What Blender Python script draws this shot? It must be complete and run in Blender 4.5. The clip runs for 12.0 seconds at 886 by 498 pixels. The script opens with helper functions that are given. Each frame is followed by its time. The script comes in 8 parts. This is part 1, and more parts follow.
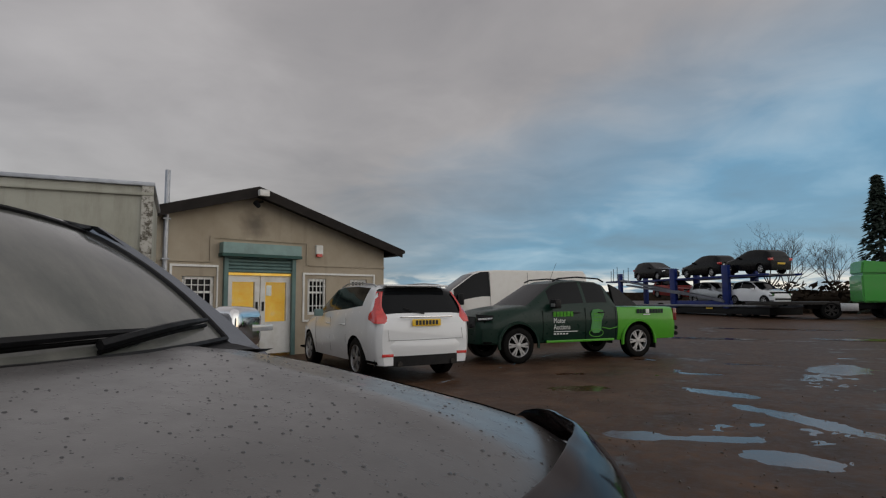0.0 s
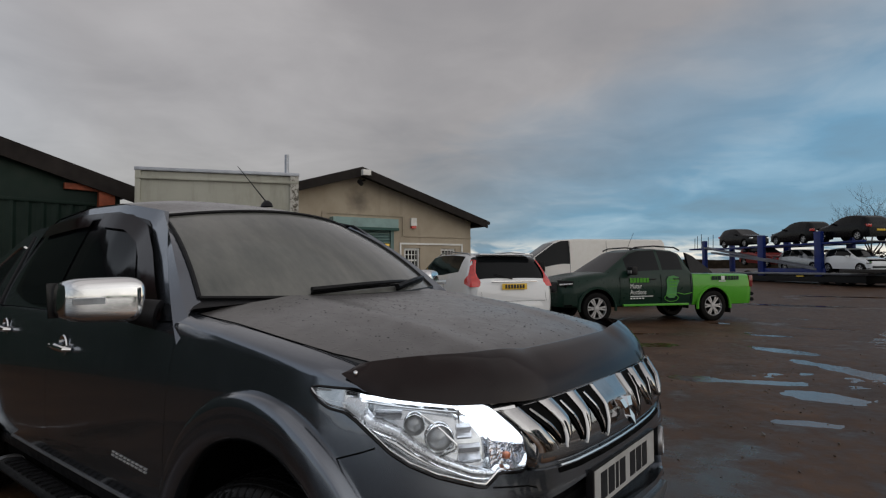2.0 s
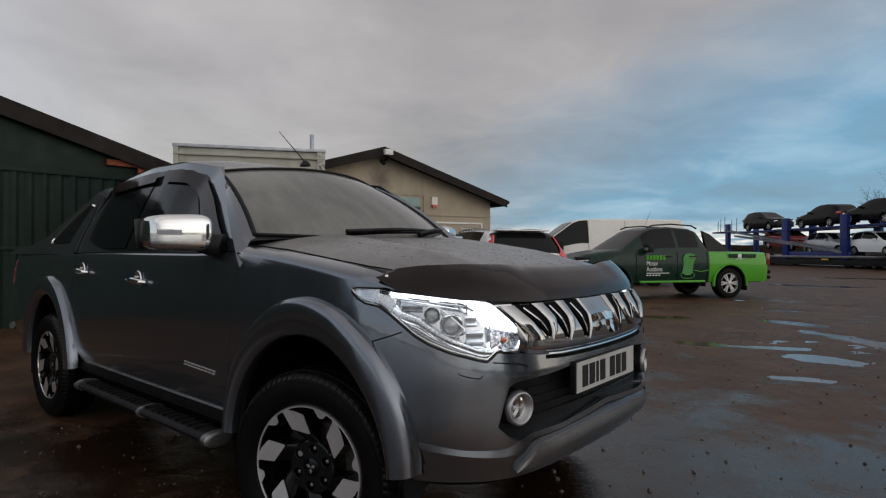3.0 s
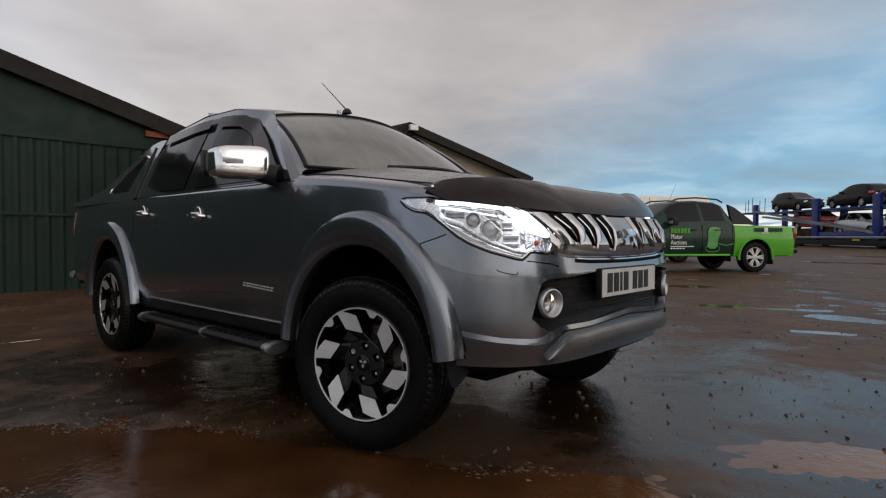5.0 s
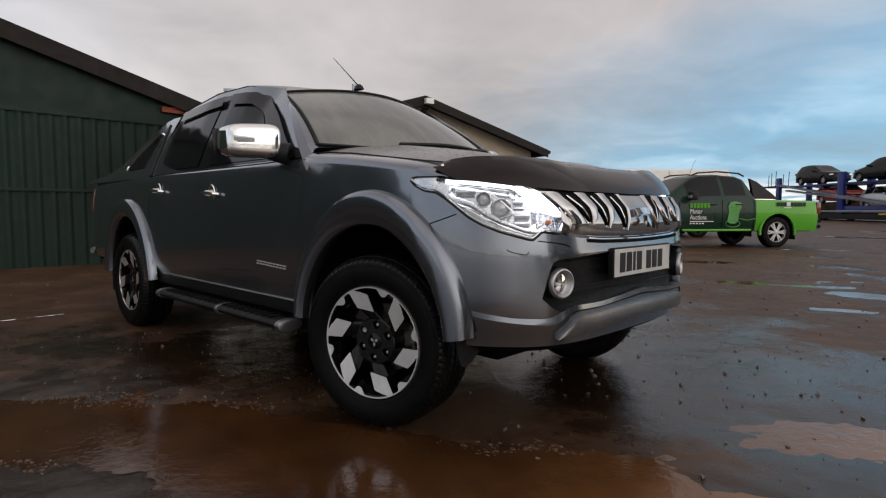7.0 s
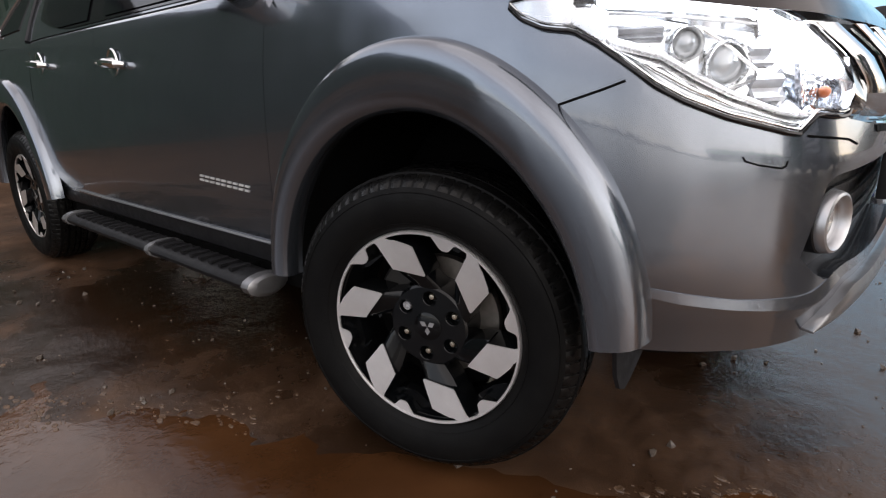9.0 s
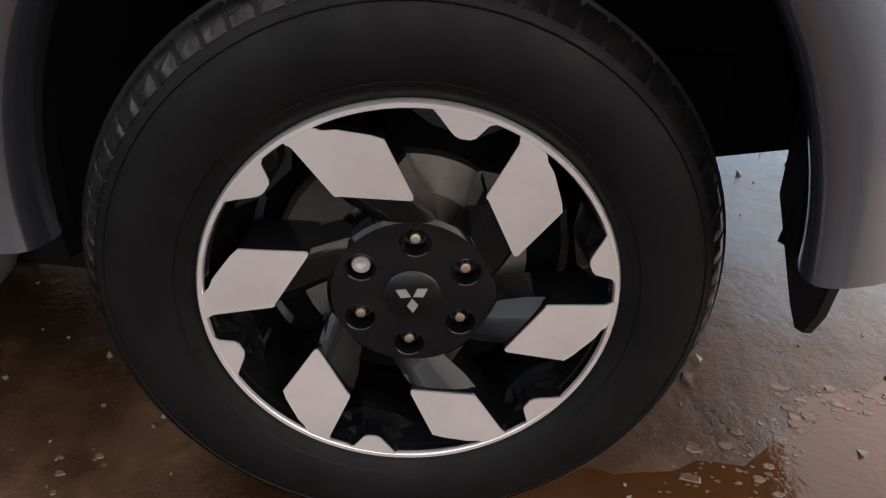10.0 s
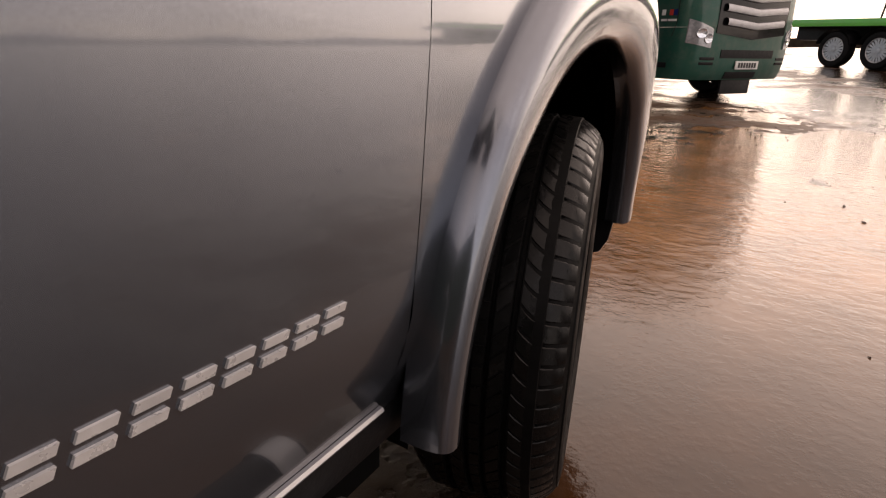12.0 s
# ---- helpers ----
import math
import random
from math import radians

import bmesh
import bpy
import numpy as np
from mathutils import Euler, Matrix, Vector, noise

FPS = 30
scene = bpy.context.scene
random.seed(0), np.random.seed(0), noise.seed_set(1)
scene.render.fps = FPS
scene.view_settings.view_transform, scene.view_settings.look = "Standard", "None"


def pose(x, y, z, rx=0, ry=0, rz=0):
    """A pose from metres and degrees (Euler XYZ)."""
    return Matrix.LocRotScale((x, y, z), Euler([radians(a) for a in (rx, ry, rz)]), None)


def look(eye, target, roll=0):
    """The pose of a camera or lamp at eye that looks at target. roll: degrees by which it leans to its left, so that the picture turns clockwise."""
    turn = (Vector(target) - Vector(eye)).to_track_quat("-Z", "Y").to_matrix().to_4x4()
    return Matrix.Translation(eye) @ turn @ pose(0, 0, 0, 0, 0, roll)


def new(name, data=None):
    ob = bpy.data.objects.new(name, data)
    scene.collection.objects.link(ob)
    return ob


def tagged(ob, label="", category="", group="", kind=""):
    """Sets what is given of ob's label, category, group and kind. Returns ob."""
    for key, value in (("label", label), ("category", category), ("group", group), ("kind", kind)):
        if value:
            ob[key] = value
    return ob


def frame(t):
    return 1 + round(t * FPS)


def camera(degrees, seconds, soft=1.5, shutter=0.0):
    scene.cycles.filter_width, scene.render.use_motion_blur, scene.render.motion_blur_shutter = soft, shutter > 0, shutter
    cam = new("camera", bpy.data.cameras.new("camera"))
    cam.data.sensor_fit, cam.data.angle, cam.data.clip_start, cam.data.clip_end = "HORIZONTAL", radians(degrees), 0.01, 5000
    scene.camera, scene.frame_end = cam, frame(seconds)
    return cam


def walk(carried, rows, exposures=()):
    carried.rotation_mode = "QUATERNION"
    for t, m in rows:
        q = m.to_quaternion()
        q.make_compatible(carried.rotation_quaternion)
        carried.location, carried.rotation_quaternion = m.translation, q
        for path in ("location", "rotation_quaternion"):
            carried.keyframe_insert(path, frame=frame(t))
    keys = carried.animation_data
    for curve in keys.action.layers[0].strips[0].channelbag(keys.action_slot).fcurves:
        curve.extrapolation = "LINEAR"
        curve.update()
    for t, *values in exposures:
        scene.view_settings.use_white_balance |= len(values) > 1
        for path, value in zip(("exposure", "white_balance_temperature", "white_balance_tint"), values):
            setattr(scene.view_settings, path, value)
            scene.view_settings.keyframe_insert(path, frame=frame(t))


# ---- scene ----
cam = camera(76.0, 12.0, soft=1.2)
PATH = [
    (0, (0.873, -0.498, 1.363), (-0.132, 1.222, 1.542), -0.4),
    (0.5, (1.022, -0.917, 1.464), (-0.058, 0.759, 1.626), -0.4),
    (1, (1.177, -1.314, 1.428), (0.032, 0.32, 1.568), -0.3),
    (1.5, (1.322, -1.612, 1.406), (0.127, -0.012, 1.509), -0.4),
    (2, (1.462, -1.846, 1.358), (0.23, -0.272, 1.424), -0.3),
    (2.5, (1.611, -2.014, 1.28), (0.344, -0.467, 1.313), -0.2),
    (3, (1.734, -2.146, 1.165), (0.444, -0.618, 1.176), -0.0),
    (3.5, (1.777, -2.264, 0.997), (0.469, -0.751, 0.99), 0.1),
    (5.5, (1.846, -2.37, 0.896), (0.488, -0.902, 0.837), 0.1),
    (6, (1.852, -2.368, 0.897), (0.486, -0.909, 0.826), 0.0),
    (6.5, (1.855, -2.367, 0.899), (0.48, -0.916, 0.815), -0.1),
    (8.3, (1.4, -2.041, 0.984), (0.004, -0.661, 0.599), -0.3),
    (8.5, (1.227, -1.958, 0.974), (-0.155, -0.575, 0.553), -0.9),
    (9, (0.835, -1.738, 0.912), (-0.43, -0.296, 0.345), -2.0),
    (9.5, (0.464, -1.539, 0.823), (-0.475, 0.049, 0.051), -2.5),
    (10, (0.171, -1.386, 0.731), (-0.246, 0.322, -0.222), -1.7),
    (10.5, (-0.096, -1.254, 0.677), (0.332, 0.409, -0.347), 1.4),
    (11, (-0.329, -1.168, 0.716), (0.876, 0.126, -0.22), 4.6),
    (11.5, (-0.634, -1.212, 0.818), (0.864, -0.11, 0.082), 4.2),
    (12, (-0.974, -1.18, 0.855), (0.623, -0.201, 0.155), 1.5),
]
EXPOSURES = [(0, -0.1, 6350, 10), (0.5, -0.15, 6350, 10), (2.5, -0.05, 6300, 10), (3.5, 0.3, 6450, 11), (5.5, 0.4, 6550, 13), (6.5, 0.45, 6550, 13), (8.3, 1.1, 6700, 13),
             (8.5, 1.25, 6700, 13), (9.0, 1.58, 6500, 14), (9.5, 1.75, 6450, 15), (10.0, 2.1, 6650, 16), (10.5, 2.45, 6900, 18), (11.0, 2.8, 7500, 22),
             (11.5, 2.0, 7600, 24), (12, 1.15, 7900, 26)]
walk(cam, [(t, look(eye, target, roll)) for t, eye, target, roll in PATH], EXPOSURES)

# ---- light: heavy cloud with a blue opening low in the north-east ----
world = bpy.data.worlds.new("overcast_sky")
scene.world = world
world.use_nodes = True
wn, wl = world.node_tree.nodes, world.node_tree.links
wn.clear()


def wnode(kind, **kw):
    n = wn.new(kind)
    for k, v in kw.items():
        n.inputs[k].default_value = v
    return n


def wmath(op, a, b):
    n = wn.new("ShaderNodeMath")
    n.operation = op
    for i, v in enumerate((a, b)):
        if isinstance(v, (int, float)):
            n.inputs[i].default_value = v
        else:
            wl.new(v, n.inputs[i])
    return n.outputs[0]


def wramp(value, stops):
    n = wn.new("ShaderNodeValToRGB")
    el = n.color_ramp.elements
    while len(el) < len(stops):
        el.new(0.5)
    for e, (p, c) in zip(el, stops):
        e.position, e.color = p, (*c, 1) if len(c) == 3 else c
    wl.new(value, n.inputs[0])
    return n.outputs[0]


def wmix(fac, a, b):
    n = wn.new("ShaderNodeMix")
    n.data_type = "RGBA"
    wl.new(fac, n.inputs[0])
    wl.new(a, n.inputs[6])
    wl.new(b, n.inputs[7])
    return n.outputs[2]


sky_dir = wn.new("ShaderNodeTexCoord").outputs["Generated"]
sep = wn.new("ShaderNodeSeparateXYZ")
wl.new(sky_dir, sep.inputs[0])
dx, dy, dz = sep.outputs
# cloud sheet seen in perspective: divide by height above the horizon
up = wmath("ADD", wmath("MAXIMUM", dz, 0.0), 0.16)
flat = wn.new("ShaderNodeCombineXYZ")
wl.new(wmath("DIVIDE", dx, up), flat.inputs[0])
wl.new(wmath("DIVIDE", dy, up), flat.inputs[1])
cloud = wnode("ShaderNodeTexNoise", Scale=0.6, Detail=6.0, Roughness=0.5, Distortion=0.3)
wl.new(flat.outputs[0], cloud.inputs["Vector"])
fine = wnode("ShaderNodeTexNoise", Scale=1.9, Detail=7.0, Roughness=0.55, Distortion=0.5)
wl.new(flat.outputs[0], fine.inputs["Vector"])
tone = wmath("ADD", wmath("MULTIPLY", cloud.outputs[0], 0.72), wmath("MULTIPLY", fine.outputs[0], 0.28))
grey = wramp(tone, [(0.33, (0.245, 0.225, 0.22)), (0.5, (0.345, 0.315, 0.30)), (0.66, (0.46, 0.425, 0.405))])
blue = wramp(tone, [(0.36, (0.125, 0.21, 0.29)), (0.5, (0.14, 0.295, 0.43)), (0.64, (0.30, 0.46, 0.58))])
# how far towards the opening: azimuth of (0.45, 0.89), and low
side = wmath("ADD", wmath("MULTIPLY", dx, 0.30), wmath("MULTIPLY", dy, 0.954))
low = wmath("SUBTRACT", wmath("SUBTRACT", side, wmath("MULTIPLY", dz, 1.25)), wmath("MULTIPLY", fine.outputs[0], 0.25))
opening = wramp(low, [(0.16, (0, 0, 0)), (0.55, (1, 1, 1))])
col = wmix(opening, grey, blue)
# thinner, brighter cloud towards the east, where the sun stands behind it
east = wramp(wmath("SUBTRACT", dx, wmath("MULTIPLY", dz, 0.12)), [(0.3, (0, 0, 0)), (0.95, (1, 1, 1))])
pale = wramp(tone, [(0.35, (0.86, 0.825, 0.78)), (0.65, (1.22, 1.16, 1.08))])
col = wmix(east, col, pale)
# lighter, cooler cloud behind the camera, to the south-west
south = wramp(wmath("SUBTRACT", wmath("MULTIPLY", wmath("ADD", dx, wmath("MULTIPLY", dy, 1.3)), -0.61), wmath("MULTIPLY", dz, 0.3)), [(0.2, (0, 0, 0)), (0.85, (1, 1, 1))])
cool = wramp(tone, [(0.35, (0.42, 0.45, 0.49)), (0.65, (0.64, 0.67, 0.71))])
col = wmix(south, col, cool)
# thin bright break just over the horizon
band = wramp(dz, [(0.0, (0, 0, 0)), (0.018, (1, 1, 1)), (0.05, (0, 0, 0))])
streak = wmath("MULTIPLY", band, wramp(fine.outputs[0], [(0.40, (0, 0, 0)), (0.54, (1, 1, 1))]))
bright = wnode("ShaderNodeRGB")
bright.outputs[0].default_value = (0.95, 0.88, 0.76, 1)
col = wmix(streak, col, bright.outputs[0])
sky = wn.new("ShaderNodeTexSky")
sky.sky_type, sky.sun_disc = "NISHITA", False
sky.sun_elevation, sky.sun_rotation = radians(12), radians(60)
bg_sky = wnode("ShaderNodeBackground", Strength=0.02)
wl.new(sky.outputs[0], bg_sky.inputs[0])
bg = wnode("ShaderNodeBackground", Strength=1.0)
wl.new(col, bg.inputs[0])
both = wn.new("ShaderNodeAddShader")
wl.new(bg.outputs[0], both.inputs[0])
wl.new(bg_sky.outputs[0], both.inputs[1])
wl.new(both.outputs[0], wn.new("ShaderNodeOutputWorld").inputs[0])

sun_data = bpy.data.lights.new("sun", "SUN")
sun_data.energy, sun_data.angle, sun_data.color = 0.5, radians(120), (1.0, 0.95, 0.9)
sun = new("sun", sun_data)
sun.matrix_world = look((0, 0, 30), (-12, 2, 12))
# ---- materials ----


class Mat:
    """A small builder for one procedural material."""

    def __init__(self, name, color, rough=0.5, metal=0.0, coat=0.0, spec=0.5):
        self.m = bpy.data.materials.new(name)
        self.m.use_nodes = True
        self.n, self.l = self.m.node_tree.nodes, self.m.node_tree.links
        self.b = self.n["Principled BSDF"]
        self.put(Roughness=rough, Metallic=metal)
        self.b.inputs["Base Color"].default_value = (*color, 1)
        self.b.inputs["Coat Weight"].default_value = coat
        self.b.inputs["Coat Roughness"].default_value = 0.06
        self.b.inputs["Specular IOR Level"].default_value = spec
        self.color = color
        self.pos = None

    def put(self, **kw):
        for k, v in kw.items():
            self.b.inputs[k].default_value = v
        return self

    def where(self):
        if self.pos is None:
            self.pos = self.n.new("ShaderNodeTexCoord").outputs["Object"]
        return self.pos

    def noise(self, scale, detail=4.0, rough=0.55, stretch=None, distort=0.0):
        n = self.n.new("ShaderNodeTexNoise")
        n.inputs["Scale"].default_value, n.inputs["Detail"].default_value = scale, detail
        n.inputs["Roughness"].default_value, n.inputs["Distortion"].default_value = rough, distort
        src = self.where()
        if stretch:
            mp = self.n.new("ShaderNodeMapping")
            mp.inputs["Scale"].default_value = stretch
            self.l.new(src, mp.inputs[0])
            src = mp.outputs[0]
        self.l.new(src, n.inputs["Vector"])
        return n.outputs[0]

    def ramp(self, value, stops):
        n = self.n.new("ShaderNodeValToRGB")
        el = n.color_ramp.elements
        while len(el) < len(stops):
            el.new(0.5)
        for e, (p, c) in zip(el, stops):
            c = (c, c, c) if isinstance(c, (int, float)) else c
            e.position, e.color = p, (*c, 1)
        self.l.new(value, n.inputs[0])
        return n.outputs[0]

    def mix(self, fac, a, b):
        n = self.n.new("ShaderNodeMix")
        n.data_type = "RGBA"
        for i, v in ((0, fac), (6, a), (7, b)):
            if isinstance(v, tuple):
                n.inputs[i].default_value = (*v, 1)
            elif isinstance(v, (int, float)):
                n.inputs[i].default_value = v
            else:
                self.l.new(v, n.inputs[i])
        return n.outputs[2]

    def math(self, op, a, b, c=0.0):
        n = self.n.new("ShaderNodeMath")
        n.operation = op
        for i, v in enumerate((a, b, c)):
            if isinstance(v, (int, float)):
                n.inputs[i].default_value = v
            else:
                self.l.new(v, n.inputs[i])
        return n.outputs[0]

    def base(self, socket):
        self.l.new(socket, self.b.inputs["Base Color"])
        return self

    def rough(self, socket):
        self.l.new(socket, self.b.inputs["Roughness"])
        return self

    def bump(self, socket, strength=0.3, distance=0.01):
        n = self.n.new("ShaderNodeBump")
        n.inputs["Strength"].default_value, n.inputs["Distance"].default_value = strength, distance
        self.l.new(socket, n.inputs["Height"])
        last = self.b.inputs["Normal"]
        if last.is_linked:
            self.l.new(last.links[0].from_socket, n.inputs["Normal"])
        self.l.new(n.outputs[0], last)
        return self


def plain(name, color, rough=0.5, metal=0.0, coat=0.0, vary=0.12, scale=6.0, bump=0.0, fine=90.0, dirt=None, spec=0.4):
    """A surface with two scales of variation in tone and gloss."""
    k = Mat(name, color, rough, metal, coat, spec)
    big = k.noise(scale, 5)
    lo = tuple(c * (1 - vary) for c in color)
    hi = tuple(min(1, c * (1 + vary)) for c in color)
    col = k.ramp(big, [(0.3, lo), (0.7, hi)])
    if dirt:
        col = k.mix(k.ramp(k.noise(scale * 0.4, 8, 0.65), [(0.5, 0.0), (0.75, 0.7)]), col, dirt)
    k.base(col)
    k.rough(k.ramp(k.noise(scale * 3, 4), [(0.3, max(0.02, rough * 0.8)), (0.7, min(1, rough * 1.2))]))
    if bump:
        k.bump(k.noise(fine, 3), bump, 0.004)
    return k.m


def car_paint(name, color, metal=0.55, rough=0.32, dirt=(0.16, 0.13, 0.11), amount=0.25, flake=0.1, coat=0.4):
    k = Mat(name, color, rough, metal, coat, 0.2)
    col = k.ramp(k.noise(420, 2), [(0.35, tuple(c * (1 - flake) for c in color)), (0.65, tuple(c * (1 + flake) for c in color))])
    film = k.ramp(k.noise(5, 7, 0.65), [(0.45, 0.0), (0.8, amount)])
    k.base(k.mix(film, col, dirt))
    k.b.inputs["Coat Roughness"].default_value = 0.05
    k.rough(k.ramp(k.noise(9, 5), [(0.3, rough * 0.85), (0.75, rough * 1.35)]))
    return k


M = {}
# dark grey metallic paint, rained on and dusty
k = car_paint("paint_graphite", (0.152, 0.170, 0.199), 0.90, 0.19, (0.10, 0.085, 0.075), 0.05, 0.05, 1.0)
drops = k.ramp(k.noise(55, 2), [(0.66, 0.0), (0.72, 1.0)])
k.bump(drops, 0.012, 0.002)
M["paint"] = k.m
# the same paint under a film of dew
k = Mat("paint_graphite_dewy", (0.10, 0.10, 0.103), 0.42, 0.3, 0.9)
film = k.noise(3.2, 7, 0.6)
k.base(k.ramp(film, [(0.3, (0.070, 0.066, 0.065)), (0.7, (0.118, 0.109, 0.104))]))
k.b.inputs["Coat Roughness"].default_value = 0.22
k.rough(k.ramp(k.noise(14, 5), [(0.3, 0.38), (0.7, 0.55)]))
beads = k.ramp(k.noise(46, 3), [(0.60, 0.0), (0.66, 1.0)])
k.bump(beads, 0.6, 0.006).bump(k.noise(240, 3), 0.15, 0.002)
M["paint_dew"] = k.m
# misted windscreen
k = Mat("windscreen_misted", (0.2, 0.2, 0.185), 0.5, 0.0, 1.0)
mist = k.mix(0.45, k.noise(1.6, 6, 0.6), k.noise(7, 6, 0.65, stretch=(0.5, 1.6, 0.5)))
k.base(k.ramp(mist, [(0.36, (0.050, 0.056, 0.050)), (0.5, (0.095, 0.098, 0.086)), (0.64, (0.150, 0.148, 0.130))]))
k.b.inputs["Coat Roughness"].default_value = 0.12
k.bump(k.ramp(k.noise(70, 2), [(0.6, 0.0), (0.7, 1.0)]), 0.12, 0.002)
M["mist"] = k.m
k = Mat("tinted_glass", (0.006, 0.007, 0.008), 0.05, 0.0, 0.0, 0.16)
k.rough(k.ramp(k.noise(8, 5), [(0.3, 0.04), (0.8, 0.16)]))
M["glass"] = k.m
k = Mat("clear_glass", (0.95, 0.97, 0.96), 0.02)
k.put(**{"Transmission Weight": 1.0, "IOR": 1.2})
M["clear"] = k.m
k = Mat("chrome", (0.78, 0.78, 0.78), 0.07, 1.0)
k.rough(k.ramp(k.noise(20, 5), [(0.35, 0.05), (0.75, 0.2)]))
M["chrome"] = k.m
M["chrome_dark"] = plain("dulled_chrome", (0.44, 0.435, 0.435), 0.12, 1.0, 0, 0.15, 12)
M["satin"] = plain("satin_silver_trim", (0.42, 0.42, 0.43), 0.35, 0.8, 0.0, 0.1, 12)
k = Mat("machined_alloy", (0.8, 0.78, 0.77), 0.30, 0.85)
k.base(k.ramp(k.noise(16, 6), [(0.3, (0.74, 0.72, 0.71)), (0.75, (0.86, 0.84, 0.83))]))
k.bump(k.noise(60, 3, stretch=(1, 14, 1)), 0.06, 0.001)
M["alloy"] = k.m
k = Mat("gloss_black_alloy", (0.003, 0.0033, 0.004), 0.09, 0.0, 0.0, 0.26)
k.base(k.ramp(k.noise(14, 6), [(0.4, (0.002, 0.0024, 0.003)), (0.8, (0.005, 0.005, 0.005))]))
M["alloy_black"] = k.m
k = Mat("tyre_rubber", (0.008, 0.008, 0.008), 0.6, 0.0, 0.0, 0.09)
k.base(k.ramp(k.noise(12, 7, 0.65), [(0.35, (0.0028, 0.0028, 0.003)), (0.65, (0.0048, 0.0047, 0.0046)), (0.85, (0.014, 0.013, 0.012))]))
k.rough(k.ramp(k.noise(30, 4), [(0.3, 0.40), (0.7, 0.66)]))
k.bump(k.noise(160, 3), 0.25, 0.002)
M["rubber"] = k.m
k = Mat("wet_tread_rubber", (0.004, 0.004, 0.004), 0.25, 0.0, 0.0, 0.18)
k.base(k.ramp(k.noise(20, 6), [(0.35, (0.0025, 0.0025, 0.0027)), (0.8, (0.007, 0.0066, 0.006))]))
k.rough(k.ramp(k.noise(26, 4), [(0.35, 0.16), (0.7, 0.42)]))
k.bump(k.noise(120, 3), 0.2, 0.002)
M["tread"] = k.m
M["black"] = plain("black_plastic", (0.008, 0.008, 0.009), 0.5, 0, 0, 0.3, 9, 0.15, 200, None, 0.22)
M["black_gloss"] = plain("gloss_black_trim", (0.006, 0.006, 0.007), 0.15, 0, 0.15, 0.3, 9, spec=0.25)
k = Mat("smoked_acrylic", (0.008, 0.005, 0.005), 0.12, 0.0, 0.0, 0.22)
k.base(k.ramp(k.noise(5, 6), [(0.35, (0.009, 0.005, 0.005)), (0.75, (0.018, 0.0105, 0.010))]))
k.rough(k.ramp(k.noise(11, 6), [(0.35, 0.06), (0.75, 0.16)]))
M["acrylic"] = k.m
M["dark"] = plain("underbody_dark", (0.004, 0.004, 0.004), 0.95, 0, 0, 0.3, 5, spec=0.03)
M["brake"] = plain("cast_iron", (0.035, 0.033, 0.031), 0.55, 0.6, 0, 0.3, 14)
M["brake_face"] = plain("worn_brake_disc", (0.22, 0.20, 0.18), 0.4, 0.8, 0, 0.25, 30)
M["nut"] = plain("wheel_nut_steel", (0.62, 0.56, 0.45), 0.28, 1.0, 0, 0.15, 40)
M["reflector"] = plain("lamp_reflector", (0.62, 0.64, 0.66), 0.14, 0.9, 0, 0.2, 25)
M["lens"] = plain("lamp_lens", (0.42, 0.44, 0.46), 0.06, 0.3, 1.0, 0.3, 22)
M["chamber"] = plain("lamp_chamber", (0.40, 0.41, 0.43), 0.18, 0.55, 1.0, 0.3, 26)
k = Mat("lamp_facets", (0.6, 0.62, 0.66), 0.12, 0.9, 0.6)
k.base(k.ramp(k.noise(70, 2), [(0.35, (0.25, 0.27, 0.34)), (0.55, (0.7, 0.72, 0.78)), (0.75, (0.6, 0.42, 0.33))]))
k.bump(k.noise(95, 1), 0.8, 0.006)
M["facet"] = k.m
M["lamp_white"] = plain("lamp_silvering", (0.80, 0.81, 0.83), 0.28, 0.6, 0.6, 0.05, 20)
k = Mat("lamp_cover_clear", (1, 1, 1), 0.03)
clear, gloss, fres, mixed = k.n.new("ShaderNodeBsdfTransparent"), k.n.new("ShaderNodeBsdfGlossy"), k.n.new("ShaderNodeFresnel"), k.n.new("ShaderNodeMixShader")
clear.inputs[0].default_value, gloss.inputs["Roughness"].default_value, fres.inputs[0].default_value = (0.96, 0.97, 0.98, 1), 0.03, 1.4
k.l.new(fres.outputs[0], mixed.inputs[0])
k.l.new(clear.outputs[0], mixed.inputs[1])
k.l.new(gloss.outputs[0], mixed.inputs[2])
k.l.new(mixed.outputs[0], k.n["Material Output"].inputs[0])
M["cover"] = k.m
M["void"] = plain("slot_black", (0.003, 0.003, 0.003), 0.7, 0, 0, 0.3, 12, spec=0.05)
M["lip"] = plain("dulled_silver_lip", (0.21, 0.21, 0.215), 0.34, 0.75, 0.1, 0.12, 12)
M["amber"] = plain("amber_bulb", (0.55, 0.16, 0.06), 0.2, 0, 0.6, 0.2, 40)
M["red_lens"] = plain("red_lens", (0.55, 0.035, 0.03), 0.12, 0, 1.0, 0.2, 12)
M["red_dark"] = plain("dark_red_lens", (0.16, 0.012, 0.012), 0.15, 0, 0.5, 0.2, 12)
M["red"] = plain("red_paint", (0.5, 0.03, 0.02), 0.4, 0, 0.6)
M["white_paint"] = car_paint("white_car_paint", (0.74, 0.755, 0.77), 0.0, 0.22, (0.55, 0.53, 0.50), 0.06, 0.01, 0.8).m
M["white"] = plain("white_upvc", (0.72, 0.72, 0.7), 0.4, 0, 0, 0.06, 4, dirt=(0.45, 0.42, 0.36))
M["van_white"] = car_paint("white_van_paint", (0.72, 0.70, 0.66), 0.0, 0.35, (0.5, 0.44, 0.36), 0.25, 0.01).m
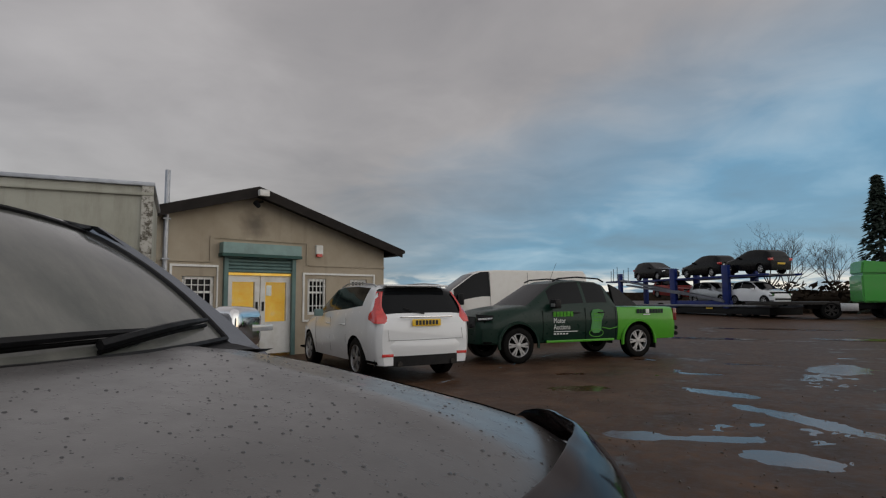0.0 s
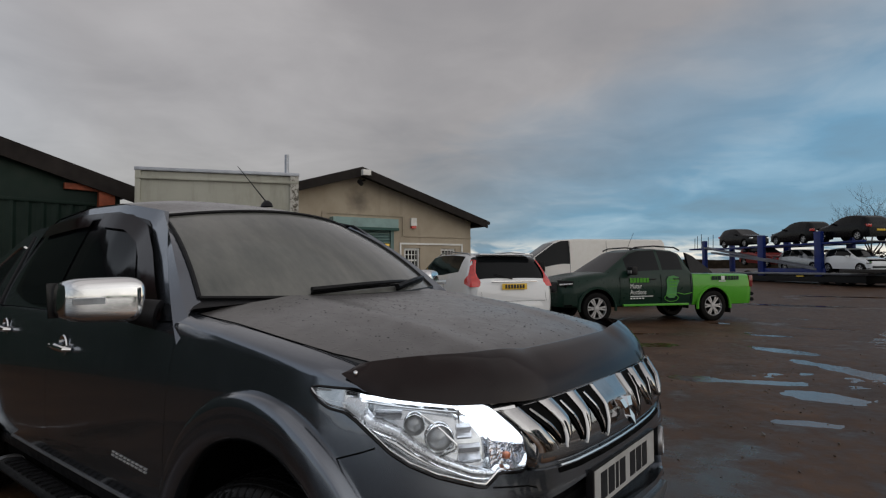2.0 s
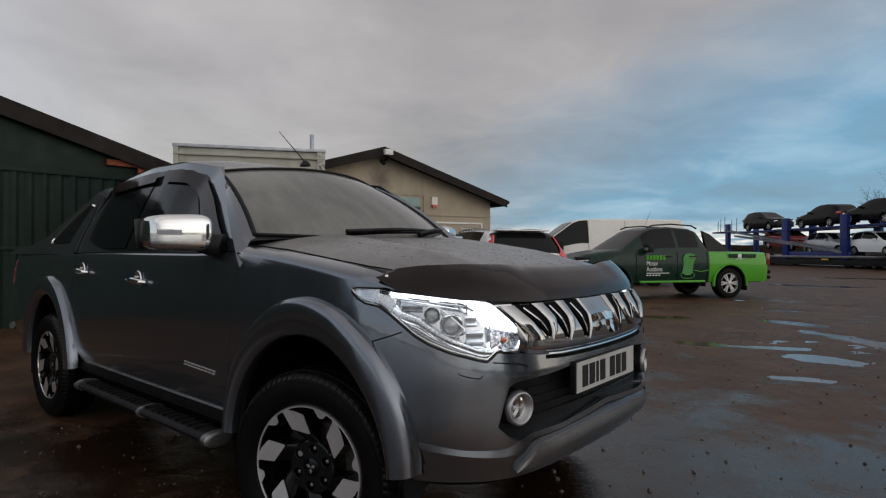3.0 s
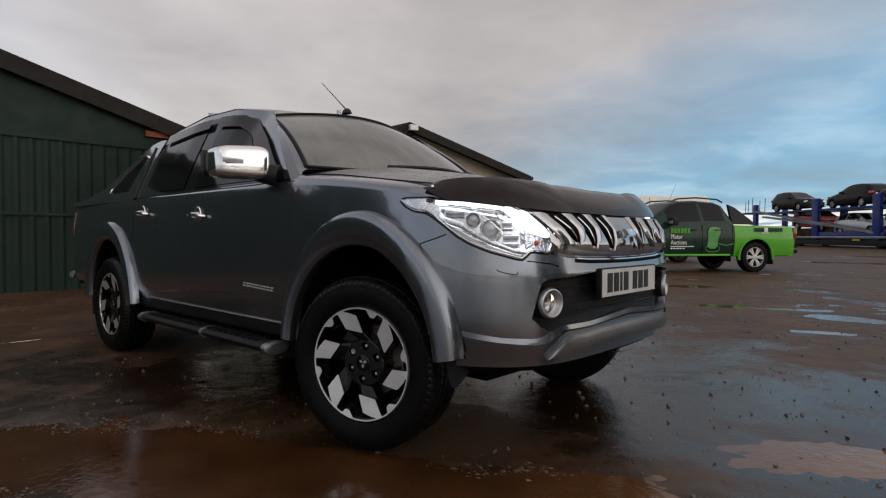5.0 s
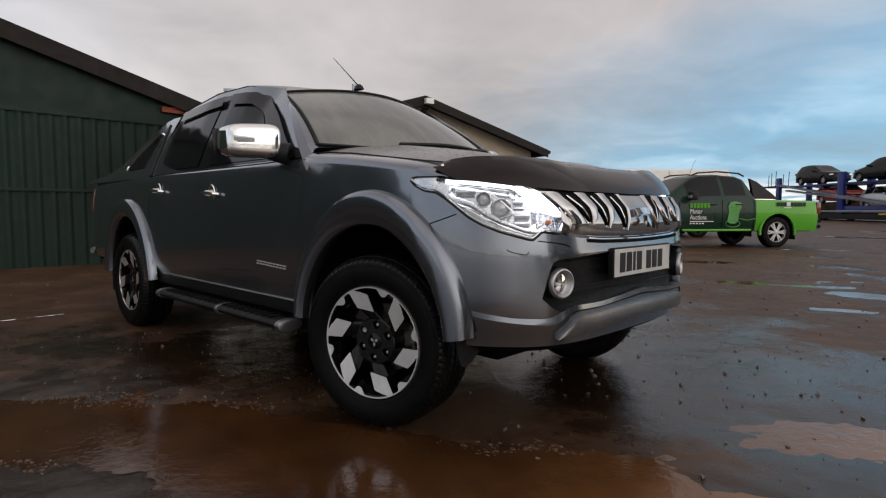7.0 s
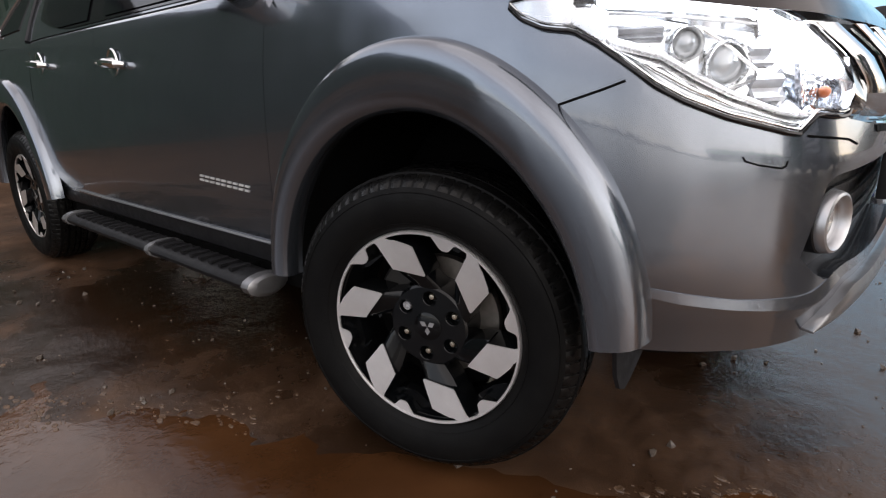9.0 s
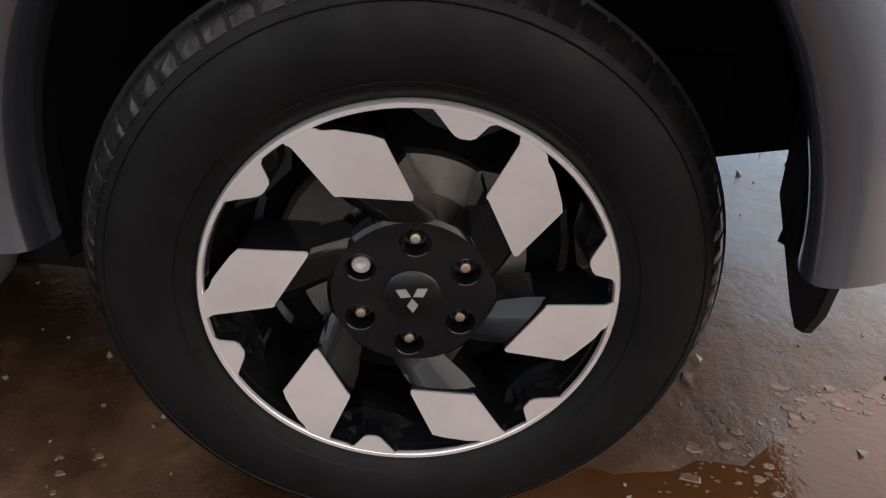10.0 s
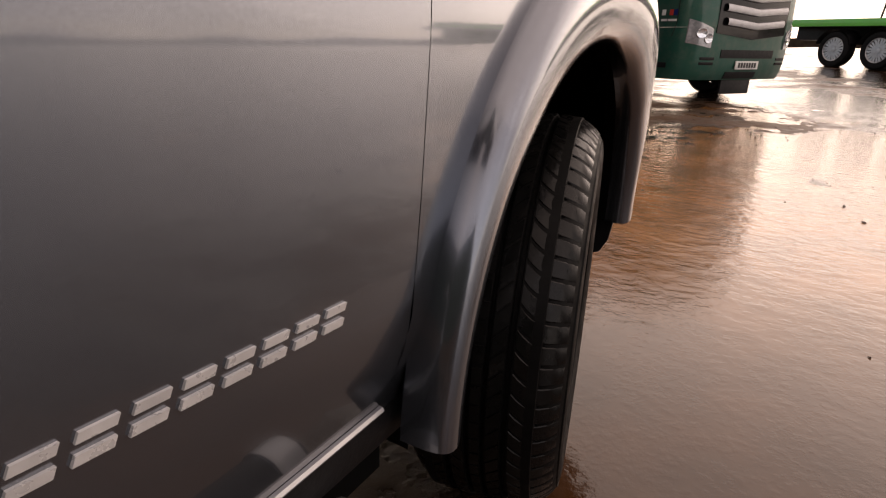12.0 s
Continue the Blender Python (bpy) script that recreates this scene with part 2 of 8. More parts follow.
M["silver_paint"] = car_paint("silver_car_paint", (0.42, 0.44, 0.46), 0.6, 0.35, amount=0.3).m
M["black_paint"] = plain("black_car_paint", (0.004, 0.004, 0.005), 0.25, 0, 0.0, 0.3, 3, spec=0.2)
M["grey_paint"] = car_paint("dark_grey_van_paint", (0.05, 0.053, 0.06), 0.3, 0.35, amount=0.2).m
M["plum_paint"] = car_paint("dark_red_car_paint", (0.32, 0.03, 0.025), 0.2, 0.35, amount=0.2).m
M["green_dark"] = car_paint("dark_green_vinyl", (0.004, 0.022, 0.0145), 0.0, 0.3, amount=0.05, coat=0.15).m
M["green"] = car_paint("lime_green_vinyl", (0.075, 0.33, 0.02), 0.0, 0.34, amount=0.06).m
M["green_mid"] = plain("mid_green_print", (0.05, 0.24, 0.05), 0.35, 0, 0.6)
M["lorry_green"] = car_paint("lorry_green_paint", (0.012, 0.075, 0.055), 0.1, 0.34, amount=0.3).m
M["truck_green"] = car_paint("bright_green_cab_paint", (0.07, 0.36, 0.06), 0.0, 0.35, amount=0.2).m
M["navy"] = plain("navy_blue_steel", (0.008, 0.022, 0.14), 0.4, 0.0, 0.1, 0.25, 2, dirt=(0.02, 0.02, 0.035), spec=0.2)
M["deck"] = plain("galvanised_deck", (0.16, 0.17, 0.20), 0.5, 0.4, 0, 0.3, 1.5, dirt=(0.05, 0.045, 0.04))
M["yellow_plate"] = plain("yellow_plate", (0.75, 0.48, 0.03), 0.4, 0, 0.3, 0.05)
M["white_plate"] = plain("white_plate", (0.58, 0.58, 0.56), 0.35, 0, 0.4, 0.08, 8, dirt=(0.35, 0.3, 0.26))
M["ink"] = plain("black_characters", (0.015, 0.015, 0.016), 0.4)
M["print_white"] = plain("white_print", (0.7, 0.72, 0.7), 0.4)
M["print_orange"] = plain("orange_reflector", (0.75, 0.3, 0.02), 0.4)
k = Mat("drl_white", (1, 1, 1), 0.3)
k.put(**{"Emission Color": (0.9, 0.95, 1.0, 1), "Emission Strength": 2.6})
M["drl"] = k.m
k = Mat("water_drop", (0.05, 0.05, 0.052), 0.03, 0.0, 0.0, 0.6)
M["drop"] = k.m
M["badge"] = plain("bright_badge", (0.6, 0.6, 0.6), 0.3, 0.4, 0.3, 0.1, 40)
k = Mat("warm_room", (0.75, 0.5, 0.1), 0.6)
k.put(**{"Emission Color": (0.95, 0.55, 0.08, 1), "Emission Strength": 0.35})
k.base(k.ramp(k.noise(2.5, 4), [(0.35, (0.75, 0.42, 0.05)), (0.6, (0.85, 0.6, 0.15)), (0.8, (0.5, 0.62, 0.55))]))
M["room"] = k.m

# ---- wet earth yard ----
k = Mat("wet_earth", (0.08, 0.055, 0.04), 0.5, 0.0, 0.0, 0.3)
k.pos = k.n.new("ShaderNodeNewGeometry").outputs["Position"]
lie = k.n.new("ShaderNodeSeparateXYZ")
k.l.new(k.pos, lie.inputs[0])
big, mid, small = k.noise(0.22, 6, 0.6), k.noise(1.3, 8, 0.65), k.noise(9, 8, 0.7)
earth = k.ramp(mid, [(0.3, (0.034, 0.0172, 0.0092)), (0.5, (0.072, 0.038, 0.021)), (0.72, (0.135, 0.076, 0.044))])
earth = k.mix(k.ramp(small, [(0.35, 0.75), (0.65, 0.0)]), earth, (0.034, 0.0178, 0.0098))
# the yard drains past the pickup's nose, so the north and west are drier
level = k.math("MULTIPLY_ADD", k.math("MINIMUM", lie.outputs[1], 6.0), 0.022, k.math("MULTIPLY_ADD", k.math("MINIMUM", k.math("ADD", lie.outputs[0], 1.6), 0.0), -0.07, k.mix(0.4, big, mid)))
wet = k.ramp(level, [(0.49, 1.0), (0.58, 0.0)])
k.base(k.mix(wet, earth, (0.018, 0.0092, 0.0048)))
k.rough(k.mix(wet, k.ramp(small, [(0.3, 0.42), (0.7, 0.68)]), (0.13, 0.13, 0.13)))
k.l.new(k.mix(wet, (0.20, 0.20, 0.20), (0.45, 0.45, 0.45)), k.b.inputs["Specular IOR Level"])
k.bump(mid, 0.3, 0.03).bump(small, 0.45, 0.011).bump(k.noise(48, 5, 0.7), 0.4, 0.004)
M["earth"] = k.m
k = Mat("muddy_water", (0.075, 0.048, 0.029), 0.09, 0.0, 0.0, 0.4)
k.pos = k.n.new("ShaderNodeNewGeometry").outputs["Position"]
along = k.n.new("ShaderNodeSeparateXYZ")
k.l.new(k.pos, along.inputs[0])
# darker and smoother beside the pickup, paler and more rippled past its nose to the east
eastward = k.ramp(k.math("MULTIPLY_ADD", along.outputs[0], 0.2, 0.0), [(0.12, 0.0), (0.34, 1.0)])
water_dark = k.ramp(k.noise(2.2, 6), [(0.35, (0.034, 0.0138, 0.0052)), (0.7, (0.070, 0.030, 0.0118))])
water_pale = k.ramp(k.noise(2.2, 6), [(0.35, (0.13, 0.058, 0.020)), (0.7, (0.23, 0.105, 0.038))])
k.base(k.mix(eastward, water_dark, water_pale))
ripple = k.math("MULTIPLY", k.noise(15, 5, 0.6, stretch=(1, 0.6, 1)), k.math("MULTIPLY_ADD", eastward, 0.9, 0.12))
k.bump(ripple, 0.5, 0.012).bump(k.ramp(k.noise(34, 4, 0.6), [(0.45, 0.0), (0.7, 1.0)]), 0.08, 0.004)
M["water"] = k.m
M["pebble"] = plain("wet_stone", (0.085, 0.068, 0.056), 0.35, 0, 0, 0.5, 30, 0.3, 120)
M["crumb"] = plain("mud_crumb", (0.085, 0.052, 0.032), 0.3, 0, 0, 0.4, 40, 0.3, 120)
M["hedge"] = plain("winter_hedge", (0.028, 0.021, 0.015), 0.9, 0, 0, 0.5, 0.6, spec=0.05)
M["bark"] = plain("bare_bark", (0.06, 0.05, 0.042), 0.85, 0, 0, 0.3, 4, 0.3, 30)
M["needle"] = plain("conifer_needles", (0.012, 0.022, 0.014), 0.8, 0, 0, 0.5, 3)

# ---- buildings ----
k = Mat("painted_render", (0.36, 0.31, 0.235), 0.85)
tone = k.ramp(k.noise(0.9, 8, 0.65), [(0.3, (0.30, 0.255, 0.19)), (0.6, (0.40, 0.345, 0.265)), (0.8, (0.43, 0.38, 0.3))])
streaks = k.ramp(k.noise(1.4, 6, 0.6, stretch=(3, 3, 0.25)), [(0.55, 0.0), (0.78, 0.55)])
k.base(k.mix(streaks, tone, (0.2, 0.17, 0.13)))
k.bump(k.noise(45, 5, 0.7), 0.4, 0.01)
M["render_wall"] = k.m
M["fascia"] = plain("dark_brown_fascia", (0.014, 0.011, 0.010), 0.6, 0, 0, 0.3, 3, spec=0.15)
M["roof_sheet"] = plain("dark_roof_sheet", (0.035, 0.032, 0.032), 0.7, 0, 0, 0.3, 2, 0.2, 30)
M["shutter_box"] = plain("pale_green_shutter_box", (0.2, 0.3, 0.29), 0.5, 0.1, 0, 0.15, 3, dirt=(0.12, 0.13, 0.12))
M["shutter"] = plain("green_shutter_slat", (0.1, 0.17, 0.165), 0.45, 0.2, 0, 0.2, 3)
M["shutter_edge"] = plain("dark_green_edge", (0.01, 0.06, 0.05), 0.5)
M["pipe"] = plain("galvanised_pipe", (0.36, 0.38, 0.42), 0.4, 0.6, 0, 0.2, 6)
k = Mat("green_cladding", (0.012, 0.028, 0.022), 0.5, 0.0, 0.0, 0.2)
tone = k.ramp(k.noise(0.7, 6), [(0.3, (0.005, 0.013, 0.010)), (0.7, (0.010, 0.025, 0.018))])
k.base(k.mix(k.ramp(k.noise(2.2, 7, 0.65, stretch=(2, 2, 0.2)), [(0.58, 0.0), (0.8, 0.6)]), tone, (0.03, 0.028, 0.022)))
k.rough(k.ramp(k.noise(4, 5), [(0.3, 0.45), (0.7, 0.7)]))
M["cladding"] = k.m
M["rust"] = plain("rusty_orange_steel", (0.22, 0.055, 0.025), 0.75, 0, 0, 0.4, 6, 0.3, 60)
k = Mat("weathered_box_panel", (0.4, 0.4, 0.35), 0.6)
tone = k.ramp(k.noise(0.8, 7, 0.6), [(0.3, (0.30, 0.30, 0.25)), (0.7, (0.42, 0.42, 0.365))])
k.base(k.mix(k.ramp(k.noise(1.1, 8, 0.7, stretch=(2, 2, 0.35)), [(0.5, 0.0), (0.72, 0.65)]), tone, (0.16, 0.155, 0.11)))
M["box_panel"] = k.m
k = Mat("lichen_corner_post", (0.35, 0.34, 0.3), 0.8)
k.base(k.ramp(k.noise(13, 6, 0.7), [(0.42, (0.09, 0.08, 0.06)), (0.52, (0.42, 0.41, 0.37)), (0.7, (0.5, 0.49, 0.45))]))
M["lichen"] = k.m
# ---- mesh helpers ----


def link(name, bm, mat, parent=None, label="", angle=35, at=None):
    me = bpy.data.meshes.new(name)
    bm.normal_update()
    bm.to_mesh(me)
    bm.free()
    me.materials.append(M[mat])
    for p in me.polygons:
        p.use_smooth = True
    me.set_sharp_from_angle(angle=radians(angle))
    ob = new(name, me)
    if at is not None:
        ob.matrix_basis = at
    if parent is not None:
        ob.parent = parent
    if label:
        ob["label"] = label
    return ob


def part(name, bm, mat, parent, label="", angle=35, at=None):
    return link(name, bm, mat, parent, label, angle, at)


def thing(name, at, label, category, group="", kind=""):
    ob = new(name)
    ob.empty_display_size = 0.2
    ob.matrix_basis = at
    return tagged(ob, label, category, group, kind)


def share(ob, name, parent, at):
    """Another part on the same mesh."""
    c = new(name, ob.data)
    c.matrix_basis, c.parent = at, parent
    if "label" in ob:
        c["label"] = ob["label"]
    return c


def B():
    return bmesh.new()


def box(bm, x0, x1, y0, y1, z0, z1, bevel=0.0, turn=None):
    vs = [bm.verts.new(Vector((x, y, z)) if turn is None else turn @ Vector((x, y, z))) for z in (z0, z1) for x, y in ((x0, y0), (x1, y0), (x1, y1), (x0, y1))]
    fs = [bm.faces.new([vs[i] for i in q]) for q in ((3, 2, 1, 0), (4, 5, 6, 7), (0, 1, 5, 4), (1, 2, 6, 5), (2, 3, 7, 6), (3, 0, 4, 7))]
    if bevel:
        es = {e for f in fs for e in f.edges}
        bmesh.ops.bevel(bm, geom=list(es), offset=bevel, segments=2, affect="EDGES", profile=0.6)
    return bm


def sheet(bm, rows, close=False):
    """A surface through rows of points; close joins each row's end to its start."""
    vs = [[bm.verts.new(p) for p in row] for row in rows]
    n = len(vs[0])
    for a, b in zip(vs, vs[1:]):
        for j in range(n if close else n - 1):
            q = (a[j], a[(j + 1) % n], b[(j + 1) % n], b[j])
            if len({(round(v.co.x, 6), round(v.co.y, 6), round(v.co.z, 6)) for v in q}) >= 3:
                bm.faces.new(q)
    return bm


def tidy(bm, dist=0.0004):
    bmesh.ops.remove_doubles(bm, verts=bm.verts, dist=dist)
    bmesh.ops.recalc_face_normals(bm, faces=bm.faces)
    return bm


def prism(bm, poly, lo, hi, place):
    """A flat polygon with thickness; place(u, v, w) gives a point."""
    a = [bm.verts.new(place(u, v, lo)) for u, v in poly]
    b = [bm.verts.new(place(u, v, hi)) for u, v in poly]
    bm.faces.new(a[::-1])
    bm.faces.new(b)
    n = len(poly)
    for i in range(n):
        bm.faces.new((a[i], a[(i + 1) % n], b[(i + 1) % n], b[i]))
    return bm


def tube(bm, pts, r, n=8, caps=True):
    pts = [Vector(p) for p in pts]
    rows = []
    side = None
    for i, p in enumerate(pts):
        d = (pts[min(i + 1, len(pts) - 1)] - pts[max(i - 1, 0)]).normalized()
        if side is None:
            side = d.cross(Vector((0, 0, 1)) if abs(d.z) < 0.9 else Vector((1, 0, 0))).normalized()
        side = (side - d * side.dot(d)).normalized()
        other = d.cross(side)
        rr = r[i] if isinstance(r, (list, tuple)) else r
        rows.append([p + rr * (math.cos(2 * math.pi * k / n) * side + math.sin(2 * math.pi * k / n) * other) for k in range(n)])
    sheet(bm, rows, close=True)
    if caps:
        bm.verts.ensure_lookup_table()
        for row, flip in ((rows[0], True), (rows[-1], False)):
            vs = [bm.verts.new(p) for p in row]
            bm.faces.new(vs[::-1] if flip else vs)
    return bm


def lathe(bm, profile, n=32, place=None, a0=0.0, a1=2 * math.pi):
    """profile: (radius, axial); axis along -y (outwards) by default."""
    place = place or (lambda r, a, t: Vector((r * math.cos(t), -a, r * math.sin(t))))
    full = abs(a1 - a0 - 2 * math.pi) < 1e-6
    m = n if full else n + 1
    rows = [[place(r, a, a0 + (a1 - a0) * k / n) for k in range(m)] for r, a in profile]
    return sheet(bm, rows, close=full)


def smooth_curve(pts, per=8):
    """Catmull-Rom through points."""
    pts = [Vector(p) for p in pts]
    out = []
    for i in range(len(pts) - 1):
        p0, p1, p2, p3 = pts[max(i - 1, 0)], pts[i], pts[i + 1], pts[min(i + 2, len(pts) - 1)]
        for k in range(per):
            t = k / per
            out.append(0.5 * ((2 * p1) + (p2 - p0) * t + (2 * p0 - 5 * p1 + 4 * p2 - p3) * t * t + (3 * p1 - p0 - 3 * p2 + p3) * t ** 3))
    out.append(pts[-1])
    return out


def ip(x, table):
    xs, ys = zip(*table)
    return float(np.interp(x, xs, ys))


def ground_z(x, y):
    """The yard is flat round the vehicles and rises slowly further north and east."""
    return 0.008 * max(0.0, y - 14.0) + 0.034 * max(0.0, min(x, 32.0) - 10.5) * max(0.0, 1 - max(0.0, y) / 20.0)


def bars(bm, widths, height, gap, place, thick=0.004, slant=0.0):
    """A row of plain bars in place of characters; place(u, v, w)."""
    u = 0.0
    for w in widths:
        prism(bm, [(u, 0), (u + w, 0), (u + w + slant, height), (u + slant, height)], 0, thick, place)
        u += w + gap
    return bm
# ---- ground ----
POOLS = [  # hollows that hold water: centre, half-axes, turn
    (0.12, 8.75, 0.62, 0.22, -28), (0.95, 7.3, 0.95, 0.19, -42), (1.75, 12.4, 0.7, 1.5, -8), (2.6, 8.6, 0.9, 0.28, -20), (-0.5, 5.5, 0.28, 0.18, 10), (0.95, 5.25, 0.44, 0.26, -5),
    (-1.75, 13.0, 0.30, 0.2, 0), (-1.9, 8.2, 0.55, 0.3, 30), (-2.5, 9.8, 0.5, 0.2, 30), (-0.3, 10.9, 0.4, 0.15, 10), (0.4, 12.9, 0.5, 0.2, 0),
    (-0.45, -1.45, 1.0, 0.34, 32), (0.30, -1.12, 0.62, 0.30, 34), (0.74, -0.72, 0.62, 0.30, 38), (1.62, -0.62, 0.5, 0.24, 5), (0.70, -1.30, 0.5, 0.22, 10), (1.1, -0.9, 0.45, 0.22, 0), (1.38, 0.38, 0.5, 0.28, 45), (-1.7, -2.2, 0.7, 0.3, 20), (0.9, 4.0, 0.5, 0.16, 20), (0.3, 5.75, 0.4, 0.12, 20),
    (1.55, -1.5, 0.9, 0.42, 8), (3.0, -1.25, 2.6, 0.95, 4), (5.9, -0.6, 2.4, 1.5, 0), (3.2, -0.75, 1.1, 0.42, 8), (1.75, -0.92, 0.5, 0.2, 10), (5.6, -1.7, 1.4, 0.5, -10), (2.7, -2.3, 1.2, 0.45, 15), (0.12, -1.0, 0.2, 0.12, 20), (7.0, -3.2, 1.5, 0.7, 0), (4.5, -3.4, 1.2, 0.5, 0), (3.0, 2.6, 0.7, 0.3, 10)]


def relief(x, y):
    """Ruts, lumps and hollows of the yard."""
    h = 0.016 * noise.noise(Vector((x * 0.55, y * 0.55, 3))) + 0.010 * noise.noise(Vector((x * 1.9, y * 1.9, 8))) + 0.007 * noise.noise(Vector((x * 5.5, y * 5.5, 1))) + 0.0045 * noise.noise(Vector((x * 13, y * 13, 5))) + 0.0025 * noise.noise(Vector((x * 29, y * 29, 6)))
    h += 0.004
    for cx, cy, a, b, turn in POOLS:
        if abs(x - cx) < 3 and abs(y - cy) < 3:
            c, s = math.cos(radians(turn)), math.sin(radians(turn))
            u, v = ((x - cx) * c + (y - cy) * s) / a, (-(x - cx) * s + (y - cy) * c) / b
            h -= (0.026 if a < 2 else 0.0125) * math.exp(-0.9 * (u * u + v * v) ** 1.2)
    # the pickup stands level
    k = min(1.0, max(0.0, math.hypot(max(0.0, abs(x + 1.5) - 2.0), max(0.0, abs(y) - 0.7)) / 0.5))
    return h * (0.35 + 0.65 * k)


bm = B()
fx = np.concatenate([np.arange(-4.0, -1.8, 0.07), np.arange(-1.8, 2.2, 0.035), np.arange(2.2, 9.01, 0.07)]).tolist()
fy = np.concatenate([np.arange(-5.0, -2.6, 0.075), np.arange(-2.6, 0.3, 0.035), np.arange(0.3, 15.01, 0.075)]).tolist()
sheet(bm, [[(x, y, ground_z(x, y) + relief(x, y)) for y in fy] for x in fx])
x0, x1, y0, y1 = fx[0], fx[-1], fy[0], fy[-1]
far = [-700, -300, -120, -60, -35, -22, -14, -9]


def outer(xs_, ys_):
    sheet(bm, [[(x, y, ground_z(x, min(y, 70.0)) + (0.003 if abs(x) > 20 or abs(y) > 30 else 0.012 * noise.noise(Vector((x * 0.55, y * 0.55, 3))))) for y in ys_] for x in xs_])


mid_y = [-5, *np.arange(-4, 15, 1.0).tolist(), y1]
outer([*far, -6, x0], [-700, -300, -120, -60, -30, -14, -8, *mid_y, 18, 22, 27, 33, 40, 50, 65, 90, 160, 350, 700])
outer([x1, 11, 14, 18, 24, 32, 45, 80, 160, 350, 700], [-700, -300, -120, -60, -30, -14, -8, *mid_y, 18, 22, 27, 33, 40, 50, 65, 90, 160, 350, 700])
outer([x0, *np.arange(-3, 9, 1.0).tolist(), x1], [-700, -300, -120, -60, -30, -14, -8, y0])
outer([x0, *np.arange(-3, 9, 1.0).tolist(), x1], [y1, 18, 22, 27, 33, 40, 50, 65, 90, 160, 350, 700])
bmesh.ops.recalc_face_normals(bm, faces=bm.faces)
tagged(link("ground", bm, "earth", angle=80), "wet brown earth yard with ruts and puddles", "ground", kind="structure")
bm = B()
sheet(bm, [[(x, y, ground_z(x, y) - 0.0095) for y in np.linspace(y0, y1 - 0.1, 24)] for x in np.linspace(x0, x1 - 0.1, 20)])
bmesh.ops.recalc_face_normals(bm, faces=bm.faces)
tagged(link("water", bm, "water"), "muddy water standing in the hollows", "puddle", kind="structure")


# ---- wheels ----
RIM = 1.03


def rot_poly(polar, turn):
    return [(RIM * r * math.cos(radians(a + turn)), RIM * r * math.sin(radians(a + turn))) for r, a in polar]


def face(u, v, w):
    return Vector((u, -w, v))


def dish(u, v, w):
    """The machined face leans inwards from the rim's edge to the spokes' feet."""
    return Vector((u, -(w + 0.0115 * (math.hypot(u, v) - 0.13) / 0.1), v))


HUB_A = (84, 24, -36, -96, -156, 144)


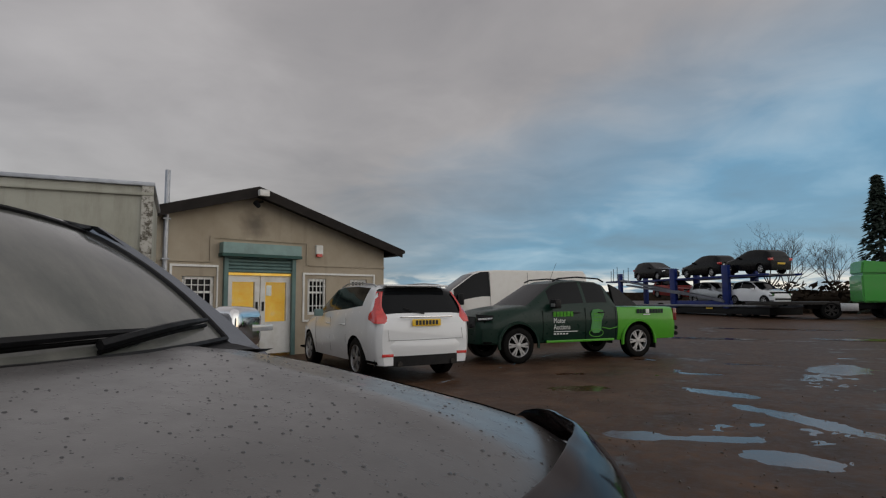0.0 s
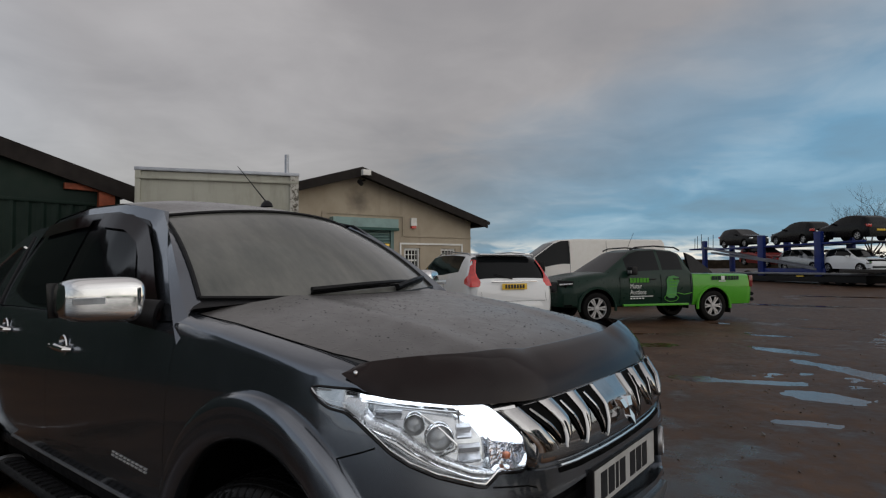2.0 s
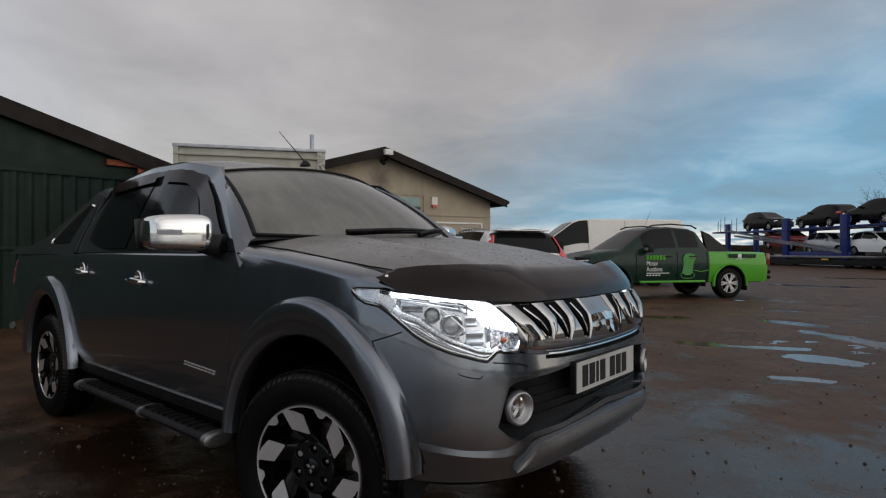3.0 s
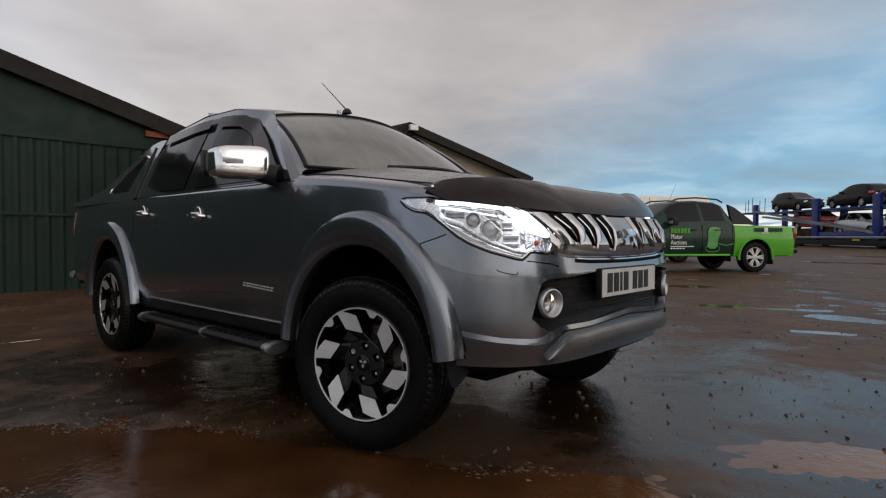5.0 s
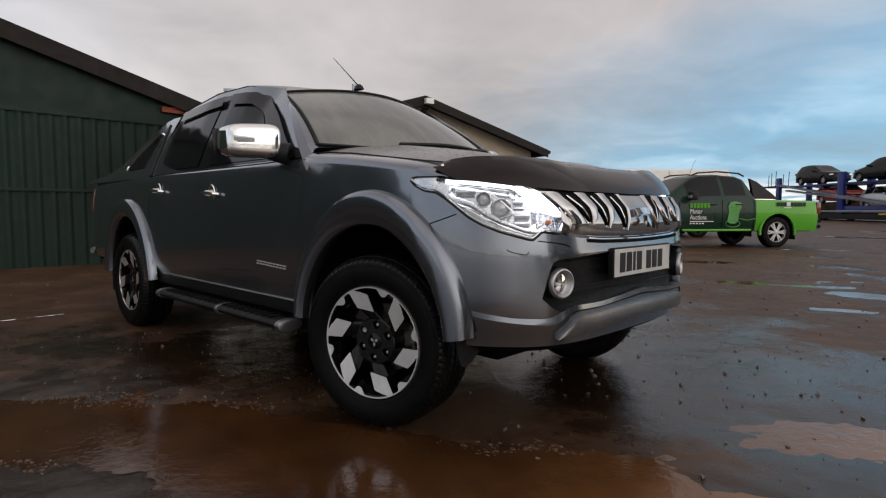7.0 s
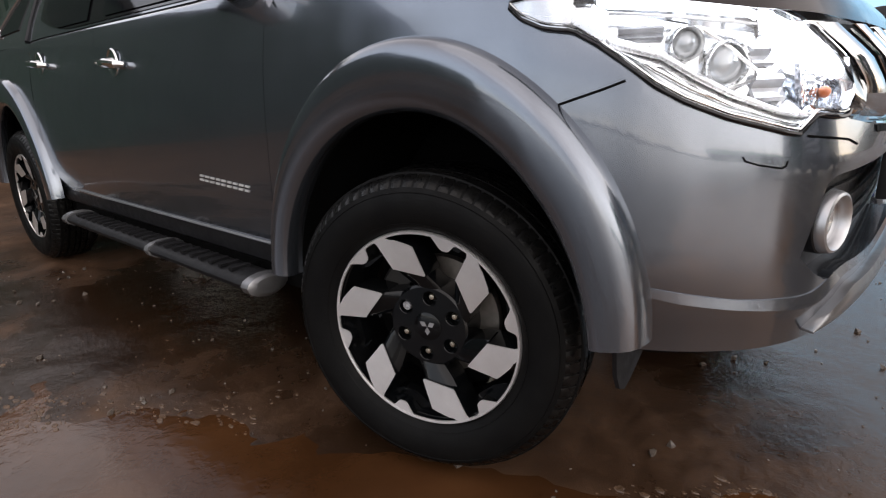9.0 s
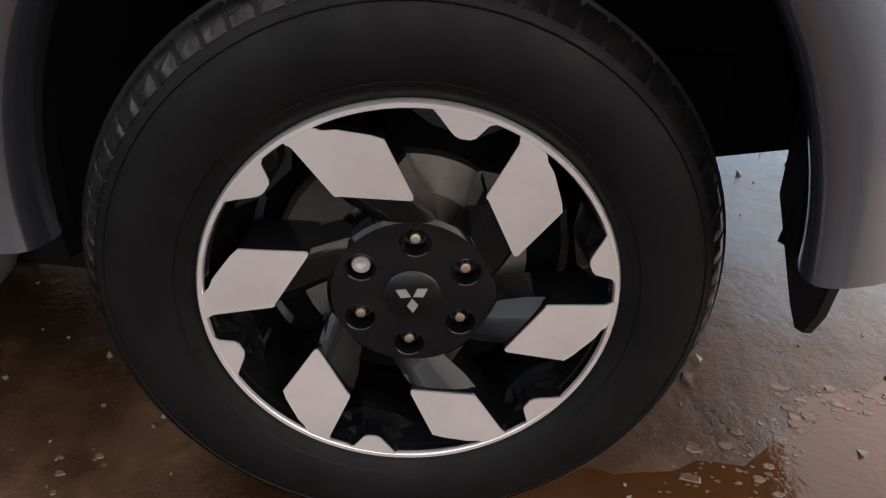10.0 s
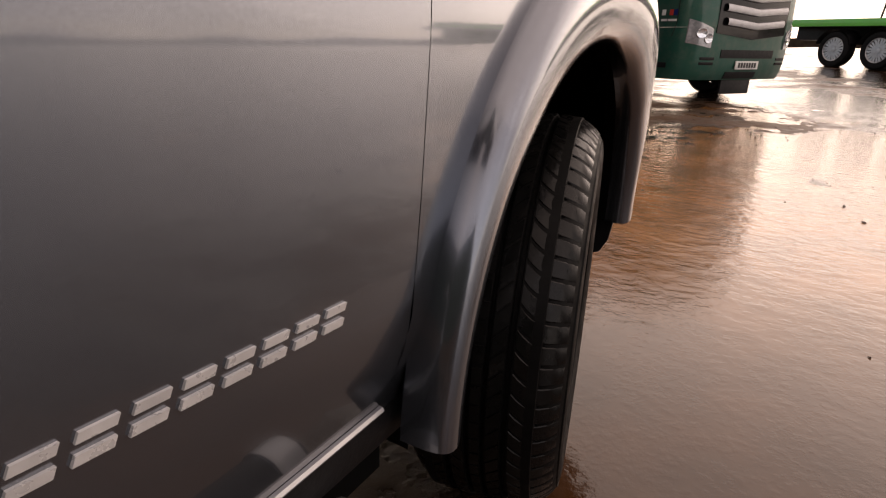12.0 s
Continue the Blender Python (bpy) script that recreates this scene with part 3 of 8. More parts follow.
def build_wheel(parent, at):
    """The two-tone alloy with its all-terrain tyre; axis along y, outer face towards -y."""
    bm = B()
    half = [(0.236, 0.098), (0.2405, 0.1065), (0.249, 0.1135), (0.266, 0.1215), (0.286, 0.126), (0.305, 0.1262), (0.322, 0.1225), (0.336, 0.115), (0.347, 0.104), (0.354, 0.092)]
    ribs = []
    for e0, e1 in ((0.084, 0.048), (0.038, 0.016), (0.008, -0.008), (-0.016, -0.038), (-0.048, -0.084)):
        ribs += [(0.3545, e0 + 0.002), (0.3635 - 0.16 * e0 * e0, e0), (0.3645 - 0.16 * e1 * e1, e1), (0.3545, e1 - 0.002)]
    prof = half + ribs + [(r, -a) for r, a in half[::-1]] + [(0.222, -0.09)]
    lathe(bm, prof, 96)
    tyre = part("wheel", tidy(bm), "rubber", parent, "black all-terrain tyre, wet and muddy", 32, at)
    # shoulder blocks parted by curved cuts that sweep back towards the sidewall, on both edges
    bm = B()
    n = 74
    for sgn in (1, -1):
        for i in range(n):
            t0 = 2 * math.pi * (i + (0.0 if sgn > 0 else 0.5)) / n
            w = 2 * math.pi / n * 0.90
            rows = []
            for r, a, lag in ((0.3655, 0.050, 0.0), (0.3650, 0.058, 0.022), (0.3638, 0.067, 0.040), (0.3610, 0.079, 0.052), (0.3565, 0.090, 0.056), (0.3500, 0.1005, 0.056), (0.3415, 0.1105, 0.055), (0.3340, 0.1168, 0.055)):
                rows.append([Vector(((r - d) * math.cos(t0 + lag + q * w), -sgn * a, (r - d) * math.sin(t0 + lag + q * w))) for q, d in ((0.0, 0.009), (0.025, 0.0012), (0.08, 0.0), (0.92, 0.0), (0.975, 0.0012), (1.0, 0.009))])
            sheet(bm, rows)
    # sipes: thin raised edges across the inner ribs
    for e0, e1, turn in ((0.037, 0.017, 0.05), (0.007, -0.007, 0.0), (-0.017, -0.037, -0.05)):
        for i in range(n):
            t0 = 2 * math.pi * i / n
            w = 2 * math.pi / n * 0.88
            sheet(bm, [[Vector((r * math.cos(t0 + lag + q * w), -a, r * math.sin(t0 + lag + q * w))) for q, r in ((0.0, 0.356), (0.02, 0.3664), (0.98, 0.3664), (1.0, 0.356))] for a, lag in ((e0, 0.0), (0.5 * (e0 + e1), 0.5 * turn), (e1, turn))])
    bmesh.ops.recalc_face_normals(bm, faces=bm.faces)
    tagged(part("tread", bm, "tread", tyre, "", 30), kind="stuff")
    bm = B()
    for r, a in ((0.2555, 0.1168), (0.3235, 0.1222)):
        lathe(bm, [(r - 0.002, a - 0.002), (r, a + 0.0014), (r + 0.002, a - 0.003)], 84)
    part("sidewall_ring", bm, "rubber", tyre)
    # rim edge, spokes' faces and teeth lie in one machined surface
    bm = B()
    lathe(bm, [(0.2284, 0.1045), (0.2288, 0.1082), (0.2296, 0.1095), (0.2340, 0.1100), (0.2366, 0.1065), (0.2372, 0.092)], 96)
    part("rim_lip", tidy(bm), "alloy", tyre, "machined silver rim edge", 50)
    bm = B()
    lathe(bm, [(0.2365, 0.095), (0.2275, 0.092), (0.220, 0.06), (0.207, 0.0), (0.205, -0.09), (0.225, -0.105)], 64)
    part("rim_barrel", tidy(bm), "alloy_black", tyre)
    sp = [(0.2235, 118.5), (0.2235, 114.5), (0.2232, 111.0), (0.2205, 109.6), (0.2165, 108.4), (0.2125, 105.0), (0.1985, 96.5), (0.193, 93.4), (0.130, 85.0), (0.1262, 85.2), (0.1255, 86.6), (0.149, 114.4), (0.1505, 115.9), (0.1535, 116.3), (0.215, 117.4)]
    tz = [(0.2235, 81.0), (0.2165, 79.0), (0.2035, 75.4), (0.2, 74.0), (0.1985, 72.4), (0.2, 69.6), (0.203, 68.4), (0.219, 66.4), (0.2235, 64.5), (0.2245, 72.5)]
    for i in range(6):
        turn = 60.0 * i + 1.3
        bm = B()
        prism(bm, rot_poly(sp, turn), 0.0952, 0.0975, dish)
        part("spoke_face", bm, "alloy", tyre, "" if i else "machined silver spoke face", 30)
        bm = B()
        prism(bm, rot_poly(tz, turn), 0.0952, 0.0975, dish)
        part("rim_tooth", bm, "alloy", tyre, "", 30)
        # black casting behind each machined face
        for poly in (sp, tz):
            bm = B()
            prism(bm, rot_poly(poly, turn), 0.068, 0.0950, dish)
            part("spoke_core", bm, "alloy_black", tyre, "", 30)
        # black spoke: under the face, then curling down to the hub
        bm = B()
        low = [(r * 0.992, a) for r, a in sp]
        prism(bm, rot_poly(low, turn), 0.02, 0.0945, dish)
        arm = [((0.1565, 117.0), (0.1300, 85.2), 0.0955, 0.03), ((0.136, 115.5), (0.118, 80), 0.0895, 0.022), ((0.113, 111), (0.104, 72), 0.0815, 0.014), ((0.092, 105), (0.092, 63), 0.0765, 0.008)]
        rows = []
        for (ra, aa), (rb, ab), hi, lo in arm:
            ends = []
            for j in range(9):
                f = j / 8
                r, a = ra + (rb - ra) * f, radians(aa + (ab - aa) * f + turn)
                ends.append(Vector((r * math.cos(a), -(hi - 0.010 * abs(2 * f - 1) ** 3), r * math.sin(a))))
            ra_, rb_ = radians(aa + turn), radians(ab + turn)
            rows.append([Vector((ra * math.cos(ra_), -lo, ra * math.sin(ra_)))] + ends + [Vector((rb * math.cos(rb_), -lo, rb * math.sin(rb_)))])
        sheet(bm, rows)
        # stepped dark shelf behind each tooth
        prism(bm, rot_poly([(0.222, 90.0), (0.196, 80), (0.192, 72), (0.192, 66), (0.222, 58)], turn), 0.030, 0.064, face)
        prism(bm, rot_poly([(0.223, 84.0), (0.203, 77), (0.203, 67), (0.223, 62)], turn), 0.062, 0.082, face)
        part("spoke", bm, "alloy_black", tyre, "" if i else "gloss black spoke", 25)
    # hub face with a pocket for each nut
    bm = B()
    edges = []
    for c, r, m in [((0, 0), 0.095, 48)] + [((0.07 * math.cos(radians(a)), 0.07 * math.sin(radians(a))), 0.0172, 20) for a in HUB_A]:
        ring = [bm.verts.new((c[0] + r * math.cos(2 * math.pi * k / m), -0.0772, c[1] + r * math.sin(2 * math.pi * k / m))) for k in range(m)]
        edges += [bm.edges.new((ring[k], ring[(k + 1) % m])) for k in range(m)]
    bmesh.ops.triangle_fill(bm, use_beauty=True, use_dissolve=False, edges=edges, normal=(0, -1, 0))
    lathe(bm, [(0.095, 0.0772), (0.1, 0.073), (0.101, 0.0), (0.101, -0.02)], 48)
    part("hub", bm, "alloy_black", tyre, "", 40)
    for i, a in enumerate(HUB_A):
        c = Vector((0.07 * math.cos(radians(a)), 0, 0.07 * math.sin(radians(a))))
        at_nut = lambda r, ax, t: c + Vector((r * math.cos(t), -ax, r * math.sin(t)))
        bm = B()
        lathe(bm, [(0.0185, 0.0768), (0.0180, 0.0784), (0.0170, 0.0772), (0.0160, 0.052), (0.0, 0.050)], 24, at_nut)
        part("nut_seat", bm, "alloy_black", tyre)
        bm = B()
        if i != 5:
            lathe(bm, [(0.0098, 0.050), (0.0098, 0.0615), (0.0088, 0.0655), (0.006, 0.0685), (0.0, 0.0695)], 12, at_nut)
        else:
            lathe(bm, [(0.0112, 0.050), (0.0112, 0.0715), (0.0102, 0.0728), (0.0062, 0.0728), (0.0058, 0.066), (0.0, 0.066)], 20, at_nut)
        part("wheel_nut", tidy(bm, 1e-5), "nut" if i != 5 else "satin", tyre, {0: "dull brass-coloured wheel nut", 5: "grey hollow locking nut"}.get(i, ""))
    bm = B()
    lathe(bm, [(0.0345, 0.0765), (0.0342, 0.0792), (0.032, 0.0806), (0.0, 0.0815)], 40)
    part("centre_cap", tidy(bm, 1e-5), "alloy_black", tyre)
    bm = B()
    for a in (90 + 60, 90 - 60, -90):
        d, q = Vector((math.cos(radians(a)), math.sin(radians(a)))), Vector((-math.sin(radians(a)), math.cos(radians(a))))
        pts = [d * 0.0015, d * 0.0115 + q * 0.0066, d * 0.0215, d * 0.0115 - q * 0.0066]
        prism(bm, [(p.x, p.y) for p in pts], 0.0795, 0.0826, face)
    part("emblem", bm, "satin", tyre, "plain silver three-part emblem")
    # brake behind the spokes
    bm = B()
    lathe(bm, [(0.09, 0.0), (0.148, 0.0), (0.148, -0.024), (0.09, -0.024)], 48)
    part("brake_disc", bm, "brake_face", tyre)
    bm = B()
    lathe(bm, [(0.2, -0.03), (0.0, -0.03)], 32)
    part("back_plate", bm, "dark", tyre)
    bm = B()
    lathe(bm, [(0.11, 0.02), (0.165, 0.02), (0.172, 0.012), (0.172, -0.04), (0.11, -0.04)], 10, None, radians(120), radians(185))
    part("caliper", tidy(bm), "brake", tyre)
    return tyre


def copy_wheel(src, parent, at):
    w = share(src, "wheel", parent, at)
    for c in src.children:
        share(c, c.name.split(".")[0], w, Matrix.Identity(4))
    return w


# ---- the pickup: x ahead, right side at -y, origin on the ground under the front axle ----
truck = thing("pickup_truck", pose(0, 0, 0), "dark grey double-cab pickup with chrome grille and dewy bonnet", "pickup")
PLAN = smooth_curve([(0.772, 0, 0), (0.769, 0.19, 0), (0.758, 0.382, 0), (0.729, 0.533, 0), (0.678, 0.64, 0), (0.608, 0.72, 0), (0.512, 0.790, 0), (0.396, 0.838, 0), (0.25, 0.868, 0), (0.0, 0.878, 0),
                     (-0.6, 0.884, 0), (-1.5, 0.890, 0), (-2.5, 0.886, 0), (-3.2, 0.876, 0), (-3.95, 0.85, 0), (-4.17, 0.79, 0), (-4.24, 0.6, 0), (-4.27, 0.3, 0), (-4.275, 0.0, 0)], 16)
ARC = np.concatenate([[0], np.cumsum([(b - a).length for a, b in zip(PLAN, PLAN[1:])])])
PX, PY = np.array([p.x for p in PLAN]), np.array([p.y for p in PLAN])


def s_y(y):
    """Arc length at a half-width on the nose."""
    k = int(np.argmax(PX < 0.3))
    return float(np.interp(y * 0.956, PY[:k], ARC[:k]))


def s_x(x):
    return float(np.interp(-x, -PX, ARC))


FRONT_IN = [(0.25, 0.05), (0.42, 0.035), (0.5, 0.006), (0.62, 0.0), (0.76, 0.002), (0.82, 0.014), (0.875, 0.026), (0.93, 0.042), (1.0, 0.095), (1.04, 0.128), (1.12, 0.20), (1.2, 0.24)]
SIDE_IN = [(0.25, 0.075), (0.44, 0.044), (0.50, 0.027), (0.545, 0.012), (0.575, 0.005), (0.7, 0.001), (0.86, 0.0), (0.93, 0.003), (0.98, 0.007), (1.05, 0.017), (1.12, 0.029), (1.2, 0.049), (1.3, 0.078)]


def surf(s, z, out=0.0, side=-1):
    x, y = float(np.interp(s, ARC, PX)), float(np.interp(s, ARC, PY))
    e = 0.004
    tx, ty = float(np.interp(s + e, ARC, PX) - np.interp(s - e, ARC, PX)), float(np.interp(s + e, ARC, PY) - np.interp(s - e, ARC, PY))
    L = math.hypot(tx, ty) or 1
    nx, ny = ty / L, -tx / L
    w = max(0.0, nx) ** 1.3
    if x < -2:
        inset = ip(z, SIDE_IN)
    else:
        inset = w * ip(z, FRONT_IN) + (1 - w) * ip(z, SIDE_IN)
    d = out - inset
    return Vector((x + nx * d, side * max(0.0, y + ny * d), z))


def both(fn):
    fn(-1)
    fn(1)


def ell(x, cx, cz, a, b):
    k = (x - cx) / a
    return cz + b * math.sqrt(max(0.0, 1 - k * k)) if abs(k) < 1 else -9.0


def panel(cols, lo, hi, side, rows=10, out=0.0, top=()):
    """Body panel between lo(s) and hi(s); top: further (inwards, up) steps over the edge."""
    grid = []
    for s in cols:
        z0, z1 = lo(s), hi(s)
        col = [surf(s, z0 - 0.0, out - 0.02, side)] + [surf(s, z0 + (z1 - z0) * k / rows, out, side) for k in range(rows + 1)]
        base = surf(s, z1, out, side)
        n = (surf(s, z1, 0.1, side) - base).normalized()
        col += [base - n * a + Vector((0, 0, c)) for a, c in top]
        grid.append(col)
    if side > 0:
        grid.reverse()
    return sheet(B(), grid)


def band(s0, s1, lo, hi, side, out=0.004, n=24, rows=4, skirt=0.012, bulge=0.0):
    """A patch that follows the body between two edges, with a folded rim."""
    grid = []
    for i in range(n + 1):
        s = s0 + (s1 - s0) * i / n
        a, b = lo(s), hi(s)
        edge = 0 if i in (0, n) else 1
        col = [surf(s, a, out - skirt, side)]
        for k in range(rows + 1):
            t = k / rows
            col.append(surf(s, a + (b - a) * t, out + bulge * (1 - (2 * t - 1) ** 2) * edge, side))
        col.append(surf(s, b, out - skirt, side))
        grid.append(col)
    first = [surf(s0, p.z, out - skirt, side) for p in grid[0]]
    last = [surf(s1, p.z, out - skirt, side) for p in grid[-1]]
    grid = [first] + grid + [last]
    if side > 0:
        grid.reverse()
    return sheet(B(), grid)


WING_TOP = [(0.85, 1.01), (0.62, 1.03), (0.42, 1.062), (0.25, 1.092), (0.0, 1.128), (-0.25, 1.16), (-0.55, 1.185)]
BELT = [(-2.6, 1.16), (-2.35, 1.165), (-1.6, 1.165), (-0.9, 1.165), (-0.5, 1.175)]


def wing_hi(s):
    x = float(np.interp(s, ARC, PX))
    return ip(-x, [(-a, b) for a, b in WING_TOP]) - 0.02


def front_lo(s):
    x = float(np.interp(s, ARC, PX))
    z = ell(x, -0.015, 0.36, 0.475, 0.525)
    if z > 0:
        return max(z, 0.412)
    return 0.412 if x > 0 else 0.46


def cols_between(a, b, step=0.035):
    return [a + (b - a) * k / max(2, int((b - a) / step)) for k in range(max(2, int((b - a) / step)) + 1)]


def skin(s0, s1, lo, hi, side, out=0.004, n=24, rows=4, skirt=0.012, ends=True):
    """A patch on the body between two edges; out(s, t) may vary along it and across it; its rim is folded in."""
    f = out if callable(out) else (lambda s, t: out)
    grid = []
    for i in range(n + 1):
        s = s0 + (s1 - s0) * i / n
        a, b = lo(s), hi(s)
        grid.append([surf(s, a, f(s, 0.0) - skirt, side)] + [surf(s, a + (b - a) * k / rows, f(s, k / rows), side) for k in range(rows + 1)] + [surf(s, b, f(s, 1.0) - skirt, side)])
    if ends:
        first = [surf(s0, p.z, f(s0, 0.5) - skirt, side) for p in grid[0]]
        last = [surf(s1, p.z, f(s1, 0.5) - skirt, side) for p in grid[-1]]
        grid = [first] + grid + [last]
    if side > 0:
        grid.reverse()
    return sheet(B(), grid)


def table(rows):
    """A function through (s, value) rows, in any order."""
    rows = sorted(rows)
    return lambda s: ip(s, rows)


# edges on the nose, by arc length from the middle
HL_A, HL_B = 0.517, 1.175
lamp_hi = table([(0.517, 0.884), (0.57, 0.944), (0.62, 0.986), (0.64, 0.994), (0.685, 1.008), (0.75, 1.014), (0.86, 1.022), (1.01, 1.032), (1.03, 1.040), (1.15, 1.041), (1.175, 1.036)])
lamp_lo = table([(0.517, 0.882), (0.53, 0.862), (0.558, 0.836), (0.575, 0.835), (0.638, 0.842), (0.655, 0.828), (0.677, 0.812), (0.70, 0.816), (0.80, 0.842), (0.87, 0.869), (0.92, 0.896), (0.962, 0.928), (1.015, 0.964), (1.055, 0.986), (1.106, 0.993), (1.15, 1.012), (1.175, 1.034)])
mouth_lo = table([(0.0, 0.584), (0.327, 0.562), (0.488, 0.556), (0.557, 0.541), (0.60, 0.562), (0.64, 0.596)])
mouth_hi = table([(0.0, 0.757), (0.30, 0.755), (0.56, 0.738), (0.59, 0.733), (0.605, 0.718), (0.64, 0.596)])
shelf_hi = table([(0.0, 0.800), (0.14, 0.800), (0.32, 0.806), (0.46, 0.815), (0.545, 0.828), (0.56, 0.833)])


def under_lamp(s):
    return shelf_hi(s) if s < 0.56 else lamp_lo(s) if s < HL_B else 1.036


def over_lamp(s):
    return lamp_hi(s) + 0.003 if s < HL_B else 1.036


def lean_seam(bm):
    """The gap between wing and door leans forward towards the top."""
    for v in bm.verts:
        near = max(0.0, 1 - abs(v.co.x + 0.54) / 0.22)
        v.co.x += near * ip(v.co.z, [(0.45, -0.010), (0.60, 0.0), (0.86, 0.020), (1.06, 0.032), (1.2, 0.036)])
    return bm


def front_body(side):
    arch_s = s_x(0.462)
    cols = cols_between(0.0, 0.64, 0.02) + cols_between(0.645, HL_B, 0.02) + cols_between(HL_B + 0.004, arch_s, 0.02) if arch_s > HL_B else cols_between(0.0, 0.64, 0.02) + cols_between(0.645, arch_s, 0.02)
    cols = sorted({*cols, *cols_between(arch_s + 0.002, s_x(-0.494), 0.018), *cols_between(s_x(-0.496), s_x(-0.5392), 0.015), HL_B, HL_B + 0.003})
    grid = []
    for s in cols:
        z0, top = front_lo(s), under_lamp(s)
        if s < arch_s:
            m0 = mouth_lo(s) if s < 0.64 else 0.596
            m1 = mouth_hi(s) if s < 0.64 else 0.596
        else:
            m0 = m1 = z0 + (top - z0) * 6 / 14
        deep = 0.055 * min(1.0, max(0.0, (0.64 - s) / 0.03))
        col = [surf(s, z0, -0.02, side)] + [surf(s, z0 + (m0 - z0) * k / 6, 0.0, side) for k in range(7)]
        col += [surf(s, m0, -deep, side), surf(s, m1, -deep, side)]
        col += [surf(s, m1 + (top - m1) * k / 8, 0.0, side) for k in range(9)]
        col.append(surf(s, top, -0.03 if s < HL_B else 0.0, side))
        grid.append(col)
    bm = sheet(B(), grid if side < 0 else grid[::-1])
    strip = []
    for s in [c for c in cols if c > 0.66]:
        a = over_lamp(s)
        b = max(wing_hi(s), a + 0.004)
        col = [surf(s, a, -0.03 if s < HL_B else 0.0, side)] + [surf(s, a + (b - a) * k / 4, 0.0, side) for k in range(5)]
        base = surf(s, b, 0.0, side)
        n = (surf(s, b, 0.1, side) - base).normalized()
        strip.append(col + [base - n * q + Vector((0, 0, c)) for q, c in ((0.008, 0.010), (0.03, 0.022), (0.065, 0.031), (0.10, 0.036))])
    sheet(bm, strip if side < 0 else strip[::-1])
    part("wing", lean_seam(tidy(bm)), "paint", truck)


both(front_body)


def belt(x):
    return ip(x, BELT)


def door(x0, x1, side):
    cols = cols_between(s_x(x0), s_x(x1), 0.04)
    bm = panel(cols, lambda s: 0.462, lambda s: belt(float(np.interp(s, ARC, PX))) - 0.02, side, 14, top=((0.006, 0.010), (0.022, 0.018), (0.045, 0.022)))
    return part("door", lean_seam(tidy(bm)), "paint", truck)


def rear_lo(s):
    x = float(np.interp(s, ARC, PX))
    z = ell(x, -3.0, 0.36, 0.49, 0.53)
    return max(z, 0.5) if z > 0 else 0.5


def bed(side):
    cols = cols_between(s_x(-2.506), s_x(-2.511), 0.02) + cols_between(s_x(-2.513), s_x(-3.487), 0.03) + cols_between(s_x(-3.49), float(ARC[-1]), 0.05)
    bm = panel(cols, rear_lo, lambda s: 1.14, side, 12, top=((0.008, 0.012), (0.03, 0.02), (0.1, 0.022)))
    part("bed_side", tidy(bm), "paint", truck)


both(bed)
for side in (-1, 1):
    for x0, x1, hx, hz in ((-0.5408, -1.6572, -1.47, 1.012), (-1.6588, -2.5, -2.33, 1.045)):
        d = door(x0, x1, side)
        # chrome pull over a chrome cup
        c = surf(s_x(hx), hz, 0, side)
        bm = B()
        lathe(bm, [(0.0, 0.001), (0.03, 0.002), (0.042, 0.006), (0.046, 0.001)], 24, lambda r, a, t: c + Vector((r * math.cos(t), side * a, 0.004 + 1.1 * r * math.sin(t))))
        part("handle_cup", bm, "chrome", d)
        bm = B()
        tube(bm, [c + Vector((dx_, side * o, dz_)) for dx_, o, dz_ in ((0.1, 0.004, -0.006), (0.085, 0.026, -0.004), (0.02, 0.034, 0.002), (-0.06, 0.03, 0.006), (-0.092, 0.012, 0.006))], [0.008, 0.014, 0.016, 0.015, 0.008], 10)
        part("door_handle", bm, "chrome", d, "chrome door handle")
    # bright strip along the sill
    bm = B()
    tube(bm, [surf(s_x(x), ip(x, [(-2.3, 0.476), (-0.55, 0.468)]), 0.004, side) for x in np.linspace(-0.56, -2.25, 18)], 0.0045, 6)
    part("sill_strip", bm, "satin", truck)
    bm = B()
    rows = [[Vector((x, side * y, z)) for y, z in ((0.842, 0.462), (0.846, 0.44), (0.835, 0.40), (0.80, 0.375), (0.60, 0.37))] for x in np.linspace(-0.50, -2.5, 9)]
    part("sill_cover", sheet(bm, rows if side < 0 else rows[::-1]), "black", truck)

# model lettering on the front door, as bars
for i in range(9):
    x = -0.935 + i * 0.0325
    c = surf(s_x(x), 0.6225 + (-0.65 - x) * 0.045, 0.0)
    for j, (z0, z1) in enumerate(((0.0, 0.0062), (0.0130, 0.0192))):
        bm = B()
        prism(bm, [(0.004 * j, z0), (0.023 + 0.004 * j, z0 - 0.001), (0.026 + 0.004 * j, z1 - 0.001), (0.003 + 0.004 * j, z1)], 0, 0.003, lambda u, v, w, c=c: c + Vector((u, -w, v)))
        part("badge_bar", bm, "badge", truck, "" if i + j else "bright model lettering bars on the door")

# inner shell and chassis that close the gaps
for side in (-1, 1):
    part("inner_panel", sheet(B(), [[surf(s, z, -0.010, side) for z in (0.40, 0.7, 1.0, 1.13)] for s in cols_between(s_x(-0.5), s_x(-2.5), 0.2)]), "paint", truck)
for x0, x1, w, z0, z1 in ((-2.52, -0.5, 0.8, 0.32, 0.46), (-4.1, 0.38, 0.5, 0.29, 0.58), (-0.55, 0.6, 0.46, 0.55, 0.98), (-4.2, -2.55, 0.48, 0.5, 1.1)):
    part("chassis_block", box(B(), x0, x1, -w, w, z0, z1), "dark", truck)


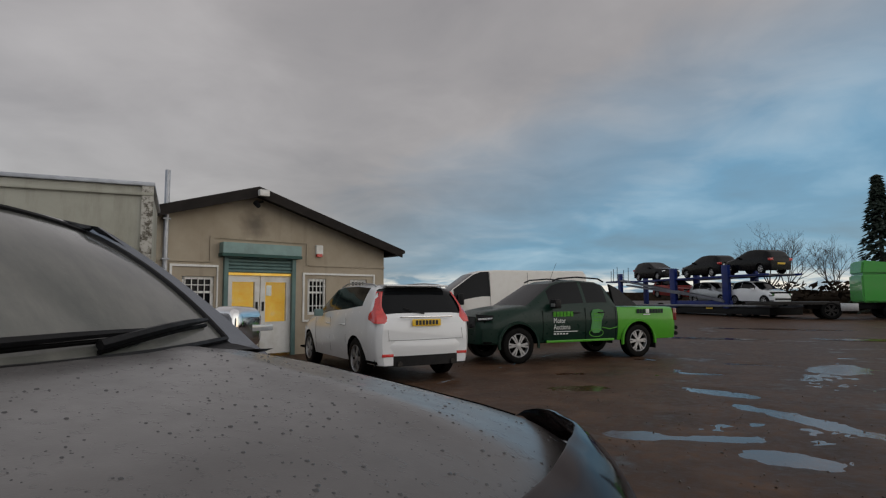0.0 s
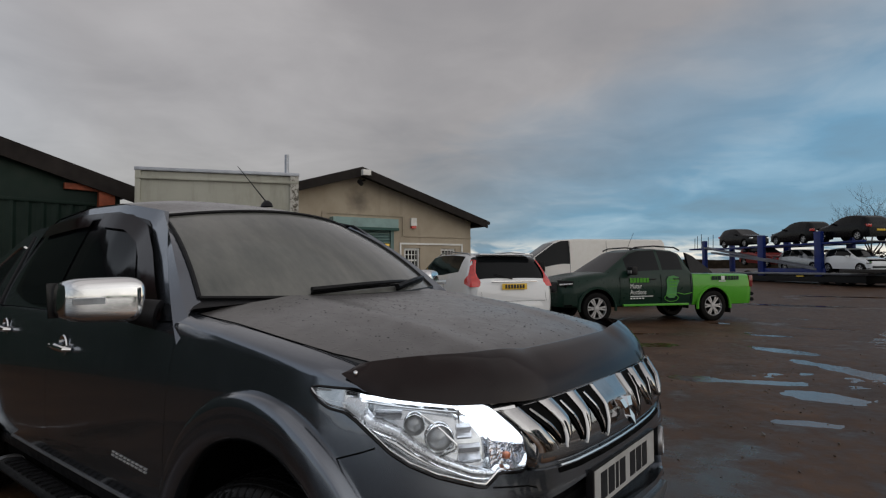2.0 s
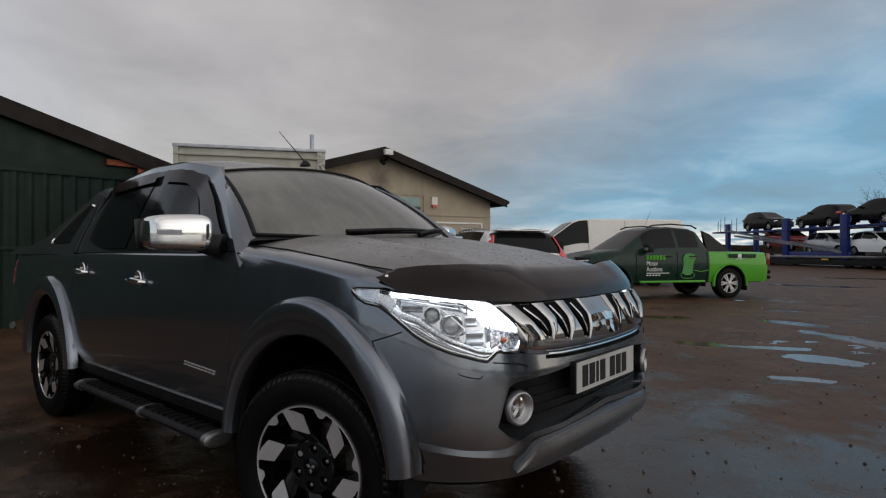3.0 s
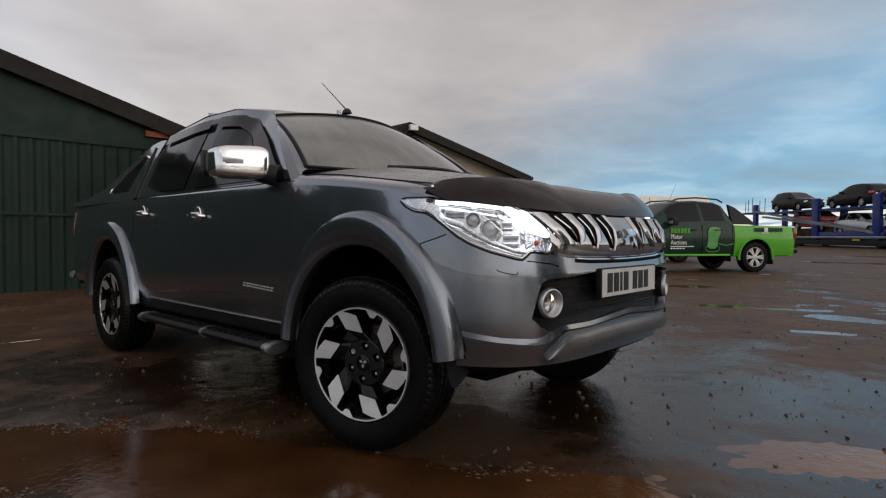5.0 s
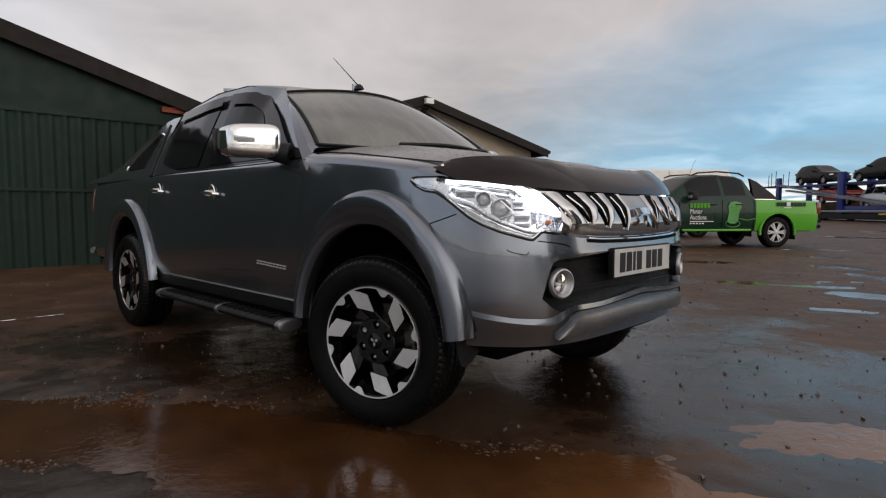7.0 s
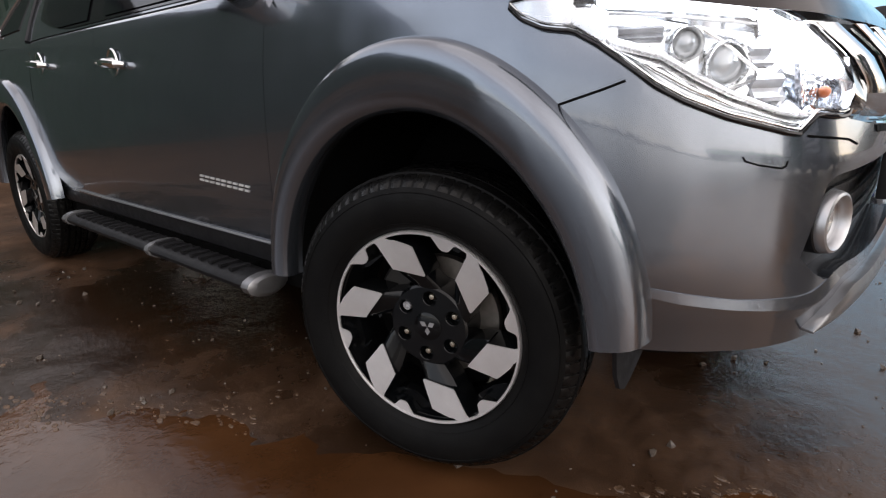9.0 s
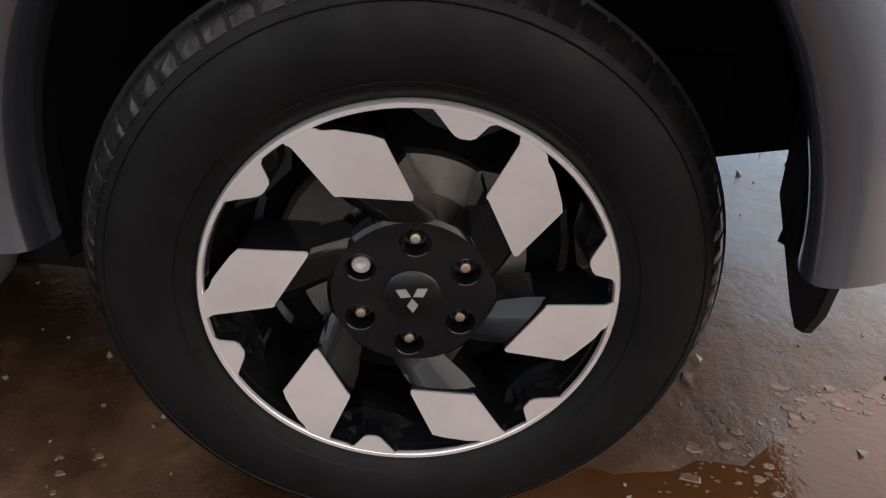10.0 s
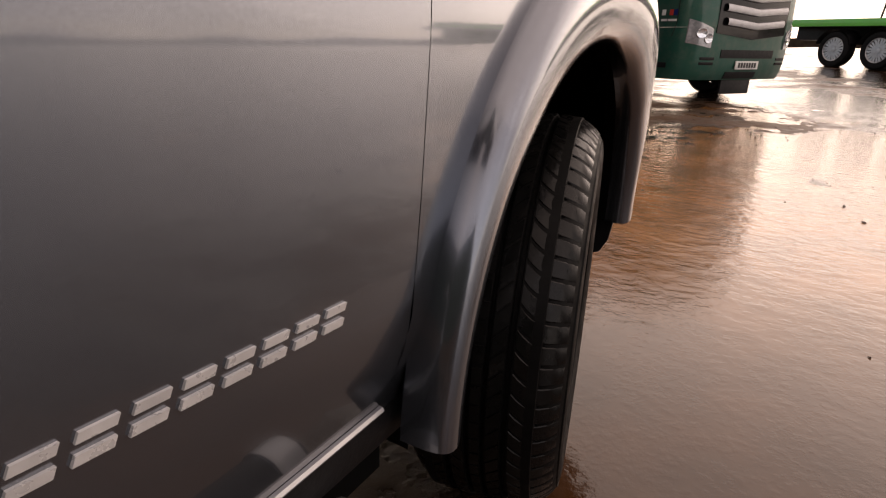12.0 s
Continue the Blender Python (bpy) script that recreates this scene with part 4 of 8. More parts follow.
def arch(cx, side):
    bm = B()
    for a, b in ((0.492, 0.528),):
        rows = []
        for k in range(25):
            t = radians(9 + 171 * k / 24)
            rows.append([(cx + a * math.cos(t), side * y, 0.36 + b * math.sin(t)) for y in (0.84, 0.8, 0.62, 0.47)])
        sheet(bm, rows)
    rows = [[(cx + 0.5 * math.cos(radians(9 + 171 * k / 24)) * f, side * 0.47, 0.36 + 0.53 * math.sin(radians(9 + 171 * k / 24)) * f) for f in (1.0, 0.0)] for k in range(25)]
    sheet(bm, rows)
    part("wheel_well", bm, "dark", truck)
    # flare: broad face that steps down to the body along its outer edge and turns in at the opening
    def rim(prof, steps=64):
        rows = []
        for k in range(steps + 1):
            t = radians(7 + 169 * k / steps) if cx == 0 else radians(4 + 172 * k / steps)
            row = []
            for f, o in prof:
                if cx == 0:
                    low = max(0.0, math.cos(t)) * (1 - math.sin(t))
                    w = 0.5 + 0.5 * math.tanh(math.cos(t) * 5)
                    a, b = w * (0.416 + 0.131 * f) + (1 - w) * (0.474 + 0.066 * f) - low * (0.012 + 0.040 * f), 0.482 + 0.148 * f
                else:
                    a, b = 0.425 + 0.148 * f, 0.487 + 0.145 * f
                x, z = cx + a * math.cos(t), 0.372 + b * math.sin(t)
                yy = ip(x, [(-4.0, 0.845), (-3.2, 0.870), (-2.4, 0.878), (0.0, 0.872), (0.2, 0.866), (0.3, 0.856), (0.4, 0.836), (0.5, 0.800), (0.6, 0.735)])
                row.append(Vector((x, side * (yy + o), z)))
            rows.append(row)
        return rows if side < 0 else rows[::-1]

    rows = rim([(0.05, -0.024), (0.02, -0.014), (0.0, -0.006), (-0.005, 0.006), (0.01, 0.017), (0.06, 0.027), (0.16, 0.036), (0.32, 0.043), (0.52, 0.047), (0.68, 0.0475), (0.78, 0.0455), (0.86, 0.0415), (0.92, 0.0345), (0.96, 0.0245), (0.985, 0.011), (1.0, -0.012)])
    bm = sheet(B(), rows)
    for row in (rows[0], rows[-1]):
        bm.faces.new([bm.verts.new(p) for p in row])
    part("wheel_arch_flare", tidy(bm), "paint", truck, "grey flared wheel arch", 60)
    part("arch_liner_edge", sheet(B(), rim([(0.045, -0.020), (0.10, -0.05), (0.40, -0.055)], 40)), "dark", truck)


for cx in (0.0, -3.0):
    both(lambda side: arch(cx, side))


def flap(cx, side):
    bm = B()
    prism(bm, [(0.835, 0.50), (0.815, 0.37), (0.797, 0.335), (0.775, 0.326), (0.745, 0.34), (0.62, 0.43), (0.60, 0.56), (0.835, 0.56)], cx + 0.014, cx + 0.023, lambda a, b, w: Vector((w, side * a, b)))
    part("mud_flap", bm, "black", truck)


for side in (-1, 1):
    flap(0.425, side)
    bm = B()
    box(bm, -3.49, -3.46, side * 0.6, side * 0.86, 0.24, 0.52, 0.008)
    part("mud_flap", bm, "black", truck)

# bonnet
def bonnet_edge(x):
    return ip(-x, [(-a, b) for a, b in WING_TOP]) + 0.014


def bonnet_front(y):
    s = s_y(min(abs(y), 0.8))
    return surf(s, 1.045).x


def bonnet_z(x, y):
    k = min(1.0, abs(y) / 0.765)
    f = ip(x, [(-0.45, 0.060), (0.2, 0.058), (0.5, 0.042), (0.75, 0.018)])
    rib = 0.010 * math.exp(-((abs(y) - 0.42) / 0.07) ** 2) * ip(x, [(-0.45, 1), (0.3, 1), (0.6, 0)])
    z = bonnet_edge(min(x, 0.45)) + f * (1 - k ** 4) + rib
    nose = bonnet_front(y) - x
    return z - 0.075 * max(0.0, 1 - nose / 0.2) ** 1.6 + (0.0 if x < 0.45 else -(x - 0.45) * 0.10)


rows = []
for i in range(41):
    f = i / 40
    row = []
    for j in range(41):
        v = -1 + 2 * j / 40
        x0 = -0.375 - 0.13 * v * v
        # side edge runs inside the wing top, then round the nose
        y = v * ip(f, [(0, 0.772), (0.5, 0.765), (0.7, 0.755), (0.85, 0.72), (1.0, 0.66)])
        x1 = bonnet_front(y) - 0.012
        x = x0 + (x1 - x0) * f
        row.append((x, y, bonnet_z(x, y)))
    rows.append(row)
rows = [[(p[0], p[1], p[2] - 0.03) for p in rows[0]]] + rows + [[(p[0] + 0.006, p[1], p[2] - 0.03) for p in rows[-1]]]
rows = [[(r[0][0], r[0][1], r[0][2] - 0.03)] + r + [(r[-1][0], r[-1][1], r[-1][2] - 0.03)] for r in rows]
part("bonnet", tidy(sheet(B(), rows)), "paint_dew", truck, "dark grey bonnet beaded with dew", 30)

# beads of water left on the bonnet
drops_rng = random.Random(11)
bm = B()
for i in range(900):
    x, y = drops_rng.uniform(-0.34, 0.58), drops_rng.uniform(-0.66, 0.66)
    r = 0.0013 + 0.0026 * drops_rng.random() ** 3
    z = bonnet_z(x, y)
    ex, ey = drops_rng.uniform(0.8, 1.5), drops_rng.uniform(0.8, 1.3)
    ring0 = [bm.verts.new((x + ex * r * math.cos(q), y + ey * r * math.sin(q), bonnet_z(x + ex * r * math.cos(q), y + ey * r * math.sin(q)) - 0.0003)) for q in np.linspace(0, 2 * math.pi, 8)[:-1]]
    ring1 = [bm.verts.new((x + 0.65 * ex * r * math.cos(q), y + 0.65 * ey * r * math.sin(q), z + 0.42 * r)) for q in np.linspace(0, 2 * math.pi, 8)[:-1]]
    tip = bm.verts.new((x, y, z + 0.55 * r))
    for j in range(7):
        bm.faces.new((ring0[j], ring0[(j + 1) % 7], ring1[(j + 1) % 7], ring1[j]))
        bm.faces.new((ring1[j], ring1[(j + 1) % 7], tip))
tagged(part("water_drop", bm, "drop", truck, "beads of water on the bonnet", 80), kind="stuff")

for side in (-1, 1):
    bm = B()
    tube(bm, [Vector((p[0], p[1] + side * 0.003, p[2] + 0.001)) for p in [r[1 if side < 0 else -2] for r in rows[1:34]]], 0.002, 5)
    part("bonnet_gap", bm, "dark", truck)

# smoked deflector along the bonnet's front edge
def deflector(side):
    rows = []
    s1 = 1.075
    for i in range(31):
        s = s1 * i / 30
        f = i / 30
        tip = max(0.0, (f - 0.86) / 0.14)
        zl = ip(s, [(0, 0.989), (0.457, 0.992), (0.621, 1.001), (0.75, 1.006), (0.857, 1.018), (0.962, 1.030), (1.013, 1.047), (1.075, 1.080)])
        zh = ip(s, [(0, 1.106), (0.33, 1.108), (0.39, 1.115), (0.45, 1.120), (0.77, 1.124), (0.92, 1.120), (1.0, 1.112), (1.05, 1.100), (1.075, 1.084)])
        row = []
        for k in range(6):
            t = k / 5
            p = surf(s, zl, 0.022 - 0.008 * tip, side)
            n = (surf(s, 1.0, 0.1, side) - surf(s, 1.0, 0.0, side)).normalized()
            lean = ip(f, [(0, 0.125), (0.5, 0.115), (0.8, 0.085), (1, 0.03)])
            row.append(p - n * lean * (0.35 * t + 0.65 * t * t) + Vector((0, 0, (zh - zl) * t)))
        back = [p - (surf(s, 1.0, 0.1, side) - surf(s, 1.0, 0.0, side)).normalized() * 0.006 for p in row]
        rows.append(row + back[::-1] + [row[0]])
    if side > 0:
        rows.reverse()
    return rows


d_rows = deflector(1)[:-1] + deflector(-1)
part("bonnet_deflector", tidy(sheet(B(), d_rows)), "acrylic", truck, "smoked acrylic deflector across the bonnet edge", 40)
for s, z, o in ((1.035, 1.083, 0.012), (0.40, 1.035, -0.002)):
    for side in (-1, 1):
        c = surf(s, z, o, side)
        n = (surf(s, z, 0.1, side) - surf(s, z, 0, side)).normalized()
        bm = B()
        bmesh.ops.create_uvsphere(bm, u_segments=10, v_segments=6, radius=0.0075)
        bmesh.ops.translate(bm, verts=bm.verts, vec=c)
        part("deflector_screw", bm, "chrome", truck)

# headlamps: a real bowl behind a clear cover
SWOOSH = table([(0.63, 0.842), (0.653, 0.838), (0.709, 0.847), (0.793, 0.877), (0.856, 0.908), (0.91, 0.940), (0.989, 0.961), (1.038, 0.998), (1.172, 1.022)])
WEDGE = table([(0.545, 0.893), (0.646, 0.915), (0.677, 0.955), (0.736, 0.983), (0.765, 1.000)])


def lamp(side):
    a, b = HL_A + 0.003, HL_B - 0.004
    bowl = lambda s, t: 0.004 - 0.042 * min(1.0, 5 * t, 5 * (1 - t)) * min(1.0, (s - a) / 0.03, max(0.0, (1.06 - s) / 0.05))
    rim = part("headlamp", skin(a, b, lamp_lo, lamp_hi, side, bowl, 64, 14, 0.006), "reflector", truck, "clear headlamp with a lit white strip", 40)
    # black line round the lamp and bright line inside it
    ss = cols_between(a, b, 0.012)
    for lift, r, mat, name in ((0.002, 0.0042, "black_gloss", "lamp_seal"), (-0.0065, 0.0028, "chrome", "lamp_edge")):
        bm = B()
        lo_pts = [surf(s, lamp_lo(s) - lift, 0.004, side) for s in ss]
        hi_pts = [surf(s, lamp_hi(s) + lift, 0.002, side) for s in ss]
        tube(bm, lo_pts + (hi_pts[::-1] if mat == "black_gloss" else []), r, 6)
        part(name, bm, mat, rim, "", 60)
    # curved mirror below the bright bar
    bm = skin(0.668, 0.995, lambda s: lamp_lo(s) + 0.007, lambda s: max(SWOOSH(s) - 0.006, lamp_lo(s) + 0.010), side, lambda s, t: -0.016 + 0.017 * math.sin(math.pi * t), 30, 8, 0.02)
    part("lamp_mirror", bm, "chrome", rim, "", 40)
    bm = skin(0.64, 1.04, lambda s: SWOOSH(s) - ip(s, [(0.64, 0.004), (0.8, 0.006), (1.04, 0.008)]), lambda s: SWOOSH(s) + ip(s, [(0.64, 0.004), (0.8, 0.0065), (0.95, 0.010), (1.04, 0.012)]), side, lambda s, t: -0.006 + 0.005 * math.sin(math.pi * t), 40, 5, 0.03)
    part("lamp_bar", bm, "lamp_white", rim, "", 40)
    bm = skin(1.0, 1.166, lambda s: lamp_lo(s) + 0.006, lambda s: lamp_hi(s) - ip(s, [(1.0, 0.020), (1.15, 0.017), (1.166, 0.004)]), side, lambda s, t: 0.0 + 0.004 * math.sin(math.pi * t), 18, 4, 0.02)
    part("lamp_bar", bm, "lamp_white", rim, "", 40)
    bm = skin(1.024, 1.155, lambda s: lamp_hi(s) - 0.014, lambda s: lamp_hi(s) - 0.004, side, 0.003, 12, 2, 0.02)
    part("lamp_insert", bm, "black_gloss", rim)
    # lit strip under the bonnet edge and the bright inner wedge
    bm = skin(0.70, 1.02, lambda s: lamp_hi(s) - ip(s, [(0.70, 0.020), (1.02, 0.013)]), lambda s: lamp_hi(s) - 0.003, side, lambda s, t: -0.004 + 0.005 * math.sin(math.pi * t), 30, 3, 0.02)
    part("running_light", bm, "drl", rim, "lit white running light")
    bm = skin(0.546, 0.755, lambda s: WEDGE(s) + 0.002, lambda s: lamp_hi(s) - 0.004, side, lambda s, t: -0.008 + 0.006 * math.sin(math.pi * t), 24, 5, 0.02)
    part("running_light", bm, "drl", rim)
    # thin shade under the strip
    bm = B()
    tube(bm, [surf(s, lamp_hi(s) - ip(s, [(0.70, 0.030), (1.0, 0.022)]), -0.008, side) for s in cols_between(0.74, 1.0, 0.02)], 0.0028, 5)
    part("lamp_edge", bm, "chamber", rim)
    for sc, zc, r in ((0.868, 0.957, 0.027), (0.796, 0.924, 0.036)):
        c = surf(sc, zc, -0.034, side)
        n = (Vector((0.8, side * 0.6, 0.0)) + (surf(sc, zc, 0.1, side) - surf(sc, zc, 0, side)).normalized() * 1.2).normalized()
        u = n.cross(Vector((0, 0, 1))).normalized()
        v = u.cross(n)
        at_lens = lambda q, ax, t: c + u * (q * math.cos(t)) + v * (q * math.sin(t)) + n * ax
        bm = B()
        lathe(bm, [(r * 1.05, -0.01), (r * 1.05, 0.016), (r * 0.97, 0.021), (r * 0.86, 0.016), (r * 0.82, 0.004)], 28, at_lens)
        ring = part("projector_ring", bm, "chrome", rim, "", 30)
        bm = B()
        lathe(bm, [(r * 0.84, 0.004), (r * 0.7, 0.013), (r * 0.4, 0.019), (0.0, 0.021)], 24, at_lens)
        part("projector_lens", bm, "lens", rim, "", 60)
    bm = B()
    tube(bm, [surf(s, z, -0.012, side) for s, z in ((0.845, 0.982), (0.80, 0.955), (0.748, 0.912), (0.752, 0.898), (0.80, 0.880))], 0.0035, 6)
    part("chamber_edge", bm, "chrome", rim)
    for s0, s1, z0, z1 in ((0.905, 0.985, 0.966, 0.988), (0.675, 0.742, 0.862, 0.905), (0.70, 0.745, 0.918, 0.952)):
        bm = skin(s0, s1, lambda s: z0, lambda s: z1, side, lambda s, t: -0.03 + 0.006 * math.sin(3 * math.pi * t), 8, 6, 0.008)
        part("lamp_facet", bm, "chamber", rim, "", 20)
    bm = skin(0.531, 0.652, lambda s: lamp_lo(s) + 0.007, lambda s: max(WEDGE(s) - 0.002, lamp_lo(s) + 0.012), side, -0.014, 16, 6, 0.012)
    part("indicator_facet", bm, "facet", rim)
    c = surf(0.603, 0.874, -0.008, side)
    bm = B()
    bmesh.ops.create_uvsphere(bm, u_segments=12, v_segments=8, radius=0.010)
    bmesh.ops.translate(bm, verts=bm.verts, vec=c)
    part("indicator_bulb", bm, "amber", rim)
    bm = skin(a + 0.004, b - 0.004, lambda s: lamp_lo(s) + 0.003, lambda s: lamp_hi(s) - 0.002, side, lambda s, t: 0.006 + 0.005 * math.sin(math.pi * t), 48, 6, 0.004)
    part("lamp_cover", bm, "cover", rim, "clear lamp cover", 60).visible_shadow = False


both(lamp)

# grille: a bright shield, hollow slots with a thin rib in each
g_lo = table([(0.0, 0.802), (0.143, 0.803), (0.32, 0.807), (0.46, 0.816), (0.555, 0.830)])
g_hi = lambda s: 0.984
SHIELD = [(0.0, -0.014), (0.12, 0.004), (0.30, 0.015), (0.45, 0.018), (0.7, 0.016), (1.0, 0.014)]
SLOTS = ((0.524, 0.452, 0.404, 0.874), (0.369, 0.294, 0.291, 0.859), (0.226, 0.139, 0.150, 0.848))


def on_shield(s, z, lift=0.0, side=-1):
    return surf(s, z, ip((z - g_lo(s)) / (g_hi(s) - g_lo(s)), SHIELD) + lift, side)


grille = None
for side in (1, -1):
    bm = skin(0.0, 0.556, g_lo, lambda s: min(g_hi(s), lamp_hi(s) if s > 0.517 else 9), side, lambda s, t: ip(t, SHIELD), 32, 16, 0.03, False)
    if grille is None:
        grille = part("grille", bm, "chrome_dark", truck, "chrome grille with dark slots", 40)
    else:
        part("grille_shell", bm, "chrome_dark", grille, "", 40)
    # upper corner that tucks over the lamp
    bm = skin(0.54, 0.632, lambda s: min(lamp_hi(s) + 0.004, 0.983), lambda s: 0.988, side, 0.012, 8, 2, 0.02)
    part("grille_corner", bm, "chrome", grille, "", 40)
    for k, (sa, sb, sc, zc) in enumerate(SLOTS):
        rows = []
        for j in range(13):
            t = j / 12
            z = zc + (0.984 - zc) * t
            left = sc + 0.006 + (sa - sc) * (0.78 * t + 0.22 * t * t) * 1.0
            right = sc - 0.004 + (sb - sc) * t ** 1.4 - 0.018 * math.sin(math.pi * t)
            rows.append([on_shield(left + (right - left) * q, z, o, side) for q, o in ((-0.04, 0.006), (0.0, 0.0025), (0.1, 0.0022), (0.5, 0.0022), (0.9, 0.0022), (1.0, 0.0025), (1.04, 0.006))])
        part("slot", sheet(B(), rows if side > 0 else rows[::-1]), "void", grille)
        # thin rib inside the slot
        bm = B()
        pts = []
        for j in range(9):
            t = 0.12 + 0.84 * j / 8
            z = zc + (0.978 - zc) * t
            left = sc + 0.006 + (sa - sc) * (0.78 * t + 0.22 * t * t)
            right = sc - 0.004 + (sb - sc) * t ** 1.4 - 0.018 * math.sin(math.pi * t)
            pts.append(on_shield(left + (right - left) * 0.36, z, 0.005, side))
        tube(bm, pts, [0.0015, 0.0035, 0.0042, 0.0045, 0.0045, 0.0045, 0.0045, 0.0045, 0.004], 7)
        part("grille_rib", bm, "chrome_dark", grille)
        # broad bright bar on the inner side of each slot
        nxt = SLOTS[k + 1] if k < 2 else (0.105, 0.09, 0.112, 0.846)
        rows = []
        for j in range(13):
            t = j / 12
            z = zc - 0.010 + (0.986 - zc + 0.010) * t
            tt = max(0.0, (z - zc) / (0.984 - zc))
            a_ = sc - 0.006 + (sb - sc) * tt ** 1.4 - 0.018 * math.sin(math.pi * tt)
            wide = (sb - nxt[0]) * (0.30 + 0.70 * tt ** 0.8) if k < 2 else 0.030 * (0.4 + 0.6 * tt)
            wide *= min(1.0, 6 * t + 0.15)
            rows.append([on_shield(a_ - wide * q, z, o, side) for q, o in ((0.0, 0.001), (0.06, 0.008), (0.25, 0.0125), (0.5, 0.0135), (0.75, 0.0105), (0.94, 0.005), (1.0, 0.001))])
        part("grille_bar", sheet(B(), rows if side > 0 else rows[::-1]), "chrome_dark", grille, "", 60)
    # outermost bar, beside the lamp
    rows = []
    for j in range(13):
        t = j / 12
        z = 0.868 + 0.118 * t
        out_s = ip(z, [(0.86, 0.508), (0.884, 0.514), (0.944, 0.566), (0.986, 0.618)]) - 0.004
        in_s = 0.404 + 0.008 + (0.524 - 0.404) * (0.78 * t + 0.22 * t * t) + 0.012 * (1 - t)
        rows.append([on_shield(out_s + (in_s - out_s) * q, min(z, 0.985), o, side) for q, o in ((0.0, 0.001), (0.1, 0.006), (0.4, 0.010), (0.75, 0.011), (0.95, 0.007), (1.0, 0.001))])
    part("grille_bar", sheet(B(), rows if side > 0 else rows[::-1]), "chrome_dark", grille, "", 60)
    # bright lower edge over a dark gap
    bm = B()
    tube(bm, [surf(s, g_lo(s) - 0.001, -0.006, side) for s in cols_between(0.0, 0.40, 0.02)], 0.004, 6)
    part("grille_edge", bm, "chrome", grille)
    bm = skin(0.0, 0.42, lambda s: g_lo(s) - 0.016, lambda s: g_lo(s) - 0.003, side, 0.0025, 16, 2, 0.02)
    part("grille_gap", bm, "void", grille)
bm = B()
for a in (150, 30, -90):
    d, q = Vector((math.cos(radians(a)), math.sin(radians(a)))), Vector((-math.sin(radians(a)), math.cos(radians(a))))
    pts = [d * 0.004, d * 0.028 + q * 0.016, d * 0.053, d * 0.028 - q * 0.016]
    prism(bm, [(p.x, p.y) for p in pts], 0.0, 0.020, lambda u, v, w: Vector((0.766 + w - 0.42 * v, u, 0.902 + v)))
part("emblem", bm, "chrome", grille, "plain chrome three-part emblem")

# bumper: deep dark mouth, painted ridge, silver lip, fog lamps, plate
ridge_hi = table([(0.0, 0.587), (0.327, 0.563), (0.493, 0.562), (0.527, 0.556), (0.582, 0.526), (0.623, 0.520), (0.751, 0.526), (0.854, 0.541), (0.945, 0.556)])
ridge_lo = table([(0.0, 0.567), (0.327, 0.546), (0.483, 0.544), (0.52, 0.534), (0.563, 0.504), (0.61, 0.496), (0.751, 0.508), (0.855, 0.521), (0.945, 0.540)])
lip_hi = table([(0.0, 0.532), (0.277, 0.529), (0.483, 0.517), (0.566, 0.438)])
lip_lo = table([(0.0, 0.462), (0.347, 0.450), (0.566, 0.434)])
